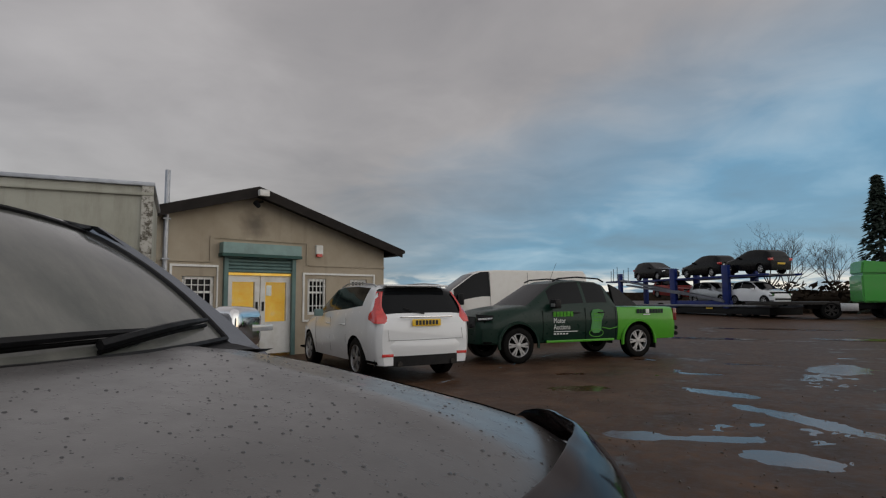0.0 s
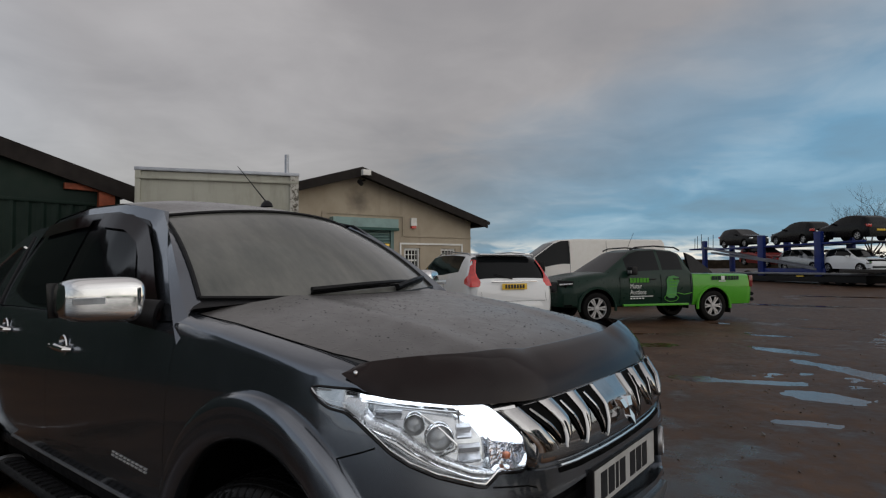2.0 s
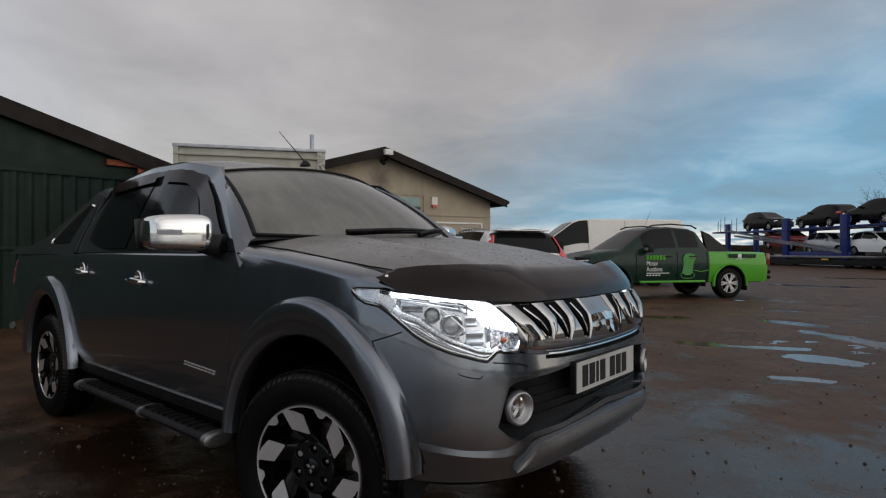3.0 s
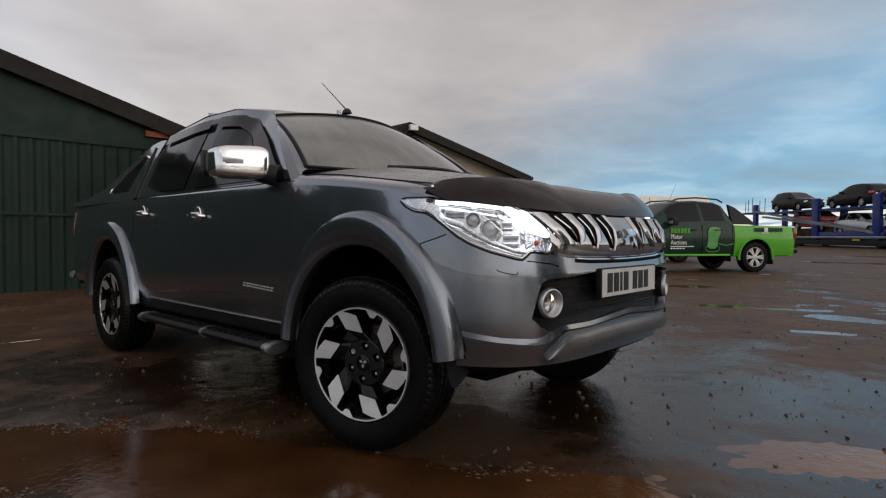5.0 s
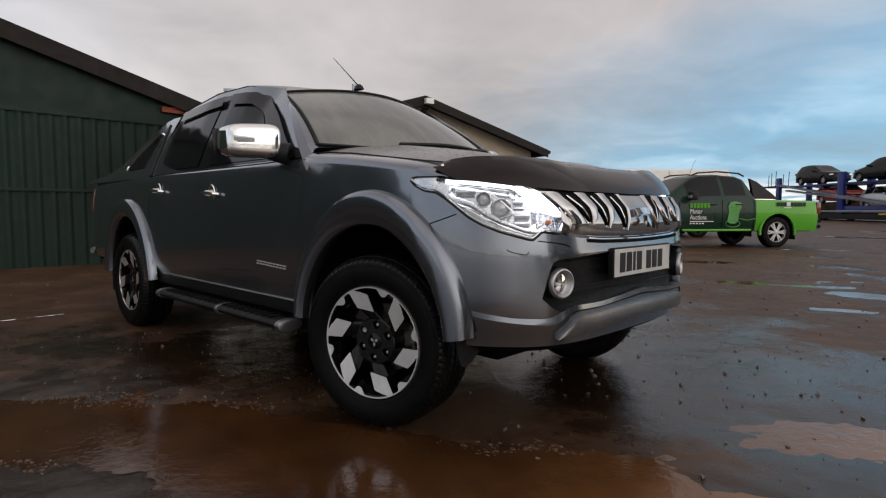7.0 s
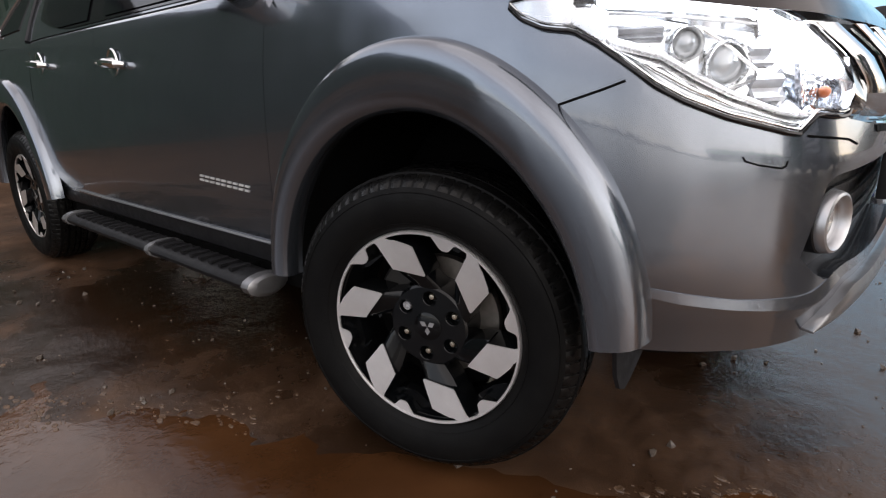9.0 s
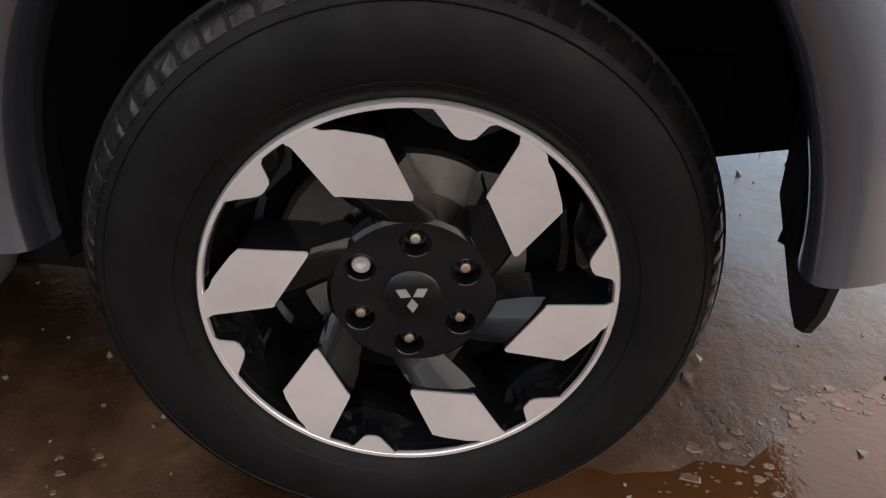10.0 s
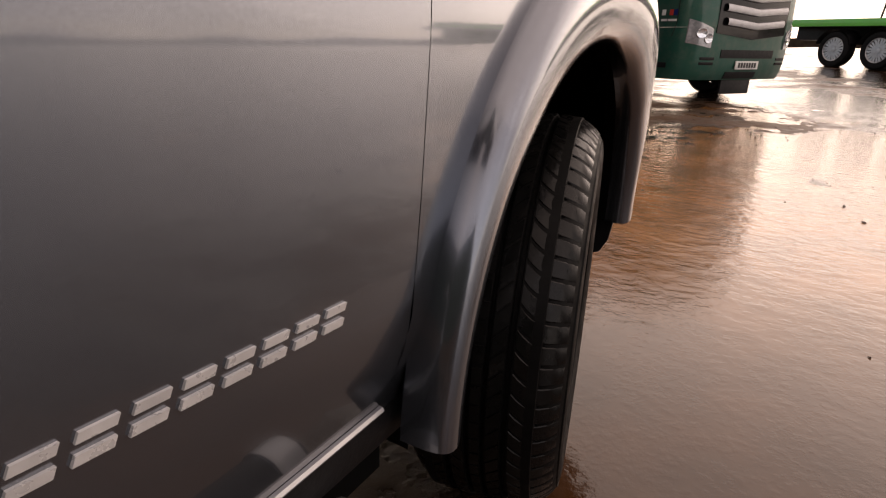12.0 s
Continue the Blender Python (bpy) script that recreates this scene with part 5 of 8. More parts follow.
for side in (1, -1):
    bm = skin(0.0, 0.66, lambda s: mouth_lo(s) - 0.004 if s < 0.64 else 0.592, lambda s: mouth_hi(s) + 0.004 if s < 0.64 else 0.60, side, -0.052, 28, 4, 0.02)
    mouth = part("bumper_mouth", bm, "black", truck, "", 40)
    for z in (0.60, 0.632, 0.664, 0.696, 0.728):
        bm = B()
        tube(bm, [surf(s, z, -0.046, side) for s in cols_between(0.0, 0.48, 0.04)], 0.004, 5)
        part("mouth_slat", bm, "black", mouth)
    # ridge whose upper face catches the sky; it runs from the arch round under the mouth
    bm = skin(0.0, 0.945, ridge_lo, ridge_hi, side, lambda s, t: (0.0065 - 0.005 * t) * ip(s, [(0.0, 0.8), (0.5, 0.8), (0.65, 1.2), (0.8, 1.2), (0.945, 0.5)]), 48, 5, 0.02)
    part("bumper_ridge", bm, "paint", truck, "", 60)
    # black skin paints in the shade of the hollow between ridge and lip
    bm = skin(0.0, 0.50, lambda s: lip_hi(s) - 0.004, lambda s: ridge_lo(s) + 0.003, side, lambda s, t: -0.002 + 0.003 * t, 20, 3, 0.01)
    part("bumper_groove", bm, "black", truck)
    bm = skin(0.0, 0.564, lip_lo, lip_hi, side, lambda s, t: 0.012 + 0.013 * math.sin(math.pi * min(1.0, 0.25 + 0.6 * t)), 30, 6, 0.03)
    part("bumper_lip", bm, "lip", truck, "silver skid lip under the bumper", 50)
    bm = skin(0.0, s_x(0.5), lambda s: 0.385, lambda s: 0.435, side, -0.045, 16, 2, 0.05)
    part("under_tray", bm, "dark", truck)
    c = surf(0.552, 0.648, -0.004, side)
    n = Vector((0.97, side * 0.24, 0)).normalized()
    u = n.cross(Vector((0, 0, 1))).normalized()
    v = u.cross(n)
    fog_at = lambda q, ax, t: c + u * (q * math.cos(t)) + v * (q * math.sin(t)) + n * ax
    bm = B()
    lathe(bm, [(0.0575, -0.012), (0.0575, -0.004), (0.0545, 0.004), (0.050, 0.006), (0.0455, 0.002), (0.042, -0.010), (0.040, -0.026)], 36, fog_at)
    fog = part("fog_lamp", bm, "satin", truck, "round fog lamp in a silver ring", 40)
    bm = B()
    lathe(bm, [(0.062, -0.055), (0.060, -0.014), (0.055, -0.010)], 32, fog_at)
    part("fog_sleeve", bm, "black", fog)
    bm = B()
    lathe(bm, [(0.041, -0.022), (0.03, -0.034), (0.012, -0.04), (0.0, -0.042)], 24, fog_at)
    part("fog_bowl", bm, "chrome_dark", fog)
    bm = B()
    tube(bm, [fog_at(0.010, -0.04, 4.0), fog_at(0.010, -0.012, 4.0)], [0.007, 0.006], 10)
    part("fog_bulb", bm, "lamp_white", fog)
    bm = B()
    lathe(bm, [(0.043, -0.014), (0.03, -0.009), (0.0, -0.006)], 24, fog_at)
    part("fog_cover", bm, "cover", fog, "", 60).visible_shadow = False
    # washer cover seam, the seam between wing and bumper, and the fold beside the grille
    for pts, r in ([((0.772, 0.778), (0.768, 0.771), (0.745, 0.764), (0.705, 0.757), (0.697, 0.760), (0.694, 0.768)), 0.0016], [((0.964, 0.903), (1.0, 0.890), (1.05, 0.874), (1.09, 0.861)), 0.0026], [((0.655, 0.806), (0.60, 0.800), (0.55, 0.794), (0.52, 0.784)), 0.0022]):
        bm = B()
        tube(bm, [surf(q, z, 0.0003, side) for q, z in pts], r, 5)
        part("panel_seam", bm, "dark", truck)

plate = B()
box(plate, 0.752, 0.777, -0.27, 0.27, 0.646, 0.769, 0.003)
plate = part("number_plate", plate, "black", truck, "white front plate with dark bars")
bm = B()
box(bm, 0.776, 0.779, -0.262, 0.262, 0.652, 0.763)
part("plate_face", bm, "white_plate", plate)
for y0, w in ((-0.22, 0.045), (-0.162, 0.045), (-0.104, 0.02), (-0.07, 0.045), (0.02, 0.045), (0.078, 0.045), (0.136, 0.045)):
    bm = B()
    box(bm, 0.7785, 0.781, y0, y0 + w, 0.668, 0.747)
    part("plate_bar", bm, "ink", plate)

# windscreen, cowl, roof
def ws_low(v):
    return Vector((-0.42 - 0.20 * v * v, 0.705 * v, 1.232 + 0.012 * v * v))


def ws_high(v):
    return Vector((-1.03 - 0.17 * v * v, 0.57 * v, 1.648 - 0.045 * v * v))


def ws(v, t, lift=0.0):
    a, b = ws_low(v), ws_high(v)
    p = a + (b - a) * t
    n = Vector((0.55, 0.0, 0.83))
    return p + n * (0.035 * 4 * t * (1 - t) + lift)


VS = [-1 + 2 * j / 24 for j in range(25)]
rows = [[ws(v, k / 12) for v in VS] for k in range(13)]
screen = part("windscreen", sheet(B(), rows), "mist", truck, "windscreen fogged with condensation")
bm = B()
tube(bm, [ws(v, 0.0, 0.004) for v in VS] + [ws(1, k / 10, 0.004) for k in range(11)] + [ws(v, 1.0, 0.004) for v in VS[::-1]] + [ws(-1, 1 - k / 10, 0.004) for k in range(11)], 0.009, 6)
part("screen_seal", bm, "black", screen)
bm = B()
sheet(bm, [[Vector((-0.37 - 0.13 * v * v, 0.79 * v, 1.215 + 0.03 * (1 - v * v))) for v in VS], [Vector((-0.385 - 0.15 * v * v, 0.79 * v, 1.205 + 0.01 * (1 - v * v))) for v in VS], [ws_low(v) + Vector((0, 0, -0.004)) for v in VS]])
part("cowl", bm, "black", truck)
for v0, v1, t0, t1 in ((-0.42, 0.52, 0.03, 0.075), (0.32, 0.93, 0.03, 0.10)):
    pts = [ws(v0 + (v1 - v0) * k / 10, t0 + (t1 - t0) * k / 10, 0.022 + 0.01 * math.sin(math.pi * k / 10)) for k in range(11)]
    bm = B()
    tube(bm, pts, [0.013, 0.013, 0.012, 0.012, 0.012, 0.012, 0.011, 0.011, 0.010, 0.009, 0.007], 6)
    w = part("wiper", bm, "black", truck)
    bm = B()
    tube(bm, [p - Vector((0.003, 0, 0.016)) for p in pts], 0.006, 5)
    part("wiper_blade", bm, "rubber", w)


def rail(x):
    """Roof side rail: half-width and height."""
    return ip(x, [(-2.75, 0.56), (-2.4, 0.60), (-1.9, 0.625), (-1.4, 0.615), (-1.2, 0.575)]), ip(x, [(-2.75, 1.605), (-2.4, 1.650), (-1.9, 1.682), (-1.5, 1.676), (-1.2, 1.622)])


rows = []
for i in range(21):
    f = i / 20
    row = []
    for j in range(25):
        v = VS[j]
        x = ws_high(v).x * (1 - f) + -2.76 * f
        w, ze = rail(x)
        crown = ip(x, [(-2.76, 0.055), (-2.2, 0.06), (-1.5, 0.05), (-1.1, 0.045)])
        lift = min(1.0, f * 7)
        base = ze + crown * (1 - abs(v) ** 2.4) + 0.008
        row.append((x, w * v, base * lift + min(base, ws_high(v).z + 0.012) * (1 - lift)))
    rows.append(row)
rows.insert(0, [tuple(ws_high(v) + Vector((0.004, 0, 0.0))) for v in VS])
part("roof", sheet(B(), rows), "paint_dew", truck, "grey roof wet with dew")


# cab side: pillars and glass
def cab(x, z, side, out=0.0):
    """Point on the cab's side above the belt."""
    zb = belt(x) + 0.0
    w, zr = rail(max(-2.75, min(-1.2, x)))
    yb = 0.838
    k = (z - zb) / max(0.05, zr - zb)
    return Vector((x, side * (yb + (w - yb) * (0.8 * k + 0.2 * k * k) + out), z))


def cab_quad(x0, x1, z0, z1, xt0, xt1, side, out, n=16, m=10):
    """Patch with its own foot and head: x runs x0..x1 at the foot, xt0..xt1 at the head; z0, z1 may be functions of 0..1."""
    rows = []
    for j in range(m + 1):
        t = j / m
        row = []
        for i in range(n + 1):
            f = i / n
            zz0 = z0(f) if callable(z0) else z0
            zz1 = z1(f) if callable(z1) else z1
            x = (x0 + (x1 - x0) * f) * (1 - t) + (xt0 + (xt1 - xt0) * f) * t
            row.append(cab(x, zz0 + (zz1 - zz0) * t, side, out))
        rows.append(row)
    return sheet(B(), rows if side > 0 else rows[::-1])


def top_z(f):
    return rail(-1.2 + (-2.72 + 1.2) * f)[1]


for side in (-1, 1):
    part("cab_side", cab_quad(-0.56, -2.62, lambda f: belt(-0.56 - 2.06 * f) - 0.002, top_z, -1.13, -2.72, side, 0.0, 30, 12), "paint", truck)
    # A-pillar skin between the screen and the cab side
    rows = []
    for k in range(-2, 13):
        t = k / 12
        p = ws(side, max(t, 0)) + (Vector((0.09, side * 0.02, -0.045)) * (-k / 2) if k < 0 else Vector((0, 0, 0)))
        q = cab((-0.56) * (1 - t) - 1.13 * t, (belt(-0.56)) * (1 - t) + rail(-1.2)[1] * t, side)
        mid = (p + q) / 2 + Vector((0.014, side * 0.016, 0.014))
        rows.append([p, mid, q])
    part("windscreen_pillar", sheet(B(), rows if side < 0 else rows[::-1]), "paint", truck)
    # glass in black surrounds
    part("window_surround", cab_quad(-0.61, -2.42, lambda f: belt(-1) + 0.008 + 0.075 * max(0, (f - 0.72) / 0.28) ** 2, lambda f: top_z(f) - 0.035, -1.24, -2.52, side, 0.003, 30, 8), "black_gloss", truck)
    part("side_window", cab_quad(-0.86, -1.60, belt(-1) + 0.022, lambda f: 1.610 - 0.02 * (1 - f) ** 2, -1.35, -1.585, side, 0.008), "glass", truck, "dark front side window")
    part("side_window", cab_quad(-1.76, -2.33, lambda f: belt(-1) + 0.022 + 0.085 * max(0, (f - 0.55) / 0.45) ** 2, lambda f: 1.61 - 0.028 * f, -1.73, -2.44, side, 0.008), "glass", truck, "dark tinted rear side window")
    # smoked visors over the windows
    part("window_visor", cab_quad(-0.61, -1.60, lambda f: ip(f, [(0, 1.172), (0.149, 1.21), (0.362, 1.345), (0.574, 1.475), (0.734, 1.545), (1, 1.572)]), lambda f: ip(f, [(0, 1.19), (0.149, 1.285), (0.362, 1.435), (0.574, 1.555), (0.734, 1.618), (1, 1.640)]), -0.61, -1.60, side, 0.026, 26, 3), "acrylic", truck)
    part("window_visor", cab_quad(-1.70, -2.42, lambda f: 1.575 - 0.03 * f, lambda f: 1.640 - 0.02 * f, -1.70, -2.46, side, 0.026, 12, 3), "acrylic", truck)
    # sloping bed fairing with its bright-edged quarter light
    rows = []
    FAIR = [(-2.60, 1.615), (-2.72, 1.62), (-2.85, 1.60), (-3.05, 1.505), (-3.3, 1.37), (-3.5, 1.27), (-3.8, 1.215), (-4.15, 1.185), (-4.2, 1.17)]
    for x in np.linspace(-2.6, -4.2, 34):
        zt = ip(x, FAIR[::-1])
        row = [Vector((x, side * (0.842 - 0.0 * k), 1.15)) for k in (0,)]
        for k in range(1, 9):
            t = k / 8
            row.append(Vector((x, side * (0.842 - (zt - 1.15) * 0.48 * t - 0.02 * t * t), 1.15 + (zt - 1.15) * t)))
        row.append(Vector((x, side * (row[-1].y * side - 0.06), zt + 0.012)))
        row.append(Vector((x, 0, zt + 0.02)))
        rows.append(row)
    part("bed_cover", sheet(B(), rows if side < 0 else rows[::-1]), "paint", truck, "sloping hard cover over the bed")
    poly = [(-2.80, 1.235), (-3.16, 1.225), (-3.19, 1.25), (-3.08, 1.36), (-2.92, 1.47), (-2.84, 1.505), (-2.78, 1.50)]
    q_at = lambda u, v, w: Vector((u, side * (0.842 - (v - 1.15) * 0.48 - 0.02 * ((v - 1.15) / 0.4) ** 2 + w), v))
    bm = B()
    prism(bm, poly, -0.01, 0.006, q_at)
    q = part("quarter_light", bm, "glass", truck)
    bm = B()
    tube(bm, [q_at(u, v, 0.008) for u, v in poly[1:]], 0.008, 6)
    part("bright_edge", bm, "chrome", q)
    bm = B()
    tube(bm, [q_at(u, v, 0.004) for u, v in ((-2.56, 1.16), (-2.60, 1.25), (-2.66, 1.42), (-2.72, 1.56))], 0.012, 6)
    part("cab_seam", bm, "black", truck)
    bm = band(s_x(-4.07), s_x(-4.07) + 0.2, lambda s: 0.9, lambda s: 1.10, side, 0.005, 8, 3)
    part("tail_lamp", bm, "red_dark", truck, "dark red tail lamp")
    # chrome-capped mirror on a black arm
    bm = B()
    bmesh.ops.create_uvsphere(bm, u_segments=28, v_segments=18, radius=1.0)
    for v in bm.verts:
        p = v.co.copy()
        e = 0.36
        q3 = Vector((math.copysign(abs(p.x) ** e, p.x), math.copysign(abs(p.y) ** e, p.y), math.copysign(abs(p.z) ** e, p.z)))
        q3 = q3 * 0.8 + p * 0.2
        v.co = Vector((-0.765 + 0.080 * q3.x - 0.055 * side * q3.y, side * 1.0 + 0.116 * q3.y, 1.250 + 0.080 * q3.z * (1 - 0.06 * (side * q3.y))))
    # the far mirror is folded half back
    mirror = part("door_mirror", bm, "chrome", truck, "chrome-capped door mirror", 60, pose(-0.09, -0.06, 0.015) if side > 0 else None)
    bm = B()
    tube(bm, [(-0.66, side * 0.84, 1.19), (-0.70, side * 0.88, 1.20), (-0.76, side * 0.93, 1.225)], [0.055, 0.05, 0.05], 16)
    part("mirror_arm", bm, "black", mirror)
    bm = B()
    prism(bm, [(-0.085, -0.065), (0.085, -0.065), (0.09, 0.06), (-0.08, 0.065)], 0, 0.004, lambda u, v, w: Vector((-0.845 - w - 0.35 * abs(u), side * (1.015 + u * 1.3), 1.25 + v)))
    part("mirror_glass", bm, "black_gloss", mirror)
    bm = B()
    box(bm, -0.70, -0.69, side * 0.945, side * 1.11, 1.238, 1.262, 0.003)
    part("mirror_indicator", bm, "lens", mirror)
    # side step: oval bar with ribbed treads and bright ends
    bm = B()
    rows = []
    for x in np.linspace(-0.62, -2.2, 24):
        rows.append([Vector((x, side * (0.885 + 0.062 * math.cos(t)), 0.355 + 0.034 * math.sin(t) * (1 if math.sin(t) < 0 else 0.7))) for t in np.linspace(0, 2 * math.pi, 14)[:-1]])
    sheet(bm, rows, close=True)
    step = part("side_step", tidy(bm), "black", truck, "black side step with bright end caps")
    for x0, x1 in ((-0.60, -0.645), (-2.175, -2.22), (-1.285, -1.315)):
        bm = B()
        rows = []
        for k, x in enumerate(np.linspace(x0, x1, 6)):
            g = 1.06 if x0 != -0.60 or k else 0.75
            rows.append([Vector((x, side * (0.885 + 0.066 * g * math.cos(t)), 0.355 + 0.037 * g * math.sin(t) * (1 if math.sin(t) < 0 else 0.75))) for t in np.linspace(0, 2 * math.pi, 14)[:-1]])
        sheet(bm, rows, close=True)
        bm.faces.new([bm.verts.new(p) for p in rows[0]])
        bm.faces.new([bm.verts.new(p) for p in rows[-1][::-1]])
        part("step_cap", tidy(bm), "lip", step)
    for k in range(22):
        x = -0.74 - k * 0.064
        bm = B()
        box(bm, x - 0.02, x, side * 0.86, side * 0.925, 0.376, 0.386)
        part("step_rib", bm, "black", step)
    for x in (-0.8, -2.0):
        bm = B()
        tube(bm, [(x, side * 0.87, 0.34), (x, side * 0.75, 0.36), (x, side * 0.6, 0.42)], 0.02, 6)
        part("step_bracket", bm, "dark", step)
bm = B()
tube(bm, [(-4.28, -0.8, 0.53), (-4.34, -0.7, 0.53), (-4.36, 0, 0.53), (-4.34, 0.7, 0.53), (-4.28, 0.8, 0.53)], [0.028, 0.05, 0.055, 0.05, 0.028], 10)
part("rear_bumper", bm, "lip", truck, "dull bright rear bumper")
bm = B()
box(bm, -4.26, -2.8, -0.74, 0.74, 0.45, 0.62)
part("rear_apron", bm, "dark", truck)
bm = B()
box(bm, -2.70, -2.66, -0.56, 0.56, 1.2, 1.56)
part("rear_window", bm, "glass", truck)
bm = B()
lathe(bm, [(0.028, 0.0), (0.022, 0.018), (0.010, 0.032), (0.0, 0.034)], 14, lambda r, a, t: Vector((-1.10 + 1.5 * r * math.cos(t), -0.075 + r * math.sin(t), 1.683 + a)))
aerial = part("aerial", bm, "black", truck, "thin black roof aerial")
bm = B()
tube(bm, [(-1.10, -0.075, 1.705), (-1.20, -0.078, 1.79), (-1.36, -0.083, 1.925)], [0.004, 0.003, 0.0018], 6)
part("aerial_mast", bm, "black", aerial)
front = build_wheel(truck, pose(-0.019, -0.775, 0.366, 0, 0, 15))
copy_wheel(front, truck, pose(-3.0, -0.770, 0.366, 0, 37, 0))
copy_wheel(front, truck, pose(0, 0.775, 0.366, 0, 20, 195))
copy_wheel(front, truck, pose(-3.0, 0.770, 0.366, 0, 0, 180))


# ---- other vehicles ----
def shell_grid(sp, x0, x1, n=44):
    """Half sections of a car from x0 to x1: rows of points from sill to centre line, with the row counts of side and upper part."""
    out = []
    xs_ = sorted({*np.linspace(x0, x1, n).tolist(), *[x for x, _ in sp["top"] if x0 < x < x1], *[a + d for a in sp["axles"] for d in (-sp["arch"] - 0.003, -sp["arch"] + 0.003, sp["arch"] - 0.003, sp["arch"] + 0.003) if x0 < a + d < x1]})
    for x in xs_:
        zb = sp["sill"]
        for a in sp["axles"]:
            z = ell(x, a, sp["rw"], sp["arch"], sp["arch"])
            zb = max(zb, z)
        zs, zr, w = ip(x, sp["belt"]), ip(x, sp["top"]), ip(x, sp["half"])
        zs = min(zs, zr - 0.02)
        zb = min(zb, zs - 0.02)
        mid = 0.5 * (sp["sill"] + zs)
        col = []
        for k in range(8):
            z = zb + (zs - zb) * k / 7
            col.append(Vector((x, w * (1 - 0.07 * ((z - mid - 0.05) / 0.45) ** 2), z)))
        y0 = col[-1].y
        h = zr - zs
        t_in = sp.get("tumble", 0.36)
        for k in range(1, 7):
            t = k / 6
            col.append(Vector((x, y0 - t_in * h * (0.75 * t + 0.25 * t * t) - 0.03 * t * t, zs + (h - min(0.05, 0.4 * h)) * t)))
        y1 = col[-1].y
        for k, (fy, fz) in enumerate(((0.93, 0.6), (0.7, 0.9), (0.35, 0.98), (0.0, 1.0))):
            col.append(Vector((x, y1 * fy, col[13].z + (zr - col[13].z) * fz)))
        out.append(col)
    return xs_, out


def car_shell(parent, sp, paint, ranges, x0=None, x1=None, name="body", caps=(True, True), n=44):
    """Body and glass of one car; ranges: dict of part name: (rows lo, hi, x0, x1, material)."""
    x0 = sp["half"][0][0] if x0 is None else x0
    x1 = sp["half"][-1][0] if x1 is None else x1
    xs_, cols = shell_grid(sp, x0, x1, n)
    taken = {}
    for i in range(len(cols) - 1):
        xm = 0.5 * (xs_[i] + xs_[i + 1])
        for j in range(17):
            for nm, (lo, hi, a, b, mat) in ranges.items():
                if lo <= j < hi and a < xm < b:
                    taken[i, j] = nm
    body = B()
    glass = {}
    for side in (1, -1):
        for i in range(len(cols) - 1):
            for j in range(17):
                nm = taken.get((i, j))
                if nm and nm.startswith("side"):
                    key = (nm, side)
                elif nm:
                    key = (nm, 0)
                else:
                    key = None
                bm = body if key is None else glass.setdefault(key, B())
                q = [cols[i][j], cols[i + 1][j], cols[i + 1][j + 1], cols[i][j + 1]]
                q = [Vector((p.x, side * p.y, p.z)) for p in q]
                if side > 0:
                    q.reverse()
                bm.faces.new([bm.verts.new(p) for p in q])
    for end, flag in ((0, caps[0]), (-1, caps[1])):
        if flag:
            ring = [Vector((p.x, p.y, p.z)) for p in cols[end]] + [Vector((p.x, -p.y, p.z)) for p in cols[end][-2::-1]]
            body.faces.new([body.verts.new(p) for p in (ring if end == 0 else ring[::-1])])
    for bm in (body, *glass.values()):
        bmesh.ops.remove_doubles(bm, verts=bm.verts, dist=0.0008)
        bmesh.ops.recalc_face_normals(bm, faces=bm.faces)
    ob = part(name, body, paint, parent, "", 40)
    for (nm, side), bm in glass.items():
        part(nm.replace("side_", "").rstrip("0123456789"), bm, ranges[nm][4], ob)
    # dark floor and wheel wells
    bm = B()
    w = ip(0.5 * (x0 + x1), sp["half"]) - 0.2
    box(bm, x0 + 0.15, x1 - 0.15, -w, w, sp["sill"] - 0.02, sp["sill"] + 0.55)
    box(bm, x0 + 0.1, x1 - 0.1, -w - 0.12, w + 0.12, sp["sill"] + 0.02, sp["sill"] + 0.06)
    part("floor_pan", bm, "dark", ob)
    return ob


WHEELS = {}


def plain_wheel(parent, x, y, r, z=None, spokes=6, tone="satin"):
    """A road wheel with tyre, rim and spokes; its mesh is shared by alike wheels."""
    side = -1 if y < 0 else 1
    at = pose(x, y, z if z is not None else r, 0, 0, 0 if side < 0 else 180)
    key = (round(r, 3), spokes, tone)
    if key not in WHEELS:
        bm = B()
        w = r * 0.3
        lathe(bm, [(r * 0.66, -w), (r * 0.9, -w * 1.05), (r, -w * 0.75), (r, w * 0.75), (r * 0.94, w * 0.98), (r * 0.80, w * 1.08), (r * 0.66, w * 1.0), (r * 0.635, w * 0.7)], 32)
        t = part("wheel", tidy(bm), "rubber", parent, "", 35, at)
        bm = B()
        lathe(bm, [(r * 0.645, w * 0.98), (r * 0.632, w * 1.0), (r * 0.612, w * 0.94), (r * 0.58, w * 0.3)], 32)
        part("rim", bm, tone, t)
        bm = B()
        lathe(bm, [(r * 0.6, w * 0.25), (0.0, w * 0.2)], 24)
        part("wheel_back", bm, "dark", t)
        bm = B()
        for k in range(spokes):
            a = 360 * k / spokes
            for d in (-8.5, 8.5):
                prism(bm, rot_poly([(r * 0.13, d - 22), (r * 0.40, d - 6.5), (r * 0.595, d - 5.5), (r * 0.595, d + 5.5), (r * 0.40, d + 6.5), (r * 0.13, d + 22)], a), w * 0.66, w * 0.86, face)
        lathe(bm, [(r * 0.17, w * 0.6), (r * 0.15, w * 0.92), (0.0, w * 0.95)], 16)
        part("spokes", bm, tone, t)
        WHEELS[key] = t
        return t
    return copy_wheel(WHEELS[key], parent, at)


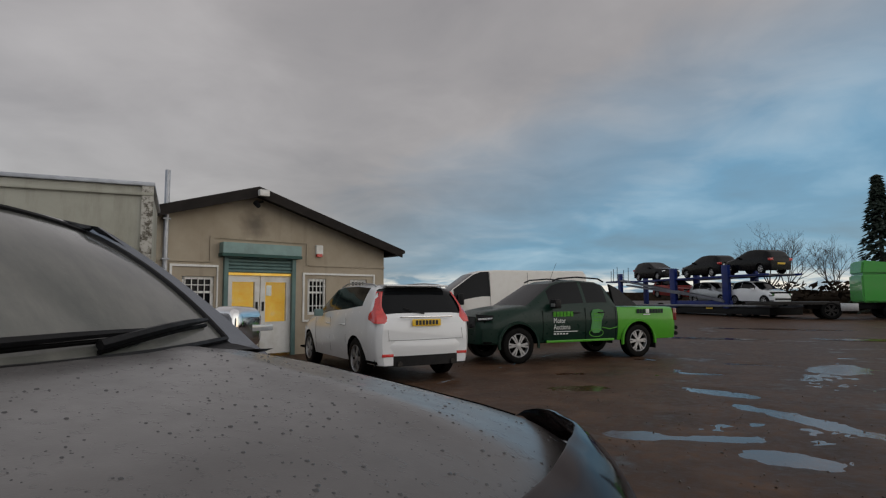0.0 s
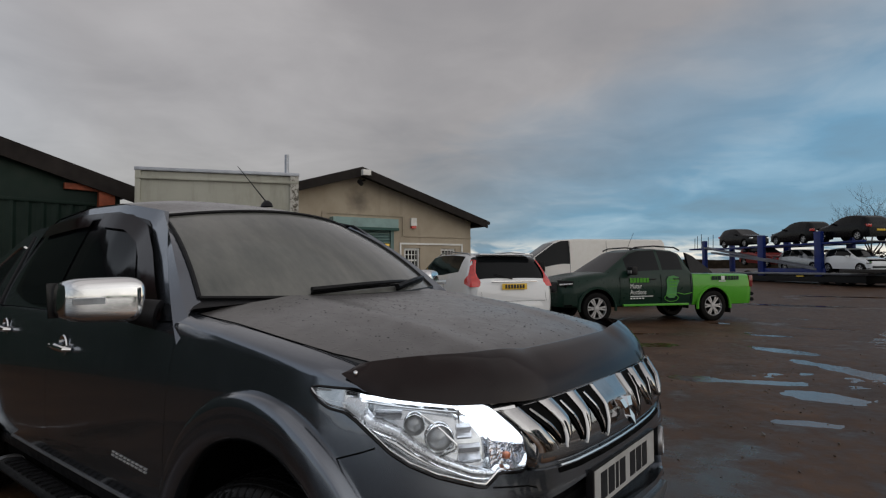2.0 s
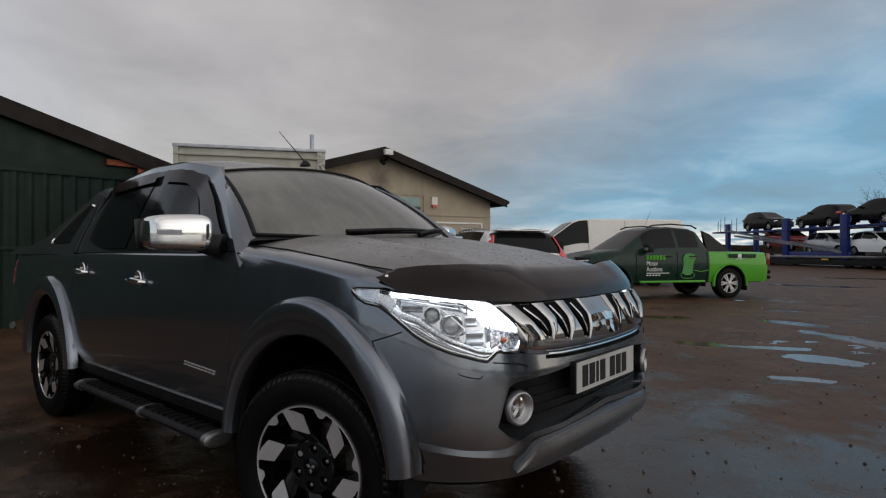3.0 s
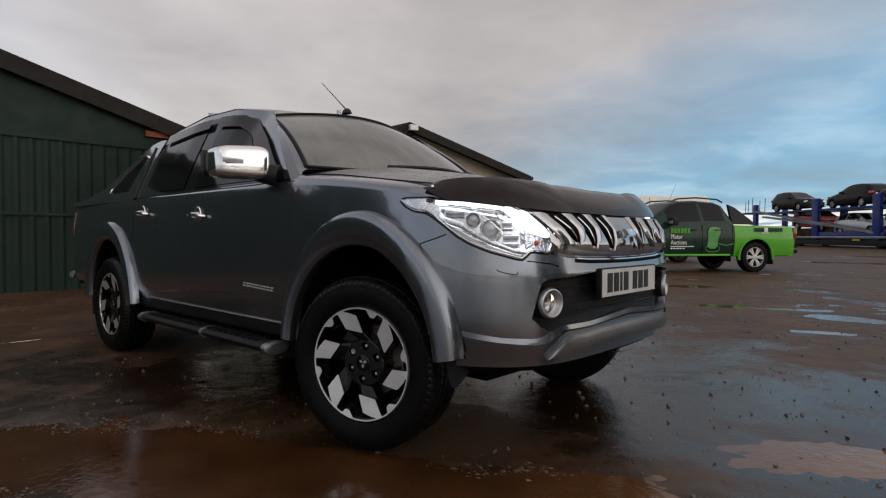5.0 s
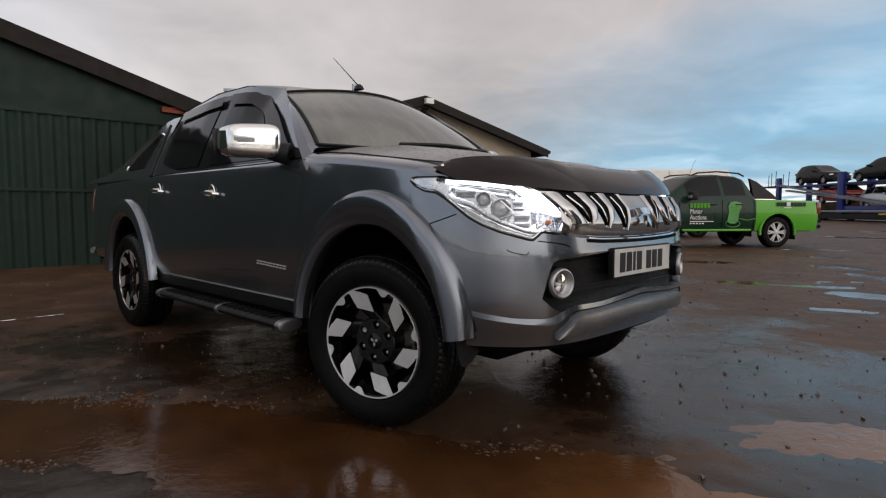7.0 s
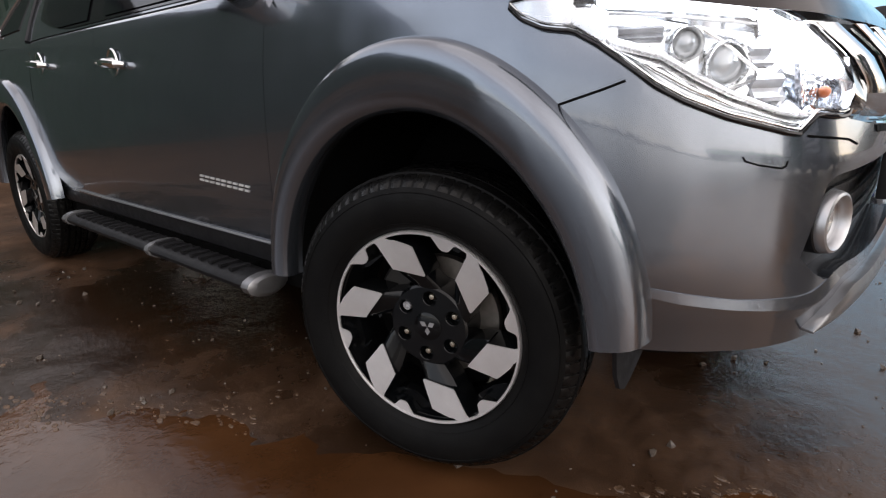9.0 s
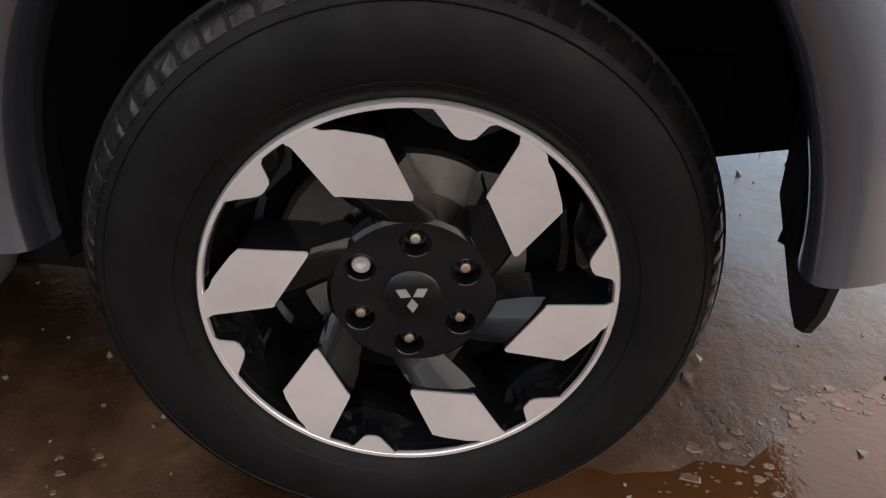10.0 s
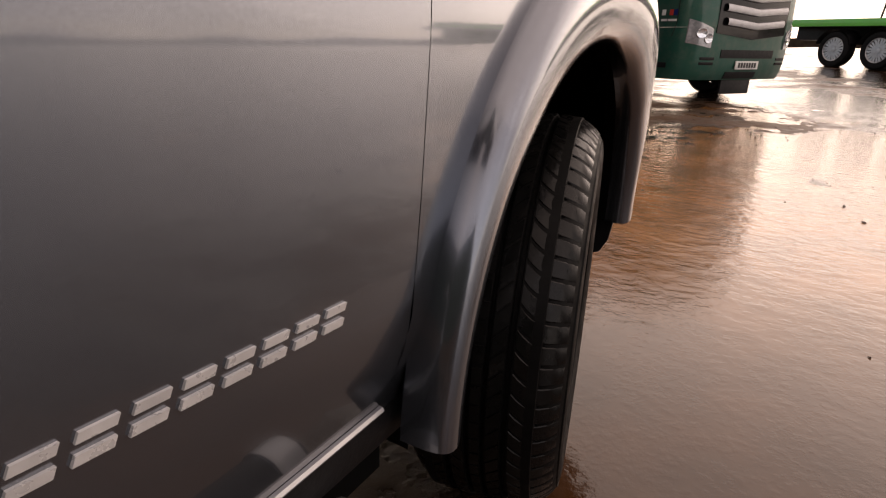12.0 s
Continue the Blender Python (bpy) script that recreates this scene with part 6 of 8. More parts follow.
def on_ground(x, y, turn):
    return pose(x, y, ground_z(x, y), 0, 0, turn)


# -- white estate seen from behind --
suv = thing("suv_car", on_ground(-5.07, 8.17, 150), "white SUV with tall red tail lamps and yellow rear plate", "car")
SUV = dict(half=[(-0.93, 0.80), (-0.85, 0.885), (-0.6, 0.925), (0.3, 0.945), (1.8, 0.945), (2.9, 0.92), (3.3, 0.86), (3.6, 0.74), (3.7, 0.6)],
           top=[(-0.93, 0.98), (-0.90, 1.06), (-0.86, 1.12), (-0.80, 1.20), (-0.58, 1.53), (-0.45, 1.595), (-0.2, 1.63), (0.4, 1.665), (1.1, 1.67), (1.55, 1.63), (2.4, 1.16), (3.2, 1.03), (3.55, 0.9), (3.7, 0.7)],
           belt=[(-0.93, 0.96), (-0.6, 1.24), (-0.1, 1.20), (0.6, 1.12), (2.3, 1.03), (3.7, 0.68)], axles=(0.0, 2.77), arch=0.40, rw=0.36, sill=0.30)
car_shell(suv, SUV, "white_paint", {"side_window1": (8, 13, -0.22, 0.58, "glass"), "side_pillar1": (8, 13, 0.58, 0.64, "black_gloss"), "side_window2": (8, 13, 0.64, 1.25, "glass"), "side_pillar2": (8, 13, 1.25, 1.31, "black_gloss"), "side_window3": (8, 13, 1.31, 2.1, "glass"),
                                               "windscreen": (14, 17, 1.56, 2.4, "glass"), "rear_window": (13, 17, -0.84, -0.50, "glass")}, n=52)
for y in (-0.80, 0.80):
    plain_wheel(suv, 0, y, 0.36, spokes=5)
    plain_wheel(suv, 2.77, y, 0.36, spokes=5)
for s in (-1, 1):
    bm = B()
    rows = []
    for z, xin, yin, wrap in ((0.985, -0.915, 0.735, 0.23), (1.02, -0.905, 0.70, 0.24), (1.07, -0.885, 0.69, 0.22), (1.12, -0.86, 0.70, 0.16), (1.18, -0.825, 0.735, 0.08), (1.26, -0.775, 0.745, 0.04), (1.34, -0.72, 0.722, 0.03), (1.43, -0.66, 0.69, 0.025), (1.51, -0.605, 0.655, 0.02)):
        ys = ip(z, [(1.0, 0.895), (1.12, 0.875), (1.3, 0.80), (1.54, 0.70)])
        rows.append([Vector((xin, s * yin, z)), Vector((xin - 0.01, s * (yin + 0.03), z)), Vector((xin + 0.03, s * (ys - 0.015), z)), Vector((xin + 0.07, s * (ys + 0.012), z)), Vector((xin + 0.07 + wrap, s * (ys + 0.022), z + 0.25 * wrap))])
    sheet(bm, rows if s > 0 else rows[::-1])
    part("tail_lamp", bm, "red_lens", suv, "tall red tail lamp")
    bm = B()
    tube(bm, [(-0.3, s * 0.64, 1.605), (-0.22, s * 0.65, 1.64), (0.4, s * 0.66, 1.68), (1.1, s * 0.65, 1.68), (1.45, s * 0.63, 1.62)], 0.015, 6)
    part("roof_rail", bm, "satin", suv)
    bm = B()
    box(bm, 1.72, 1.86, s * 0.93, s * 1.10, 1.06, 1.20, 0.03)
    part("door_mirror", bm, "shutter_box" if s > 0 else "white_paint", suv)
    bm = B()
    tube(bm, [(-0.93, s * 0.5, 0.32), (-0.98, s * 0.5, 0.32)], 0.045, 10)
    part("exhaust_tip", bm, "brake", suv)
    bm = B()
    box(bm, -0.935, -0.90, s * 0.6, s * 0.8, 0.44, 0.49, 0.005)
    part("rear_reflector", bm, "red_lens", suv)
bm = B()
rows = [[Vector((x, y, z)) for y, x in ((-0.86, -0.74), (-0.78, -0.90), (-0.4, -0.965), (0.4, -0.965), (0.78, -0.90), (0.86, -0.74))] for z in (0.28, 0.34, 0.43, 0.45)]
part("lower_bumper", sheet(bm, rows), "black", suv)
bm = B()
rows = [[Vector((x + 0.012 * abs(k - 2), y, z)) for y, x in ((-0.88, -0.70), (-0.82, -0.90), (-0.4, -0.985), (0.4, -0.985), (0.82, -0.90), (0.88, -0.70))] for k, z in enumerate((0.45, 0.52, 0.6, 0.66, 0.70))]
part("rear_bumper", sheet(bm, rows), "white_paint", suv)
bm = B()
box(bm, -0.965, -0.945, -0.5, 0.5, 1.07, 1.095, 0.006)
part("tailgate_strip", bm, "chrome", suv)
bm = B()
box(bm, -0.965, -0.955, -0.27, 0.27, 0.93, 1.045, 0.003)
pl = part("number_plate", bm, "yellow_plate", suv, "yellow rear plate with dark bars")
bm = B()
bars(bm, [0.045] * 7, 0.075, 0.018, lambda u, v, w: Vector((-0.966 - w, 0.21 - u, 0.95 + v)), 0.003)
part("plate_bars", bm, "ink", pl)
bm = B()
tube(bm, [(-0.86, 0.0, 1.14), (-0.86, 0.16, 1.17), (-0.80, 0.36, 1.24)], [0.018, 0.012, 0.006], 6)
part("rear_wiper", bm, "black", suv)
bm = B()
box(bm, -0.66, -0.36, -0.60, 0.60, 1.60, 1.628, 0.012)
part("roof_spoiler", bm, "white_paint", suv)

for s in (-1, 1):
    for x, z0 in ((0.42, 0.62), (1.28, 0.40), (2.2, 0.42)):
        bm = B()
        tube(bm, [(x, s * ip(z, [(0.36, 0.915), (0.7, 0.945), (1.08, 0.93)]), z) for z in np.linspace(z0, 1.06, 8)], 0.0022, 5)
        part("door_seam", bm, "dark", suv)
    for x in (0.46, 1.34):
        bm = B()
        tube(bm, [(x, s * 0.935, 0.93), (x + 0.02, s * 0.965, 0.935), (x + 0.17, s * 0.965, 0.935), (x + 0.19, s * 0.935, 0.93)], 0.014, 6)
        part("door_handle", bm, "white_paint", suv)
    bm = B()
    tube(bm, [(-0.90, s * 0.70, 0.98), (-0.955, s * 0.70, 0.80), (-0.975, s * 0.70, 0.70)], 0.0022, 5)
    part("tailgate_seam", bm, "dark", suv)
bm = B()
tube(bm, [(-0.93, -0.70, 0.705), (-0.978, -0.4, 0.705), (-0.978, 0.4, 0.705), (-0.93, 0.70, 0.705)], 0.003, 5)
part("tailgate_seam", bm, "dark", suv)

# -- green pickup side-on --
ranger = thing("pickup_truck", on_ground(-2.68, 13.95, 233), "lime and dark green liveried double-cab pickup on wet ground", "pickup")
RG = dict(half=[(-1.22, 0.80), (-1.12, 0.90), (-0.6, 0.925), (1.0, 0.93), (2.6, 0.93), (3.4, 0.915), (3.8, 0.86), (4.02, 0.74), (4.1, 0.62)],
          top=[(-1.22, 1.10), (-1.18, 1.17), (0.60, 1.19), (0.605, 1.19), (0.64, 1.40), (0.80, 1.70), (1.0, 1.775), (1.5, 1.81), (1.95, 1.79), (2.2, 1.72), (2.95, 1.24), (3.3, 1.20), (3.8, 1.12), (4.02, 1.0), (4.1, 0.72)],
          belt=[(-1.22, 1.08), (0.6, 1.17), (0.8, 1.20), (2.0, 1.16), (3.0, 1.12), (4.1, 0.70)], axles=(0.0, 3.22), arch=0.46, rw=0.385, sill=0.42, tumble=0.40)
cab_ = car_shell(ranger, RG, "green_dark", {"side_window1": (8, 13, 0.86, 1.46, "glass"), "side_window2": (8, 13, 1.54, 2.42, "glass"), "windscreen": (14, 17, 2.2, 2.95, "glass")}, 0.61, 4.1, "cab", n=44)
car_shell(ranger, RG, "green", {}, -1.22, 0.598, "bed", n=26)
for y in (-0.79, 0.79):
    plain_wheel(ranger, 0, y, 0.385)
    plain_wheel(ranger, 3.22, y, 0.385)
for s in (-1, 1):
    bm = B()
    rows = [[Vector((0.66 + a, s * y, z)) for a in (-0.03, 0.10)] for y, z in ((0.86, 1.2), (0.80, 1.38), (0.72, 1.58), (0.62, 1.72))]
    rows2 = []
    for x, z0, z1 in ((0.63, 1.2, 1.70), (0.45, 1.2, 1.62), (0.25, 1.2, 1.45), (0.05, 1.2, 1.28), (-0.02, 1.19, 1.21)):
        rows2.append([Vector((x, s * 0.87, z0)), Vector((x, s * (0.87 - 0.36 * (z1 - 1.2)), z1)), Vector((x, s * (0.80 - 0.36 * (z1 - 1.2)), z1 + 0.01)), Vector((x, s * 0.78, z0))])
    sheet(bm, rows2, close=True)
    part("sports_bar", tidy(bm), "black", ranger, "black sports bar behind the cab")
    bm = B()
    tube(bm, [(0.75, s * 0.62, 1.76), (0.9, s * 0.62, 1.83), (1.5, s * 0.63, 1.865), (2.0, s * 0.62, 1.83), (2.15, s * 0.62, 1.77)], 0.02, 6)
    part("roof_rail", bm, "black", ranger)
    bm = B()
    box(bm, 2.28, 2.44, s * 0.93, s * 1.15, 1.16, 1.36, 0.04)
    mm = part("door_mirror", bm, "black", ranger)
    bm = B()
    box(bm, 2.43, 2.45, s * 0.98, s * 1.13, 1.20, 1.27, 0.008)
    part("mirror_badge", bm, "satin", mm)
    for hx in (0.98, 1.66):
        bm = B()
        tube(bm, [(hx, s * 0.93, 1.06), (hx + 0.02, s * 0.965, 1.06), (hx + 0.17, s * 0.965, 1.06), (hx + 0.19, s * 0.93, 1.06)], 0.014, 6)
        part("door_handle", bm, "black", ranger)
    bm = B()
    box(bm, -1.20, -1.09, s * 0.835, s * 0.90, 0.84, 1.13, 0.02)
    part("tail_lamp", bm, "red_dark", ranger)
    bm = B()
    prism(bm, [(0, 0), (0.30, 0.03), (0.32, 0.13), (-0.02, 0.15)], 0, 0.03, lambda u, v, w: Vector((4.06 - u * 0.75, s * (0.60 + u * 0.88 + w), 0.90 + v)))
    rl = part("headlamp", bm, "black_gloss", ranger, "dark headlamp with a bright bar")
    bm = B()
    prism(bm, [(0.02, 0.03), (0.28, 0.055), (0.30, 0.085), (0.01, 0.065)], 0.03, 0.036, lambda u, v, w: Vector((4.06 - u * 0.75, s * (0.60 + u * 0.88 + w), 0.90 + v)))
    part("lamp_bar", bm, "lamp_white", rl)
    bm = B()
    box(bm, 0.75, 2.55, s * 0.90, s * 0.96, 0.42, 0.47, 0.01)
    part("side_step", bm, "green", ranger)
    for a in (0.0, 3.22):
        bm = B()
        rows = []
        for k in range(19):
            t = radians(-8 + 196 * k / 18)
            rows.append([Vector((a + q * math.cos(t), s * y, 0.385 + q * math.sin(t))) for q, y in ((0.455, 0.90), (0.455, 0.945), (0.50, 0.948), (0.515, 0.915))])
        sheet(bm, rows if s < 0 else rows[::-1])
        part("wheel_arch_trim", bm, "green" if a == 0 else "green_dark", ranger)
    bm = B()
    box(bm, -0.52, -0.49, s * 0.66, s * 0.9, 0.2, 0.5, 0.01)
    part("mud_flap", bm, "black", ranger)
bm = B()
for a, b in ((-1.30, 0.52), (-1.32, 0.66)):
    tube(bm, [(-1.2, -0.85, b), (a, -0.7, b), (a, 0.7, b), (-1.2, 0.85, b)], 0.05, 8)
part("rear_bumper", bm, "black", ranger)
bm = B()
rows = [[Vector((x, y, z)) for y, x in ((-0.90, 3.72), (-0.78, 4.0), (-0.45, 4.13), (0.45, 4.13), (0.78, 4.0), (0.90, 3.72))] for z in (0.45, 0.52, 0.66, 0.74)]
part("front_bumper", sheet(bm, rows), "green_dark", ranger)
bm = B()
rows = [[Vector((x, y, z)) for y, x in ((-0.56, 4.075), (-0.3, 4.12), (0.3, 4.12), (0.56, 4.075))] for z in (0.76, 0.86, 1.0)]
part("grille", sheet(bm, rows), "black_gloss", ranger)
for s in (-1, 1):
    for x, z1 in ((0.66, 1.18), (1.50, 1.17), (2.62, 1.12)):
        bm = B()
        tube(bm, [(x, s * ip(z, [(0.45, 0.905), (0.8, 0.931), (1.2, 0.915)]), z) for z in np.linspace(0.47, z1, 8)], 0.006, 5)
        part("door_seam", bm, "dark", ranger)
bm = B()
tube(bm, [(2.05, 0.35, 1.78), (1.95, 0.35, 2.02), (1.86, 0.35, 2.2)], 0.004, 5)
part("aerial", bm, "black", ranger)
# livery on the near side: print lies 3 mm proud of the doors
def on_door(u, v, w):
    return Vector((2.36 - u, 0.93 + 0.008 + w, v))


bm = B()
bars(bm, [0.07] * 6, 0.11, 0.02, lambda u, v, w: on_door(u + 0.0, v + 0.98, w), 0.003)
part("livery_green_bars", bm, "green", ranger)
for word, z in (("Motor", 0.84), ("Auctions", 0.70)):
    cu = bpy.data.curves.new("livery_word", "FONT")
    cu.body, cu.size, cu.extrude, cu.align_x = word, 0.155, 0.002, "LEFT"
    cu.resolution_u = 2
    tmp = bpy.data.objects.new("livery_word", cu)
    me = bpy.data.meshes.new_from_object(tmp)
    bpy.data.objects.remove(tmp)
    me.materials.append(M["print_white"])
    ob = new("livery_word", me)
    ob.parent = ranger
    ob.matrix_basis = Matrix(((-0.78, 0, 0, 2.36), (0, 0, 1, 0.942), (0, 1.05, 0, z), (0, 0, 0, 1)))
    ob["label"] = "white lettering on the door"
bm = B()
bars(bm, [0.62], 0.018, 0.01, lambda u, v, w: on_door(u, v + 0.645, w), 0.003)
bars(bm, [0.05] * 5, 0.03, 0.03, lambda u, v, w: on_door(u, v + 0.59, w), 0.003)
part("livery_small_bars", bm, "print_white", ranger)
bm = B()
prism(bm, [(0.98, 0.66), (1.06, 0.60), (1.2, 0.60), (1.27, 0.66), (1.29, 0.85), (1.36, 1.02), (1.34, 1.10), (1.2, 1.14), (1.06, 1.12), (1.0, 1.03), (1.02, 0.86)], 0, 0.003, on_door)
part("livery_shape", bm, "green_mid", ranger)
bm = B()
for k in range(3):
    bars(bm, [0.05, 0.05, 0.06], 0.03, 0.02, lambda u, v, w: on_door(u + 1.08, v + 0.86 + 0.075 * k, w + 0.003), 0.003)
part("livery_shape_bars", bm, "green", ranger)
bm = B()
tube(bm, [on_door(1.13 + 0.19 * math.cos(t), 0.60 + 0.085 * math.sin(t), 0.004) for t in np.linspace(0, 2 * math.pi, 25)], 0.008, 5)
tube(bm, [on_door(1.3, 0.72, 0.003), on_door(1.5, 0.68, 0.003), on_door(1.72, 0.72, 0.003)], 0.01, 5)
part("livery_swoosh", bm, "green", ranger)
bm = B()
bars(bm, [0.085, 0.06, 0.085, 0.1, 0.08, 0.08, 0.07, 0.06, 0.08], 0.10, 0.012, lambda u, v, w: Vector((0.05 - u, 0.93 + w, 1.02 + v)), 0.003)
part("livery_dark_bars", bm, "green_dark", ranger)
bm = B()
bars(bm, [0.1], 0.10, 0.0, lambda u, v, w: Vector((-0.22 - u, 0.934 + w, 1.02 + v)), 0.003)
bars(bm, [0.2], 0.022, 0.0, lambda u, v, w: Vector((-0.15 - u, 0.932 + w, 0.98 + v)), 0.003)
part("livery_white_bars", bm, "print_white", ranger)

# -- white van behind --
van = thing("van", on_ground(-8.35, 15.35, 223.0), "white high-roof panel van, grubby along its sides", "van")
VN = dict(half=[(-4.6, 0.92), (-4.5, 0.97), (-2.0, 0.98), (0.2, 0.96), (0.75, 0.88), (0.95, 0.7)],
          top=[(-4.6, 2.18), (-4.5, 2.28), (-1.6, 2.30), (-1.0, 2.27), (-0.75, 2.18), (-0.1, 1.72), (0.2, 1.42), (0.75, 1.18), (0.95, 0.85)],
          belt=[(-4.6, 1.25), (-1.0, 1.3), (0.1, 1.2), (0.75, 1.02), (0.95, 0.8)], axles=(-3.5, 0.0), arch=0.42, rw=0.35, sill=0.38, tumble=0.13)
car_shell(van, VN, "van_white", {"side_window1": (8, 13, -1.25, -0.1, "glass"), "windscreen": (14, 17, -0.75, 0.2, "glass")}, n=46)
for y in (-0.84, 0.84):
    plain_wheel(van, 0, y, 0.35, tone="brake")
    plain_wheel(van, -3.5, y, 0.35, tone="brake")
for s in (-1, 1):
    bm = B()
    box(bm, -0.35, -0.2, s * 0.97, s * 1.2, 1.2, 1.55, 0.04)
    part("door_mirror", bm, "black", van)
    for x in (-1.25, -2.5):
        bm = B()
        tube(bm, [(x, s * 0.985, 0.5), (x, s * 0.985, 1.25), (x, s * 0.90, 2.2)], 0.006, 5)
        part("door_seam", bm, "dark", van)

# -- car transporter with its load --
T0 = pose(0.25, 39.2, ground_z(0, 39.2), 0, 0, 134)
tr = thing("car_transporter", T0, "navy blue two-deck car transporter loaded with cars", "transporter")
for u, v, w, h in ((14.1, 1.2, 0.45, 3.25), (7.0, 1.2, 0.6, 3.3), (1.7, 1.2, 0.55, 3.25), (14.1, -1.2, 0.45, 3.25), (7.6, -1.2, 0.5, 3.2), (2.0, -1.2, 0.5, 3.2)):
    bm = B()
    box(bm, u - w / 2, u + w / 2, v - 0.12, v + 0.12, 0.5, h, 0.03)
    part("post", bm, "navy", tr)
for v in (-1.15, 1.15):
    bm = B()
    box(bm, -1.6, 12.6, v - 0.09, v + 0.09, 2.45, 2.58, 0.02)
    part("upper_rail", bm, "navy", tr)
    bm = B()
    prism(bm, [(14.0, 2.75), (14.0, 2.62), (1.8, 0.88), (1.8, 1.02)], v - 0.22, v + 0.22, lambda a, b, w: Vector((a, w, b)))
    part("ramp", bm, "deck", tr)
    bm = B()
    prism(bm, [(13.0, 2.3), (13.0, 2.18), (4.0, 1.2), (4.0, 1.32)], v - 0.2, v + 0.2, lambda a, b, w: Vector((a, w, b)))
    part("ramp", bm, "deck", tr)
    bm = B()
    box(bm, -2.0, 11.5, v - 0.25, v + 0.25, 0.60, 0.70, 0.02)
    part("lower_track", bm, "deck", tr)
    bm = B()
    box(bm, -2.0, 11.0, v - 0.27, v + 0.27, 0.70, 0.73)
    part("light_strip", bm, "satin", tr)
for k in range(9):
    bm = B()
    box(bm, -1.3 + k * 1.5, -0.7 + k * 1.5, -1.15, 1.15, 2.50, 2.56, 0.01)
    part("deck_plate", bm, "deck", tr)
bm = B()
box(bm, -1.6, 12.5, -1.15, 1.15, 0.15, 0.60, 0.03)
part("chassis", bm, "black", tr)
bm = B()
box(bm, 1.2, 6.8, 1.20, 1.24, 0.62, 1.0, 0.01)
part("side_guard", bm, "navy", tr)
bm = B()
box(bm, 3.0, 3.6, 1.235, 1.26, 0.46, 0.56)
part("side_marker", bm, "yellow_plate", tr)
for u in (0.4, 1.7, 9.0):
    for v in (-0.95, 0.95):
        plain_wheel(tr, u, v, 0.42, tone="brake")
for k, u in enumerate((15.6, 15.2, 14.6, 13.6, 12.9)):
    bm = B()
    tube(bm, [(u, 1.2, 2.6), (u - 0.05, 1.2, 3.55 + 0.15 * (k % 3))], 0.025, 5)
    part("guard_rod", bm, "dark", tr)
bm = B()
box(bm, 14.2, 16.6, -1.15, 1.15, 2.55, 2.68, 0.03)
part("front_deck", bm, "navy", tr)

HATCH = dict(half=[(-0.72, 0.70), (-0.62, 0.80), (-0.2, 0.86), (1.2, 0.87), (2.4, 0.85), (3.0, 0.78), (3.3, 0.62)],
             top=[(-0.72, 0.88), (-0.68, 1.0), (-0.40, 1.32), (-0.2, 1.42), (0.5, 1.48), (1.0, 1.46), (1.35, 1.38), (2.15, 0.96), (2.9, 0.84), (3.2, 0.7), (3.3, 0.55)],
             belt=[(-0.72, 0.86), (0.5, 0.93), (2.0, 0.88), (3.3, 0.53)], axles=(0.0, 2.55), arch=0.34, rw=0.3, sill=0.24)
SMALL = dict(half=[(-0.58, 0.66), (-0.48, 0.75), (0.0, 0.81), (1.4, 0.81), (2.4, 0.77), (2.8, 0.66), (2.95, 0.5)],
             top=[(-0.58, 0.85), (-0.54, 1.0), (-0.34, 1.28), (-0.1, 1.42), (0.5, 1.49), (1.0, 1.46), (1.25, 1.38), (1.95, 0.98), (2.55, 0.86), (2.8, 0.72), (2.95, 0.5)],
             belt=[(-0.58, 0.83), (0.6, 0.95), (1.9, 0.9), (2.95, 0.48)], axles=(0.0, 2.3), arch=0.34, rw=0.29, sill=0.26)


def small_car(spec, paint, at, label):
    c = thing("car", at, label, "car", "cars on the transporter")
    g = dict(side_window1=(8, 13, -0.25, 0.45, "glass"), side_window2=(8, 13, 0.53, 1.65, "glass"), windscreen=(14, 17, 1.2, 2.1, "glass"), rear_window=(13, 17, -0.62, -0.22, "glass"))
    car_shell(c, spec, paint, g, n=30)
    wx = spec["axles"][1]
    for y in (-0.72, 0.72):
        plain_wheel(c, 0, y, 0.3, spokes=5)
        plain_wheel(c, wx, y, 0.3, spokes=5)
    x0, x1 = spec["half"][0][0], spec["half"][-1][0]
    for s in (-1, 1):
        bm = B()
        box(bm, x0 - 0.01, x0 + 0.16, s * 0.56, s * 0.80, 0.78, 0.93, 0.02)
        part("tail_lamp", bm, "red_lens", c)
        bm = B()
        box(bm, x1 - 0.28, x1 - 0.1, s * 0.5, s * 0.73, 0.56, 0.70, 0.03)
        part("headlamp", bm, "reflector", c)
        bm = B()
        box(bm, 1.55, 1.68, s * 0.84, s * 1.0, 0.92, 1.04, 0.025)
        part("door_mirror", bm, paint, c)
    bm = B()
    box(bm, x0 - 0.02, x0, -0.26, 0.26, 0.55, 0.66, 0.003)
    part("number_plate", bm, "yellow_plate", c)
    bm = B()
    box(bm, x1 - 0.06, x1 + 0.01, -0.55, 0.55, 0.34, 0.44, 0.01)
    part("lower_grille", bm, "black", c)
    return c


small_car(HATCH, "black_paint", T0 @ pose(-0.69, 0, 2.58, 0, -2, 0), "black estate car on the transporter's upper deck")
small_car(HATCH, "black_paint", T0 @ pose(3.5, 0, 2.58, 0, 0, 0), "black hatchback with red tail lamps on the upper deck")
small_car(HATCH, "black_paint", T0 @ pose(11.9, 0.1, 2.58, 0, 0, 180), "dark hatchback facing rearwards on the upper deck")
small_car(SMALL, "white_paint", T0 @ pose(1.25, 0.25, 0.73, 0, 1, 180), "small white hatchback on the lower deck")
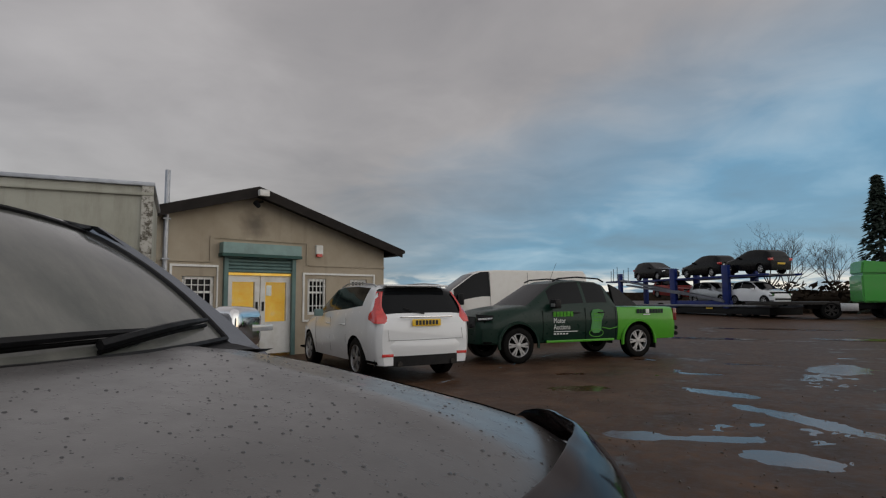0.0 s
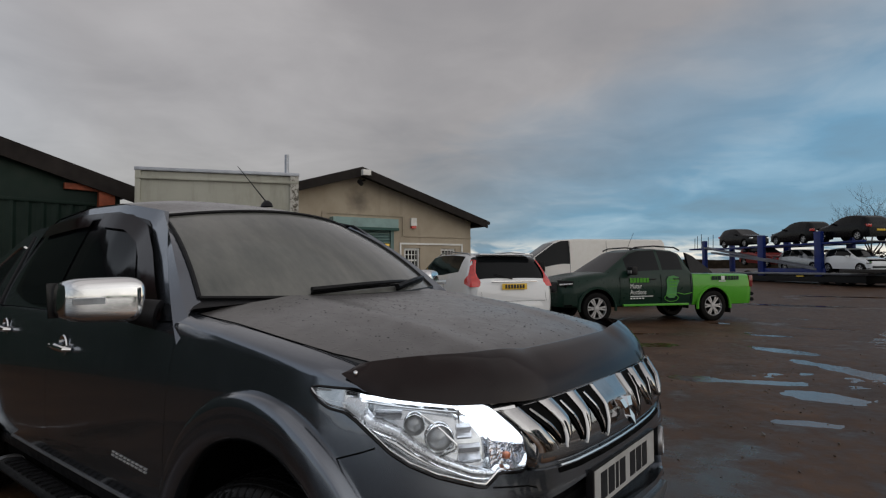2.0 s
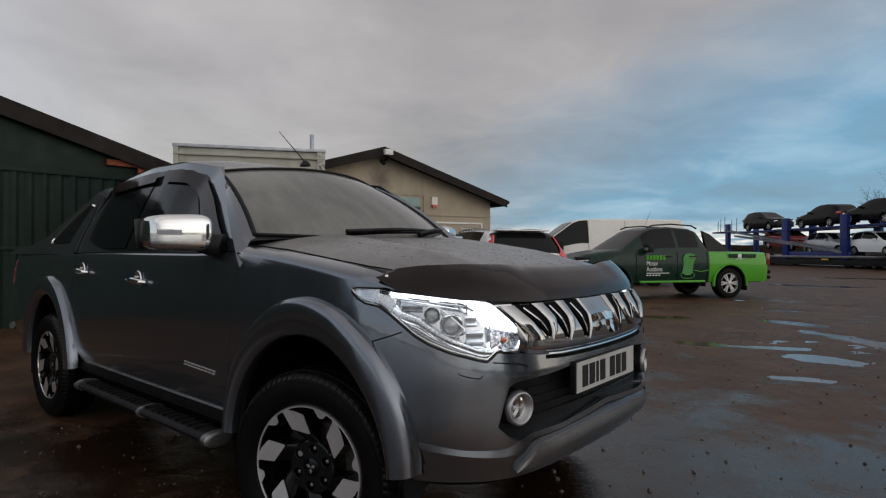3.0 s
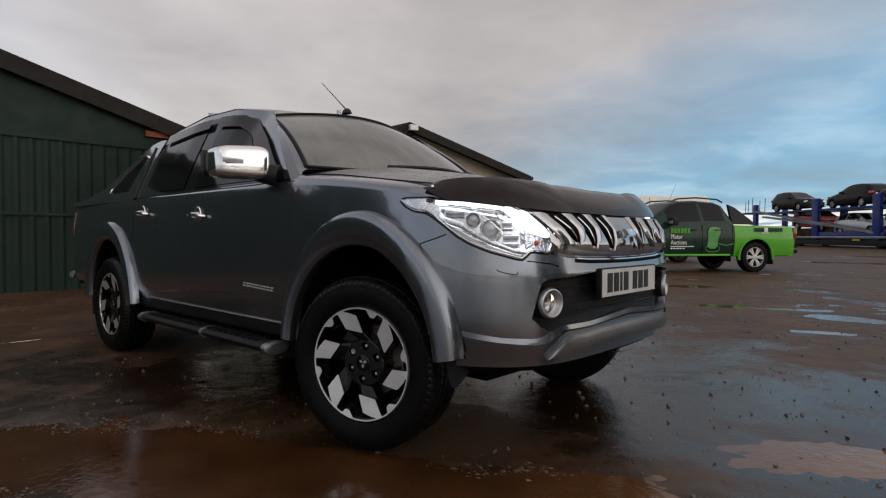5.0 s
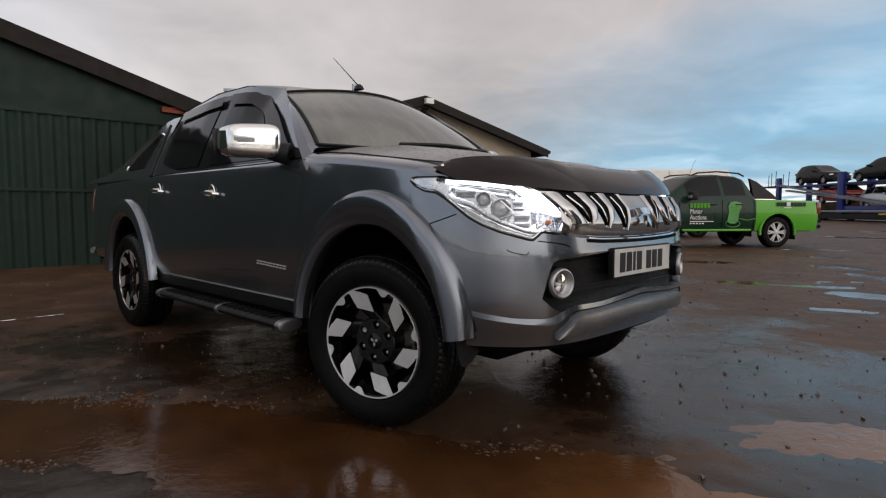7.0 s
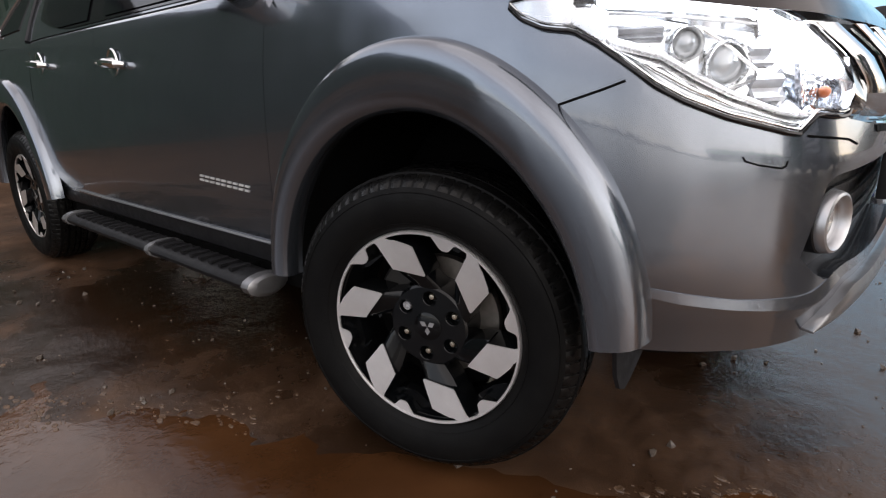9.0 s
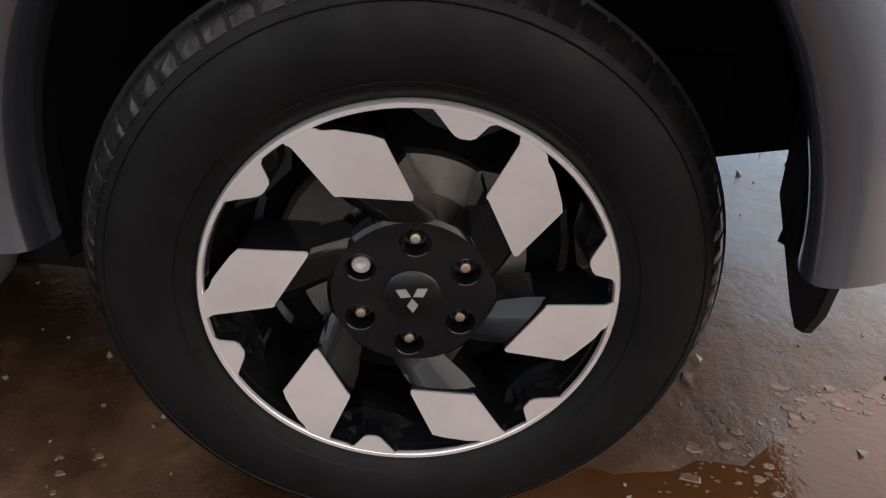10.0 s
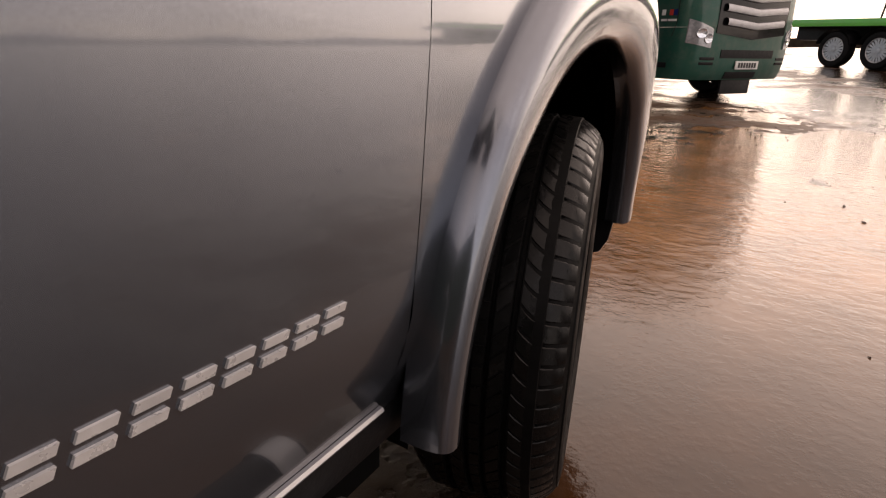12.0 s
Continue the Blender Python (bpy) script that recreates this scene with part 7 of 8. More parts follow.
small_car(HATCH, "silver_paint", T0 @ pose(5.4, -0.1, 0.78, 0, 0, 180), "silver hatchback on the transporter's lower deck")
small_car(HATCH, "plum_paint", T0 @ pose(9.6, 0.0, 1.2, 0, 3, 180), "red hatchback inside the lower deck")


# -- bright green tractor unit with a low bed --
cabt = thing("tractor_unit", on_ground(5.6, 37.3, 8), "bright green lorry tractor unit with a low bed", "lorry")
bm = B()
prism(bm, [(-1.0, 0.9), (1.15, 0.9), (1.2, 1.6), (1.0, 2.35), (-1.0, 2.35)], -1.2, 1.2, lambda a, b, w: Vector((a, w, b)))
bmesh.ops.bevel(bm, geom=list(bm.edges), offset=0.07, segments=2, affect="EDGES")
part("cab", bm, "truck_green", cabt)
bm = B()
prism(bm, [(-1.0, 2.38), (0.9, 2.38), (0.3, 2.95), (-0.9, 3.1)], -1.1, 1.1, lambda a, b, w: Vector((a, w, b)))
bmesh.ops.bevel(bm, geom=list(bm.edges), offset=0.08, segments=2, affect="EDGES")
part("roof_fairing", bm, "truck_green", cabt)
for s in (-1, 1):
    bm = B()
    prism(bm, [(0.1, 1.75), (1.05, 1.75), (0.9, 2.25), (0.1, 2.25)], 0, 0.02, lambda a, b, w: Vector((a, s * (1.19 + w), b)))
    part("side_window", bm, "glass", cabt)
    bm = B()
    box(bm, -2.0, -1.2, s * 0.95, s * 1.15, 0.45, 0.85, 0.03)
    part("fuel_tank", bm, "satin", cabt)
    plain_wheel(cabt, 0.35, s * 1.02, 0.48, tone="satin")
    plain_wheel(cabt, -2.4, s * 1.0, 0.48, tone="brake")
bm = B()
box(bm, -3.4, 0.9, -0.45, 0.45, 0.55, 0.85, 0.02)
part("chassis", bm, "black", cabt)
bm = B()
box(bm, -6.2, -2.0, -1.15, 1.15, 0.78, 0.95, 0.02)
part("low_bed", bm, "brake", cabt, "dark steel low bed")

# -- two lorry cabs side by side beyond the pickup's nose --
def lorry(at, paint, label, bars_mat, stickers):
    lor = thing("lorry", at, label, "lorry", "parked lorries")

    def rake(z):
        return ip(z, [(0.3, -0.10), (0.42, -0.03), (0.6, 0.0), (1.15, 0.02), (1.7, 0.0), (2.0, -0.05), (3.4, -0.35)])

    def nose(y, z, out=0.0):
        """The bowed front with its rounded corners."""
        q = min(1.0, max(0.0, (abs(y) - 0.90) / 0.35))
        return Vector((rake(z) - 0.05 * y * y - 0.34 * (1 - math.sqrt(1 - q * q)) + out, y, z))

    def ring(z, back):
        ys = [-1.25, -1.247, -1.235, -1.21, -1.17, -1.11, -1.03, -0.95, -0.7, -0.35, 0.0, 0.35, 0.7, 0.95, 1.03, 1.11, 1.17, 1.21, 1.235, 1.247, 1.25]
        return [Vector((back, -1.25, z))] + [nose(y, z) for y in ys] + [Vector((back, 1.25, z))]

    bm = sheet(B(), [ring(z, -2.2) for z in (1.08, 1.2, 1.5, 1.8, 2.0, 2.4, 2.8, 3.2, 3.4)])
    bm.faces.new([bm.verts.new(p) for p in ring(3.4, -2.2)])
    bm.faces.new([bm.verts.new(p) for p in ring(1.08, -2.2)])
    cab_ = part("cab", tidy(bm), paint, lor, "", 50)
    bm = sheet(B(), [ring(z, -0.86) for z in (0.34, 0.38, 0.45, 0.6, 0.8, 1.0, 1.075)])
    bm.faces.new([bm.verts.new(p) for p in ring(0.34, -0.86)])
    bumper = part("bumper", tidy(bm), paint, lor, "", 50)

    def patch(lo, hi, y0, y1, out, thick=0.03, n=10):
        rows = []
        for k in range(n + 1):
            y = y0 + (y1 - y0) * k / n
            a, b = lo(y), hi(y)
            rows.append([nose(y, a, out - thick), nose(y, a, out), nose(y, 0.5 * (a + b), out + 0.004), nose(y, b, out), nose(y, b, out - thick)])
        return sheet(B(), [[p + Vector((-thick, 0, 0)) for p in rows[0]]] + rows + [[p + Vector((-thick, 0, 0)) for p in rows[-1]]])

    part("grille_recess", patch(lambda y: 0.93 + 0.10 * abs(y), lambda y: 1.86, -0.80, 0.80, 0.012), "black_gloss", cab_)
    for i, z in enumerate((1.12, 1.31, 1.50, 1.69)):
        hw = 0.66 + 0.04 * i
        rows = [[nose(y, z + dz2 + 0.055 * abs(y) / hw, 0.014 + o) for y in np.linspace(-hw, hw, 13)] for o, dz2 in ((0.0, -0.060), (0.04, -0.052), (0.05, -0.01), (0.04, 0.04), (0.0, 0.052))]
        part("grille_bar", sheet(B(), rows), bars_mat, cab_, "bright grille bar")
    part("lower_intake", patch(lambda y: 0.66, lambda y: 0.78, -0.62, 0.62, 0.006), "black", bumper)
    part("lower_intake", patch(lambda y: 0.36, lambda y: 0.46, -0.42, 0.30, 0.006), "black", bumper)
    for sd in (-1, 1):
        u0, u1 = (-1.19, -0.86) if sd < 0 else (0.86, 1.19)
        hl = part("headlamp", patch(lambda y: 0.80 + 0.22 * max(0.0, abs(y) - 0.9), lambda y: 1.06 + 0.40 * max(0.0, abs(y) - 0.86), u0, u1, 0.012), "chamber", bumper, "large clear headlamp")
        for y, z in ((0.94, 0.93), (1.05, 1.0)):
            bm = B()
            lathe(bm, [(0.07, 0.0), (0.066, 0.012), (0.045, 0.004), (0.0, 0.0)], 16, lambda r, a, t: nose(sd * y + r * math.cos(t), z + r * math.sin(t), 0.018 + a))
            part("lamp_bowl", bm, "reflector", hl)
        for z in (0.56, 0.63):
            part("bumper_vent", patch(lambda y: z, lambda y: z + 0.04, sd * 0.74, sd * 1.0, 0.006, 0.02, 5), "black", bumper)
        plain_wheel(lor, -1.4, sd * 1.05, 0.5, tone="brake", spokes=10)
        bm = B()
        rows = [[Vector((-1.4 + 0.58 * math.cos(t), sd * y, 0.5 + 0.58 * math.sin(t))) for y in (1.255, 0.7)] for t in np.linspace(0.0, math.pi, 14)]
        part("wheel_arch", sheet(bm, rows), "black", lor)
        bm = B()
        box(bm, -2.9, -2.25, sd * 0.9, sd * 1.22, 0.4, 1.0, 0.03)
        part("air_tank", bm, "satin", lor)
        plain_wheel(lor, -4.9, sd * 1.0, 0.5, tone="satin", spokes=10)
        bm = B()
        box(bm, -0.80, -0.45, sd * 1.18, sd * 1.258, 0.50, 0.58, 0.01)
        part("cab_step", bm, "black", bumper)
        bm = B()
        tube(bm, [(-0.36, sd * 1.252, 3.2), (-0.36, sd * 1.252, 1.15), (-0.42, sd * 1.252, 0.95)], 0.006, 5)
        part("door_seam", bm, "black", cab_)
    if stickers:
        for u, mat_ in ((-0.66, "print_white"), (-0.52, "red"), (-0.44, "navy")):
            bm = B()
            bars(bm, [0.07], 0.08, 0.02, lambda a, v, w: Vector((u + a, -1.252 - w, 1.24 + v)), 0.003)
            part("door_sticker", bm, mat_, cab_)
        bm = B()
        bars(bm, [0.11, 0.16], 0.03, 0.02, lambda a, v, w: Vector((-0.66 + a, -1.252 - w, 1.16 + v)), 0.003)
        part("door_sticker", bm, "print_white", cab_)
    bm = B()
    box(bm, 0.004, 0.018, -0.27, 0.27, 0.50, 0.62, 0.003)
    pl = part("number_plate", bm, "white_plate", bumper, "white plate with dark bars")
    bm = B()
    bars(bm, [0.045] * 7, 0.075, 0.018, lambda u, v, w: Vector((0.0185 + w, -0.21 + u, 0.522 + v)), 0.003)
    part("plate_bars", bm, "ink", pl)
    bm = B()
    box(bm, -0.16, -0.12, -0.35, 0.35, 0.12, 0.36, 0.01)
    part("spray_flap", bm, "black", lor)
    bm = B()
    box(bm, -6.0, -0.9, -0.45, 0.45, 0.5, 0.85, 0.02)
    part("chassis", bm, "black", lor)


lorry(pose(9.35, -0.27, 0, 0, 0, 240), "lorry_green", "dark green lorry cab with chrome grille bars", "satin", True)
lorry(pose(6.60, 1.42, 0, 0, 0, 240), "grey_paint", "dark grey lorry cab with large clear headlamps", "satin", False)

# -- green flatbed trailer --
ft = thing("flatbed_trailer", pose(21.5, -1.42, 0.3, 0, 0, 229.6), "long black flatbed trailer with a bright green side rail", "trailer")
bm = B()
box(bm, -1.3, 11.5, -1.2, 1.2, 1.14, 1.26, 0.02)
part("bed", bm, "black", ft)
bm = B()
box(bm, -1.3, 11.5, -1.25, -1.2, 1.12, 1.32, 0.01)
part("side_rail", bm, "truck_green", ft, "bright green side rail")
bm = B()
box(bm, -1.2, -0.6, -1.262, -1.25, 1.16, 1.28)
part("side_reflector", bm, "print_orange", ft)
bm = B()
box(bm, -0.8, 11.0, -0.5, 0.5, 0.75, 1.14, 0.02)
part("chassis", bm, "black", ft)
for u in (1.1, 2.42, 3.74):
    for v in (-1.0, 1.0):
        plain_wheel(ft, u, v, 0.5, tone="satin", spokes=10)
    bm = B()
    rows = [[Vector((u + 0.56 * math.cos(t), y, 0.5 + 0.56 * math.sin(t))) for y in (-1.22, -0.7)] for t in np.linspace(0.25, math.pi - 0.25, 10)]
    part("mudguard", sheet(bm, rows), "black", ft)
for u, h in ((0.6, 0.9), (1.5, 0.35), (3.2, 1.0)):
    bm = B()
    tube(bm, [(u, 1.1, 1.4), (u + 0.1, 1.1, 1.4 + h)], 0.03, 6)
    part("stake", bm, "black", ft)

# ---- buildings ----
FD = Vector((0.3157, 0.9488, 0))
FN = Vector((0.9488, -0.3157, 0))
FO = Vector((-10.2, 9.26, 0))


def fac(u, z, out=0.0):
    p = FO + FD * u + FN * out
    return Vector((p.x, p.y, z))


office = thing("office_building", Matrix.Identity(4), "low rendered office with a dark gable roof and shutter door", "building")
SLOPE = (4.13 - 2.80) / 4.55
# front wall pieces round the openings, 0.25 m thick
def wall_box(u0, u1, z0, z1, o0=-0.25, o1=0.0):
    bm = B()
    prism(bm, [(u0, z0), (u1, z0), (u1, z1), (u0, z1)], o0, o1, fac)
    return bm


k = Mat("sooty_gable_render", (0.38, 0.33, 0.25), 0.85)
k.pos = k.n.new("ShaderNodeNewGeometry").outputs["Position"]
tone = k.ramp(k.noise(0.9, 8, 0.65), [(0.3, (0.32, 0.27, 0.20)), (0.6, (0.40, 0.345, 0.265)), (0.8, (0.44, 0.39, 0.31))])
dist = k.n.new("ShaderNodeVectorMath")
dist.operation = "DISTANCE"
k.l.new(k.pos, dist.inputs[0])
dist.inputs[1].default_value = fac(-0.05, 3.26)
rag = k.n.new("ShaderNodeMath")
rag.operation = "MULTIPLY_ADD"
k.l.new(k.noise(5, 5), rag.inputs[0])
rag.inputs[1].default_value = 0.35
k.l.new(dist.outputs["Value"], rag.inputs[2])
tone = k.mix(k.ramp(rag.outputs[0], [(0.24, 0.85), (0.62, 0.0)]), tone, (0.12, 0.10, 0.08))
streaks = k.ramp(k.noise(1.6, 6, 0.6, stretch=(3, 3, 0.25)), [(0.55, 0.0), (0.78, 0.5)])
k.base(k.mix(streaks, tone, (0.2, 0.17, 0.13)))
k.bump(k.noise(45, 5, 0.7), 0.4, 0.01)
M["gable"] = k.m
bm = B()
prism(bm, [(-3.95, 2.5), (3.86, 2.5), (3.86, 2.80), (-0.1, 3.98), (-3.95, 2.86)], -0.25, 0.0, fac)
part("front_wall", bm, "gable", office, "cream rendered front wall, soot-stained")
for a, b, z0, z1 in ((-3.95, -0.72, 2.06, 2.5), (1.0, 3.86, 2.06, 2.5), (-3.95, -1.72, -0.1, 2.06), (-1.72, -1.0, -0.1, 1.0), (-1.72, -1.0, 1.95, 2.06), (-1.0, -0.72, -0.1, 2.06), (1.0, 1.42, -0.1, 2.06), (1.42, 1.97, -0.1, 1.0), (1.42, 1.97, 1.95, 2.06), (1.97, 2.72, -0.1, 2.06), (2.72, 3.27, -0.1, 1.0), (2.72, 3.27, 1.95, 2.06), (3.27, 3.86, -0.1, 2.06)):
    part("front_wall", wall_box(a, b, z0, z1), "gable", office)
bm = B()
prism(bm, [(0, -0.1), (9, -0.1), (9, 2.84), (0, 2.84)], 3.61, 3.86, lambda a, b, w: fac(w, b, -0.25 - a))
part("side_wall", bm, "render_wall", office)
bm = B()
prism(bm, [(0, -0.1), (9, -0.1), (9, 2.84), (0, 2.84)], -3.95, -3.70, lambda a, b, w: fac(w, b, -0.25 - a))
part("side_wall", bm, "render_wall", office)
bm = B()
prism(bm, [(-3.95, -0.1), (3.95, -0.1), (3.95, 2.86), (0.1, 3.95), (-3.95, 2.86)], -9.3, -9.1, fac)
part("back_wall", bm, "render_wall", office)
# shallow raised plaster panel round the door, and the string course
for a, b, z0, z1 in ((-1.13, -1.02, 2.30, 2.86), (1.36, 1.44, 2.30, 2.86), (-1.13, 1.44, 2.86, 2.91), (1.44, 3.86, 2.28, 2.32), (-3.95, -1.13, 2.28, 2.32)):
    part("plaster_band", wall_box(a, b, z0, z1, 0.0, 0.03), "render_wall", office)
for s in (-1, 1):
    bm = B()
    u0, u1 = (-0.12, 4.2) if s > 0 else (-0.12, -4.6)
    z1 = 4.07 - SLOPE * abs(u1 - u0) * 1.02
    prism(bm, [(u0, 4.07), (u1, z1), (u1, z1 + 0.06), (u0, 4.15)], -9.6, 0.42, fac)
    part("roof_slope", bm, "roof_sheet", office, "dark sheet roof slope")
    bm = B()
    prism(bm, [(u0, 3.89), (u1, z1 - 0.18), (u1, z1 + 0.05), (u0, 4.13)], 0.42, 0.47, fac)
    part("barge_board", bm, "fascia", office)
    bm = B()
    prism(bm, [(u0, 3.98), (u1, z1 - 0.08), (u1, z1 - 0.05), (u0, 4.01)], 0.0, 0.42, fac)
    part("soffit", bm, "fascia", office)
    bm = B()
    tube(bm, [fac(u1 + 0.05 * s, z1 - 0.02, 0.45), fac(u1 + 0.05 * s, z1 - 0.04, -9.5)], 0.06, 8)
    part("gutter", bm, "black", office)
    part("eaves_board", wall_box(min(u1, 3.95 * s), max(u1, 3.95 * s), z1 - 0.14, z1 - 0.02, -9.5, 0.42), "fascia", office)
# shutter, doors
part("shutter_box", wall_box(-0.9, 1.1, 2.50, 2.76, 0.0, 0.26), "shutter_box", office, "pale green roller-shutter box")
part("shutter_lip", wall_box(-0.92, 1.12, 2.43, 2.505, 0.0, 0.27), "shutter_edge", office)
for kk in range(5):
    z = 2.06 + kk * 0.082
    bm = B()
    rows = [[fac(u, z + dz2, o) for u in (-0.72, 0.98)] for dz2, o in ((0.0, 0.02), (0.02, 0.045), (0.06, 0.045), (0.08, 0.02))]
    part("shutter_slat", sheet(bm, rows), "shutter", office)
for a in (-0.80, 0.94):
    part("shutter_guide", wall_box(a, a + 0.1, 0.0, 2.5, 0.0, 0.09), "shutter", office)
part("transom_light", wall_box(-0.68, 0.96, 2.0, 2.06, -0.02, 0.0), "room", office, "lit yellow strip over the door")
part("warm_interior", wall_box(-0.7, 1.2, 0.05, 2.1, -0.9, -0.85), "room", office, "warmly lit yellow room behind the doors")
for a, b in ((-0.68, 0.14), (0.16, 0.98)):
    bm = B()
    for u0, u1, z0, z1 in ((a, a + 0.13, 0.06, 2.0), (b - 0.13, b, 0.06, 2.0), (a + 0.13, b - 0.13, 1.84, 2.0), (a + 0.13, b - 0.13, 0.06, 0.85)):
        prism(bm, [(u0, z0), (u1, z0), (u1, z1), (u0, z1)], -0.14, -0.06, fac)
    dr = part("door", bm, "white", office, "white glazed door")
    part("door_glass", wall_box(a + 0.13, b - 0.13, 0.85, 1.84, -0.105, -0.095), "clear", dr).visible_shadow = False
    part("door_handle", wall_box((b - 0.1) if a < 0 else (a + 0.04), (b - 0.05) if a < 0 else (a + 0.09), 1.12, 1.35, -0.06, -0.03), "black", dr)
part("notice", wall_box(0.33, 0.47, 1.5, 1.76, -0.112, -0.106), "print_white", office)
# windows with bars in pale surrounds
for a, b in ((-1.72, -1.0), (1.42, 1.97), (2.72, 3.27)):
    bm = B()
    for u0, u1, z0, z1 in ((a, a + 0.06, 1.0, 1.95), (b - 0.06, b, 1.0, 1.95), (a, b, 1.88, 1.95), (a, b, 1.0, 1.07), (a, b, 1.56, 1.61)):
        prism(bm, [(u0, z0), (u1, z0), (u1, z1), (u0, z1)], -0.12, -0.05, fac)
    wdw = part("window", bm, "white", office, "white window behind white bars")
    part("pane", wall_box(a + 0.05, b - 0.05, 1.05, 1.9, -0.10, -0.09), "glass", wdw)
    for q in range(5):
        u = a + (b - a) * (q + 0.5) / 5
        part("window_bar", wall_box(u - 0.009, u + 0.009, 1.02, 1.93, -0.035, -0.015), "white", wdw)
    for z in (1.22, 1.74):
        part("window_bar", wall_box(a, b, z, z + 0.02, -0.04, -0.02), "white", wdw)
for u0, u1, z0, z1 in ((1.27, 1.32, 0.82, 2.10), (3.48, 3.53, 0.82, 2.10), (1.32, 3.48, 2.05, 2.10), (1.32, 3.48, 0.82, 0.87), (-2.0, -1.95, 0.9, 2.22), (-0.95, -0.92, 0.9, 2.22), (-1.95, -0.95, 2.17, 2.22), (-1.95, -0.95, 0.9, 0.95)):
    part("surround", wall_box(u0, u1, z0, z1, 0.0, 0.035), "white", office)
bm = wall_box(1.63, 1.82, 2.60, 2.84, 0.0, 0.08)
al = part("alarm_box", bm, "white", office, "white alarm box with a red base")
part("alarm_base", wall_box(1.65, 1.80, 2.53, 2.61, 0.0, 0.085), "red", al)
bm = B()
tube(bm, [fac(0.05, 3.82, 0.0), fac(0.05, 3.82, 0.22)], 0.03, 6)
lm = part("floodlight", bm, "black", office, "floodlight and camera under the gable")
part("lamp_head", wall_box(-0.18, 0.06, 3.90, 4.05, 0.47, 0.6), "white", lm)
bm = B()
tube(bm, [fac(-0.16, 3.76, 0.3), fac(-0.14, 3.66, 0.42)], [0.07, 0.055], 10)
part("camera_dome", bm, "black", lm)
bm = B()
tube(bm, [fac(-2.12, 0.2, 0.08), fac(-2.12, 4.32, 0.08)], 0.055, 10)
fl = part("flue", bm, "pipe", office, "galvanised flue pipe up the wall")
for z in (1.2, 2.3, 3.2):
    part("bracket", wall_box(-2.20, -2.04, z, z + 0.03, 0.0, 0.15), "pipe", fl)

# dark green shed
shed = thing("shed", Matrix.Identity(4), "dark green corrugated metal shed with a low gable", "building")
RIDGE = (-7.6, 5.67)


def shed_top(y):
    return 2.76 + (2.45 - y) * 0.283 if y > RIDGE[0] else 2.76 + (2.45 - RIDGE[0]) * 0.283 - (RIDGE[0] - y) * 0.283


bm = B()
rows = []
y = -17.6
while y < 2.4:
    for dyy, o in ((0.0, 0.0), (0.05, 0.028), (0.09, 0.028), (0.14, 0.0)):
        rows.append([(-9.0 + o, y + dyy, -0.05), (-9.0 + o, y + dyy, 2.44)])
    y += 0.2
part("corrugated_wall", sheet(bm, rows), "cladding", shed, "corrugated dark green wall sheets", 20)
bm = B()
rows = []
for y in np.linspace(-17.6, 2.42, 60):
    rows.append([(-8.985, y, 2.44), (-8.98, y, shed_top(y) - 0.05)])
part("gable_panel", sheet(bm, rows), "cladding", shed)
for z in (2.42, 1.2):
    bm = B()
    box(bm, -8.98, -8.955, -17.6, 2.42, z, z + 0.05, 0.004)
    part("wall_rail", bm, "cladding", shed)
bm = B()
box(bm, -20.0, -9.05, 2.25, 2.4, -0.05, 2.75)
part("side_wall", bm, "cladding", shed)
bm = B()
box(bm, -20.0, -19.9, -17.6, 2.3, -0.05, 2.8)
part("back_wall", bm, "cladding", shed)
for y0, y1 in ((2.62, RIDGE[0]), (-17.8, RIDGE[0])):
    bm = B()
    prism(bm, [(y0, shed_top(y0) - 0.02), (y1, shed_top(y1) - 0.02), (y1, shed_top(y1) + 0.06), (y0, shed_top(y0) + 0.06)], -20.2, -8.86, lambda a, b, w: Vector((w, a, b)))
    part("roof_slope", bm, "roof_sheet", shed)
    bm = B()
    prism(bm, [(y0, shed_top(y0) - 0.2), (y1, shed_top(y1) - 0.2), (y1, shed_top(y1) + 0.08), (y0, shed_top(y0) + 0.08)], -8.86, -8.82, lambda a, b, w: Vector((w, a, b)))
    part("barge_board", bm, "fascia", shed)
bm = B()
tube(bm, [(-8.8, 2.66, 2.70), (-20, 2.66, 2.70)], 0.07, 8)
part("gutter", bm, "black", shed)
bm = B()
box(bm, -8.96, -8.9, 1.55, 2.25, 2.66, 2.76, 0.005)
part("rusty_bracket", bm, "rust", shed, "rusty orange steel under the eaves")
bm = B()
box(bm, -8.96, -8.88, 2.05, 2.3, 2.40, 2.66, 0.005)
part("rusty_bracket", bm, "rust", shed)

# weathered box body between the sheds
bx = thing("storage_box", pose(-6.96, 1.81, 0, 0, 0, math.degrees(math.atan2(1.83, 1.27))), "weathered cream storage box streaked green and grey", "storage box")
bm = B()
box(bm, 0.0, 2.22, 0.02, 2.3, 0.02, 2.78, 0.01)
part("body", bm, "box_panel", bx)
for u in (0.0, 2.12):
    bm = B()
    box(bm, u - (0.02 if u == 0 else 0), u + (0.05 if u == 0 else 0.13), -0.012, 0.05, 0.0, 2.82, 0.006)
    part("corner_post", bm, "lichen" if u else "box_panel", bx, "lichen-spotted corner post" if u else "")
bm = B()
box(bm, -0.03, 2.26, -0.02, 2.32, 2.78, 2.83, 0.008)
part("top_rail", bm, "pipe", bx)
bm = B()
box(bm, -0.02, 2.25, -0.018, 0.0, 2.66, 2.70, 0.004)
part("side_rail", bm, "box_panel", bx)

# ---- trees and hedge ----
rng = random.Random(5)


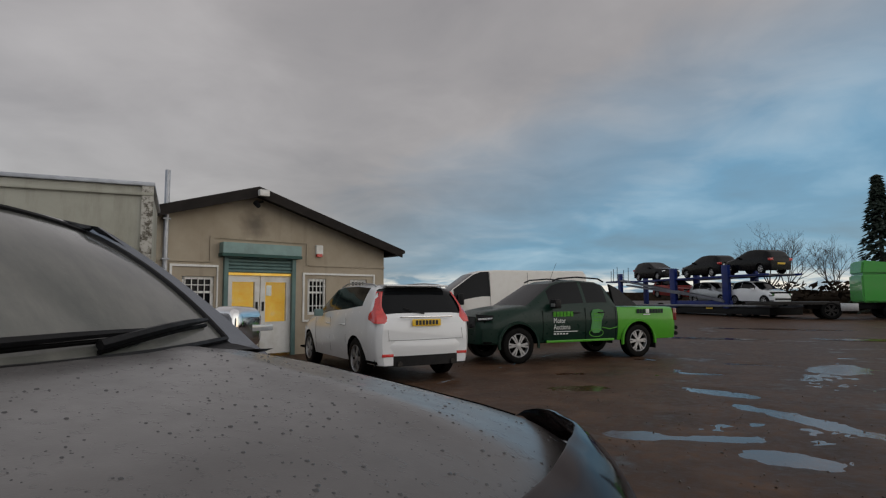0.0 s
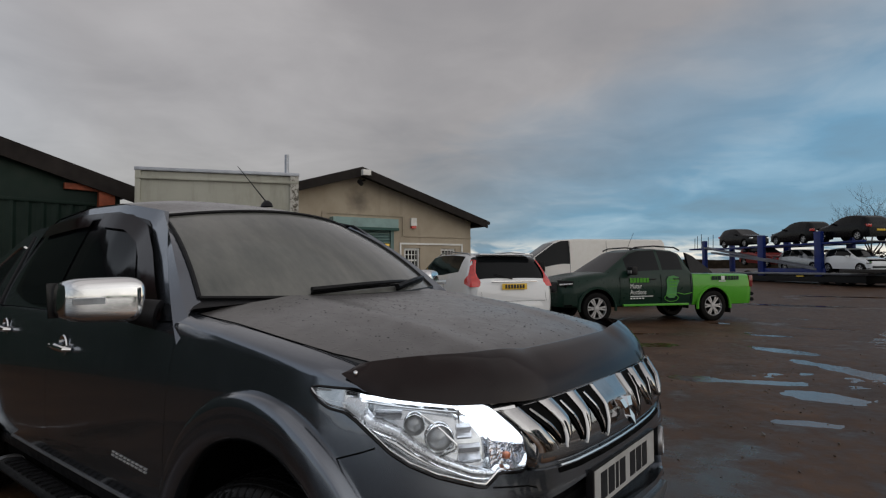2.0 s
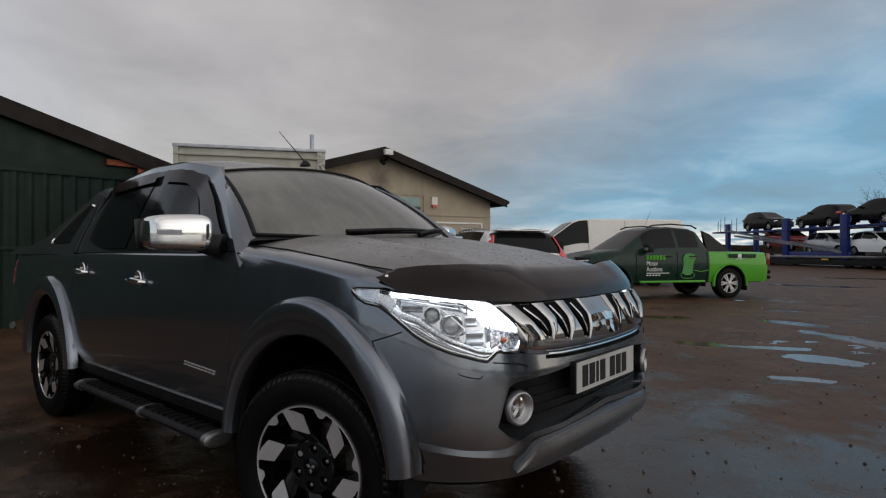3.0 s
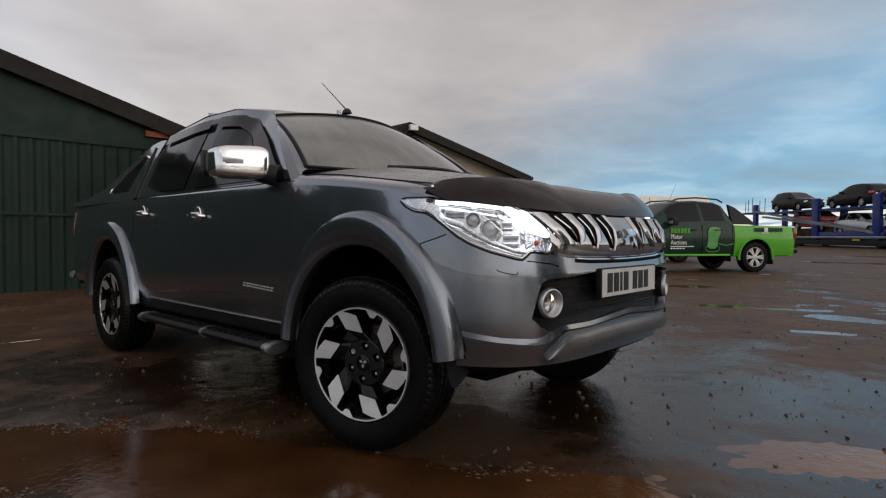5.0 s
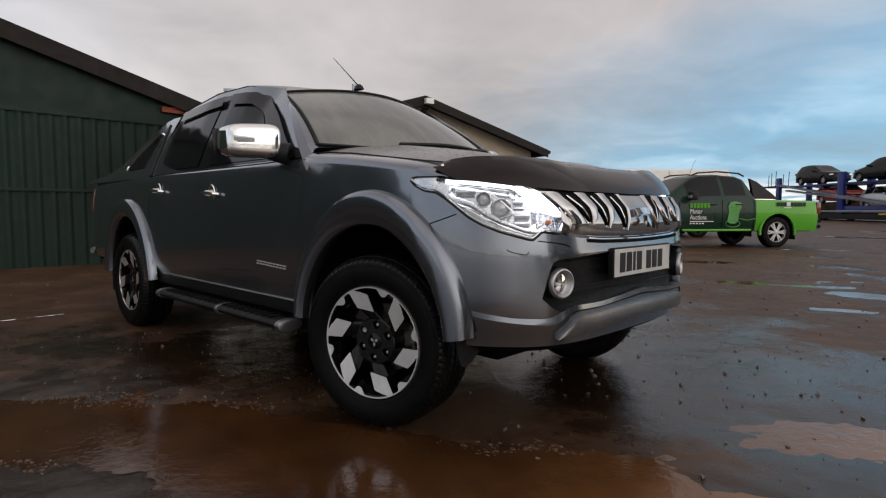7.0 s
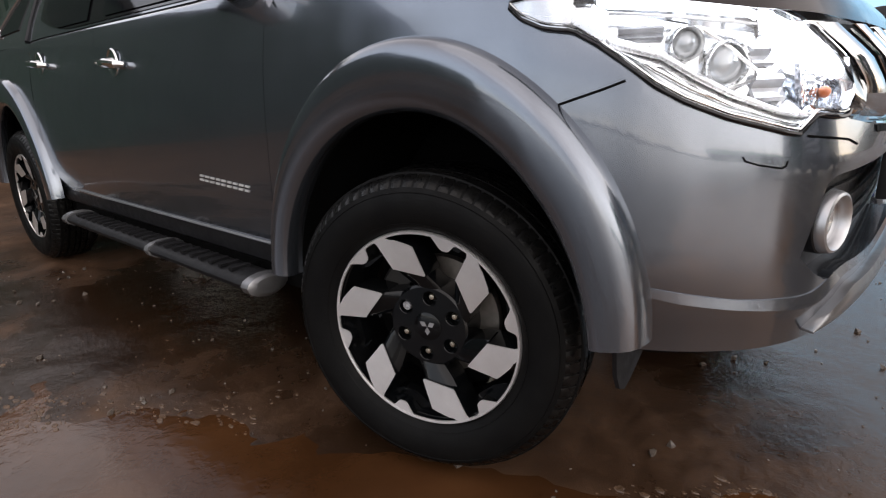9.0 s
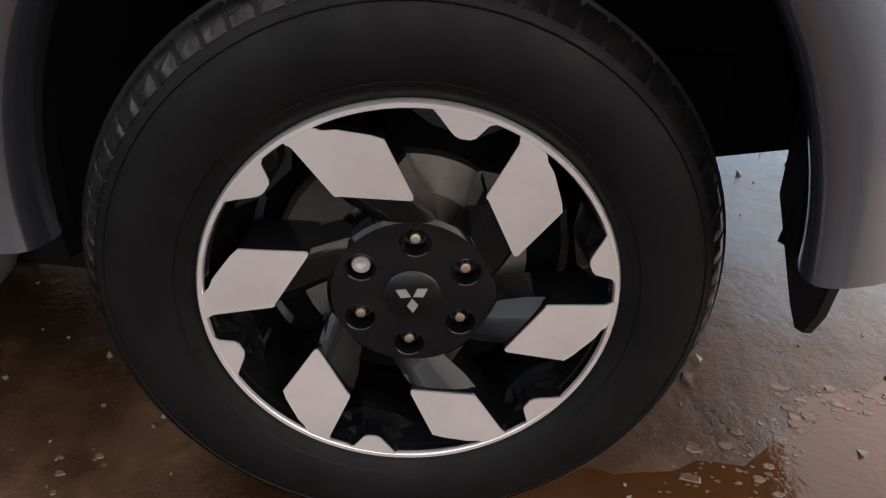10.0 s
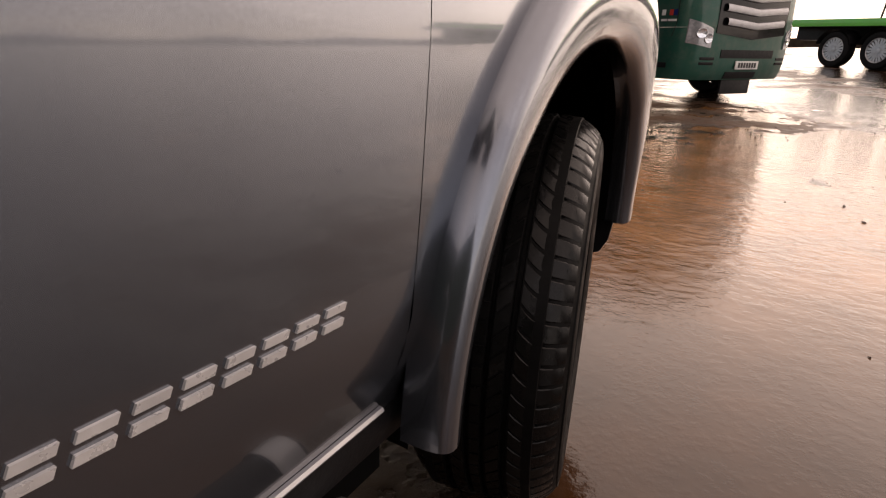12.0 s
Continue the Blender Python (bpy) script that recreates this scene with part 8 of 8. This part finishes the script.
def branch(bm, p, d, length, r, depth):
    pts = [p]
    q = p.copy()
    dd = d.copy()
    for i in range(4):
        dd = (dd + Vector((rng.uniform(-0.22, 0.22), rng.uniform(-0.22, 0.22), rng.uniform(-0.02, 0.16)))).normalized()
        q = q + dd * length / 4
        pts.append(q.copy())
    tube(bm, pts, [r * (1 - 0.14 * i) for i in range(5)], 5 if depth > 2 else 3, caps=False)
    if depth == 0:
        return
    for i in range(rng.choice((3, 4)) if depth > 1 else 4):
        at_ = pts[rng.randint(2, 4)]
        a, tilt = rng.uniform(0, 6.28), rng.uniform(0.35, 0.9)
        side = Vector((math.cos(a), math.sin(a), 0))
        nd = (dd * math.cos(tilt) + side * math.sin(tilt)).normalized()
        branch(bm, at_, nd, length * rng.uniform(0.55, 0.78), r * 0.52, depth - 1)


def bare_tree(x, y, h, lean=0.0):
    t = thing("bare_tree", pose(x, y, ground_z(x, y)), "leafless winter tree with fine twigs", "tree", "bare trees")
    bm = B()
    tube(bm, [(0, 0, 0), (0.05, 0, h * 0.12), (0.1 + lean, 0.05, h * 0.28)], [h * 0.028, h * 0.022, h * 0.018], 8)
    part("trunk", bm, "bark", t)
    bm = B()
    for i in range(5):
        a = i * 1.26
        branch(bm, Vector((0.1 + lean, 0.05, h * (0.22 + 0.02 * i))), Vector((math.cos(a) * 0.55, math.sin(a) * 0.55, 0.85)).normalized(), h * 0.34, h * 0.009, 4)
    part("crown", bm, "bark", t)


bare_tree(0.2, 54.5, 7.0, 0.2)
bare_tree(1.6, 56.0, 6.0)
bare_tree(4.9, 54.4, 5.6, -0.2)
bare_tree(9.5, 56.0, 5.0)

con = thing("conifer", pose(6.4, 41.3, ground_z(0, 41.3)), "tall dark evergreen conifer with drooping branches", "tree")
bm = B()
tube(bm, [(0, 0, 0), (0, 0, 4), (0.05, 0, 8.2)], [0.2, 0.12, 0.02], 8)
part("trunk", bm, "bark", con)
bm = B()
for i in range(1500):
    f = rng.random() ** 0.8
    z = 0.5 + 7.9 * f
    reach = (1 - f) * 1.75 * rng.uniform(0.35, 1.08) + 0.08
    a = rng.uniform(0, 6.283)
    c = Vector((reach * math.cos(a), reach * math.sin(a), z - 0.22 * reach))
    d = Vector((math.cos(a), math.sin(a), -0.25 + rng.uniform(-0.2, 0.3))).normalized()
    s = Vector((-math.sin(a), math.cos(a), rng.uniform(-0.4, 0.4)))
    L = rng.uniform(0.22, 0.5)
    w = L * 0.34
    v = [bm.verts.new(c - d * L * 0.4), bm.verts.new(c + s * w - Vector((0, 0, 0.03))), bm.verts.new(c + d * L * 0.7 - Vector((0, 0, 0.08))), bm.verts.new(c - s * w - Vector((0, 0, 0.03))), bm.verts.new(c + Vector((0, 0, 0.06)))]
    for p, q in ((0, 1), (1, 2), (2, 3), (3, 0)):
        bm.faces.new((v[p], v[q], v[4]))
part("crown", bm, "needle", con)

bm = B()
for i in range(2600):
    x = rng.uniform(-2, 46)
    y = 46 + rng.uniform(-1.2, 1.2) + 0.12 * x
    h = 2.1 + 0.35 * noise.noise(Vector((x * 0.4, 0, 2))) + 0.02 * x
    z = ground_z(x, y) + rng.random() ** 0.7 * h
    c = Vector((x, y, z))
    L = rng.uniform(0.15, 0.4)
    a = rng.uniform(0, 6.28)
    d = Vector((math.cos(a), math.sin(a) * 0.5, rng.uniform(-0.3, 1.0))).normalized() * L
    s = Vector((rng.uniform(-1, 1), rng.uniform(-1, 1), rng.uniform(-1, 1))).normalized() * L * 0.4
    bm.faces.new([bm.verts.new(p) for p in (c - d, c + s, c + d, c - s)])
rows = [[(x, 46.6 + 0.12 * x + dy2, ground_z(0, 46) + z) for dy2, z in ((-0.8, -0.3), (-0.7, 1.0), (0, 1.35 + 0.02 * x), (0.8, 1.0), (0.9, -0.3))] for x in range(-2, 47, 2)]
sheet(bm, rows)
tagged(link("hedge", bm, "hedge"), "dark brown winter hedge along the field edge", "hedge", kind="stuff")
bm = B()
rows = []
for i in range(181):
    a = 2 * math.pi * i / 180
    h = 3.0 + 2.2 * noise.noise(Vector((math.cos(a) * 9, math.sin(a) * 9, 0)))
    rows.append([(260 * math.cos(a), 260 * math.sin(a), -1.0), (260 * math.cos(a), 260 * math.sin(a), 1.2 + h)])
tagged(link("backdrop", sheet(bm, rows), "hedge"), "low dark line of distant woods", "woods", kind="structure")

# ---- puddles and stones ----
def puddle(cx, cy, a, b, turn=0, seed=0):
    bm = B()
    vs = []
    n = 56
    for k in range(n):
        t = 2 * math.pi * k / n
        w = 1 + 0.42 * noise.noise(Vector((1.3 * math.cos(t) + seed * 7, 1.3 * math.sin(t), seed))) + 0.20 * noise.noise(Vector((4 * math.cos(t), 4 * math.sin(t) + seed * 3, seed))) + 0.09 * noise.noise(Vector((11 * math.cos(t), 11 * math.sin(t) + seed * 3, seed)))
        x, y = a * w * math.cos(t), b * w * math.sin(t)
        c, s = math.cos(radians(turn)), math.sin(radians(turn))
        X, Y = cx + c * x - s * y, cy + s * x + c * y
        vs.append(bm.verts.new((X, Y, ground_z(X, Y) + 0.008)))
    bm.faces.new(vs)
    tagged(link("puddle", bm, "water"), "shallow muddy puddle on the yard", "puddle", "puddles", "structure")


for i, (cx, cy, a, b, turn) in enumerate(((5.5, 17.0, 1.8, 0.5, 0), (3.5, 21.0, 1.8, 0.5, 5), (-1.0, 20.0, 1.6, 0.4, 0), (1.0, 26.0, 2.4, 0.4, 0), (7.0, 24.0, 2.4, 0.5, 0))):
    puddle(cx, cy, a, b, turn, i + 1)

bm = B()
for i in range(6500):
    if i < 4800:
        x, y = rng.uniform(-3.0, 7.0), rng.uniform(-3.5, 9.0)
    else:
        x, y = rng.uniform(-8, 9), rng.uniform(-6, 16)
    r = 0.0035 + 0.012 * rng.random() ** 4.5 + (0.01 if rng.random() < 0.006 else 0)
    m = pose(x, y, ground_z(x, y) + relief(x, y) + r * 0.25, rng.uniform(0, 60), rng.uniform(0, 60), rng.uniform(0, 360)) @ Matrix.Diagonal((r * 1.3, r, r * 0.7, 1))
    vs = [bm.verts.new(m @ Vector(p)) for p in ((1, 0, 0), (-1, 0, 0), (0, 1, 0), (0, -1, 0), (0, 0, 1), (0, 0, -1))]
    for a, b, c in ((0, 2, 4), (2, 1, 4), (1, 3, 4), (3, 0, 4), (2, 0, 5), (1, 2, 5), (3, 1, 5), (0, 3, 5)):
        bm.faces.new((vs[a], vs[b], vs[c]))
tagged(link("stones", bm, "pebble"), "scattered small wet stones on the earth", "stones", kind="stuff")

# crumbs of mud and grit left along the waterline
crumb_rng = random.Random(21)
bm = B()
for i in range(22000):
    x, y = crumb_rng.uniform(-2.4, 1.9), crumb_rng.uniform(-2.5, -0.45)
    over = relief(x, y) + 0.0095
    if not -0.0045 < over < 0.0035 or noise.noise(Vector((x * 2.1, y * 2.1, 4))) < -0.05:
        continue
    r = 0.003 + 0.010 * crumb_rng.random() ** 4
    a0 = crumb_rng.uniform(0, 6.28)
    z = ground_z(x, y) + max(relief(x, y), -0.0095)
    low_, high_ = [], []
    for q in range(6):
        t = a0 + q * math.pi / 3
        w = crumb_rng.uniform(0.6, 1.2)
        low_.append(bm.verts.new((x + 1.5 * r * w * math.cos(t), y + r * w * math.sin(t), z - 0.002)))
        high_.append(bm.verts.new((x + 1.1 * r * w * math.cos(t), y + 0.7 * r * w * math.sin(t), z + r * 0.22 * crumb_rng.uniform(0.6, 1.3))))
    for q in range(6):
        bm.faces.new((low_[q], low_[(q + 1) % 6], high_[(q + 1) % 6], high_[q]))
    bm.faces.new(high_)
tagged(link("mud_crumbs", bm, "crumb"), "crumbs of mud and grit along the puddle edges", "mud", kind="stuff")
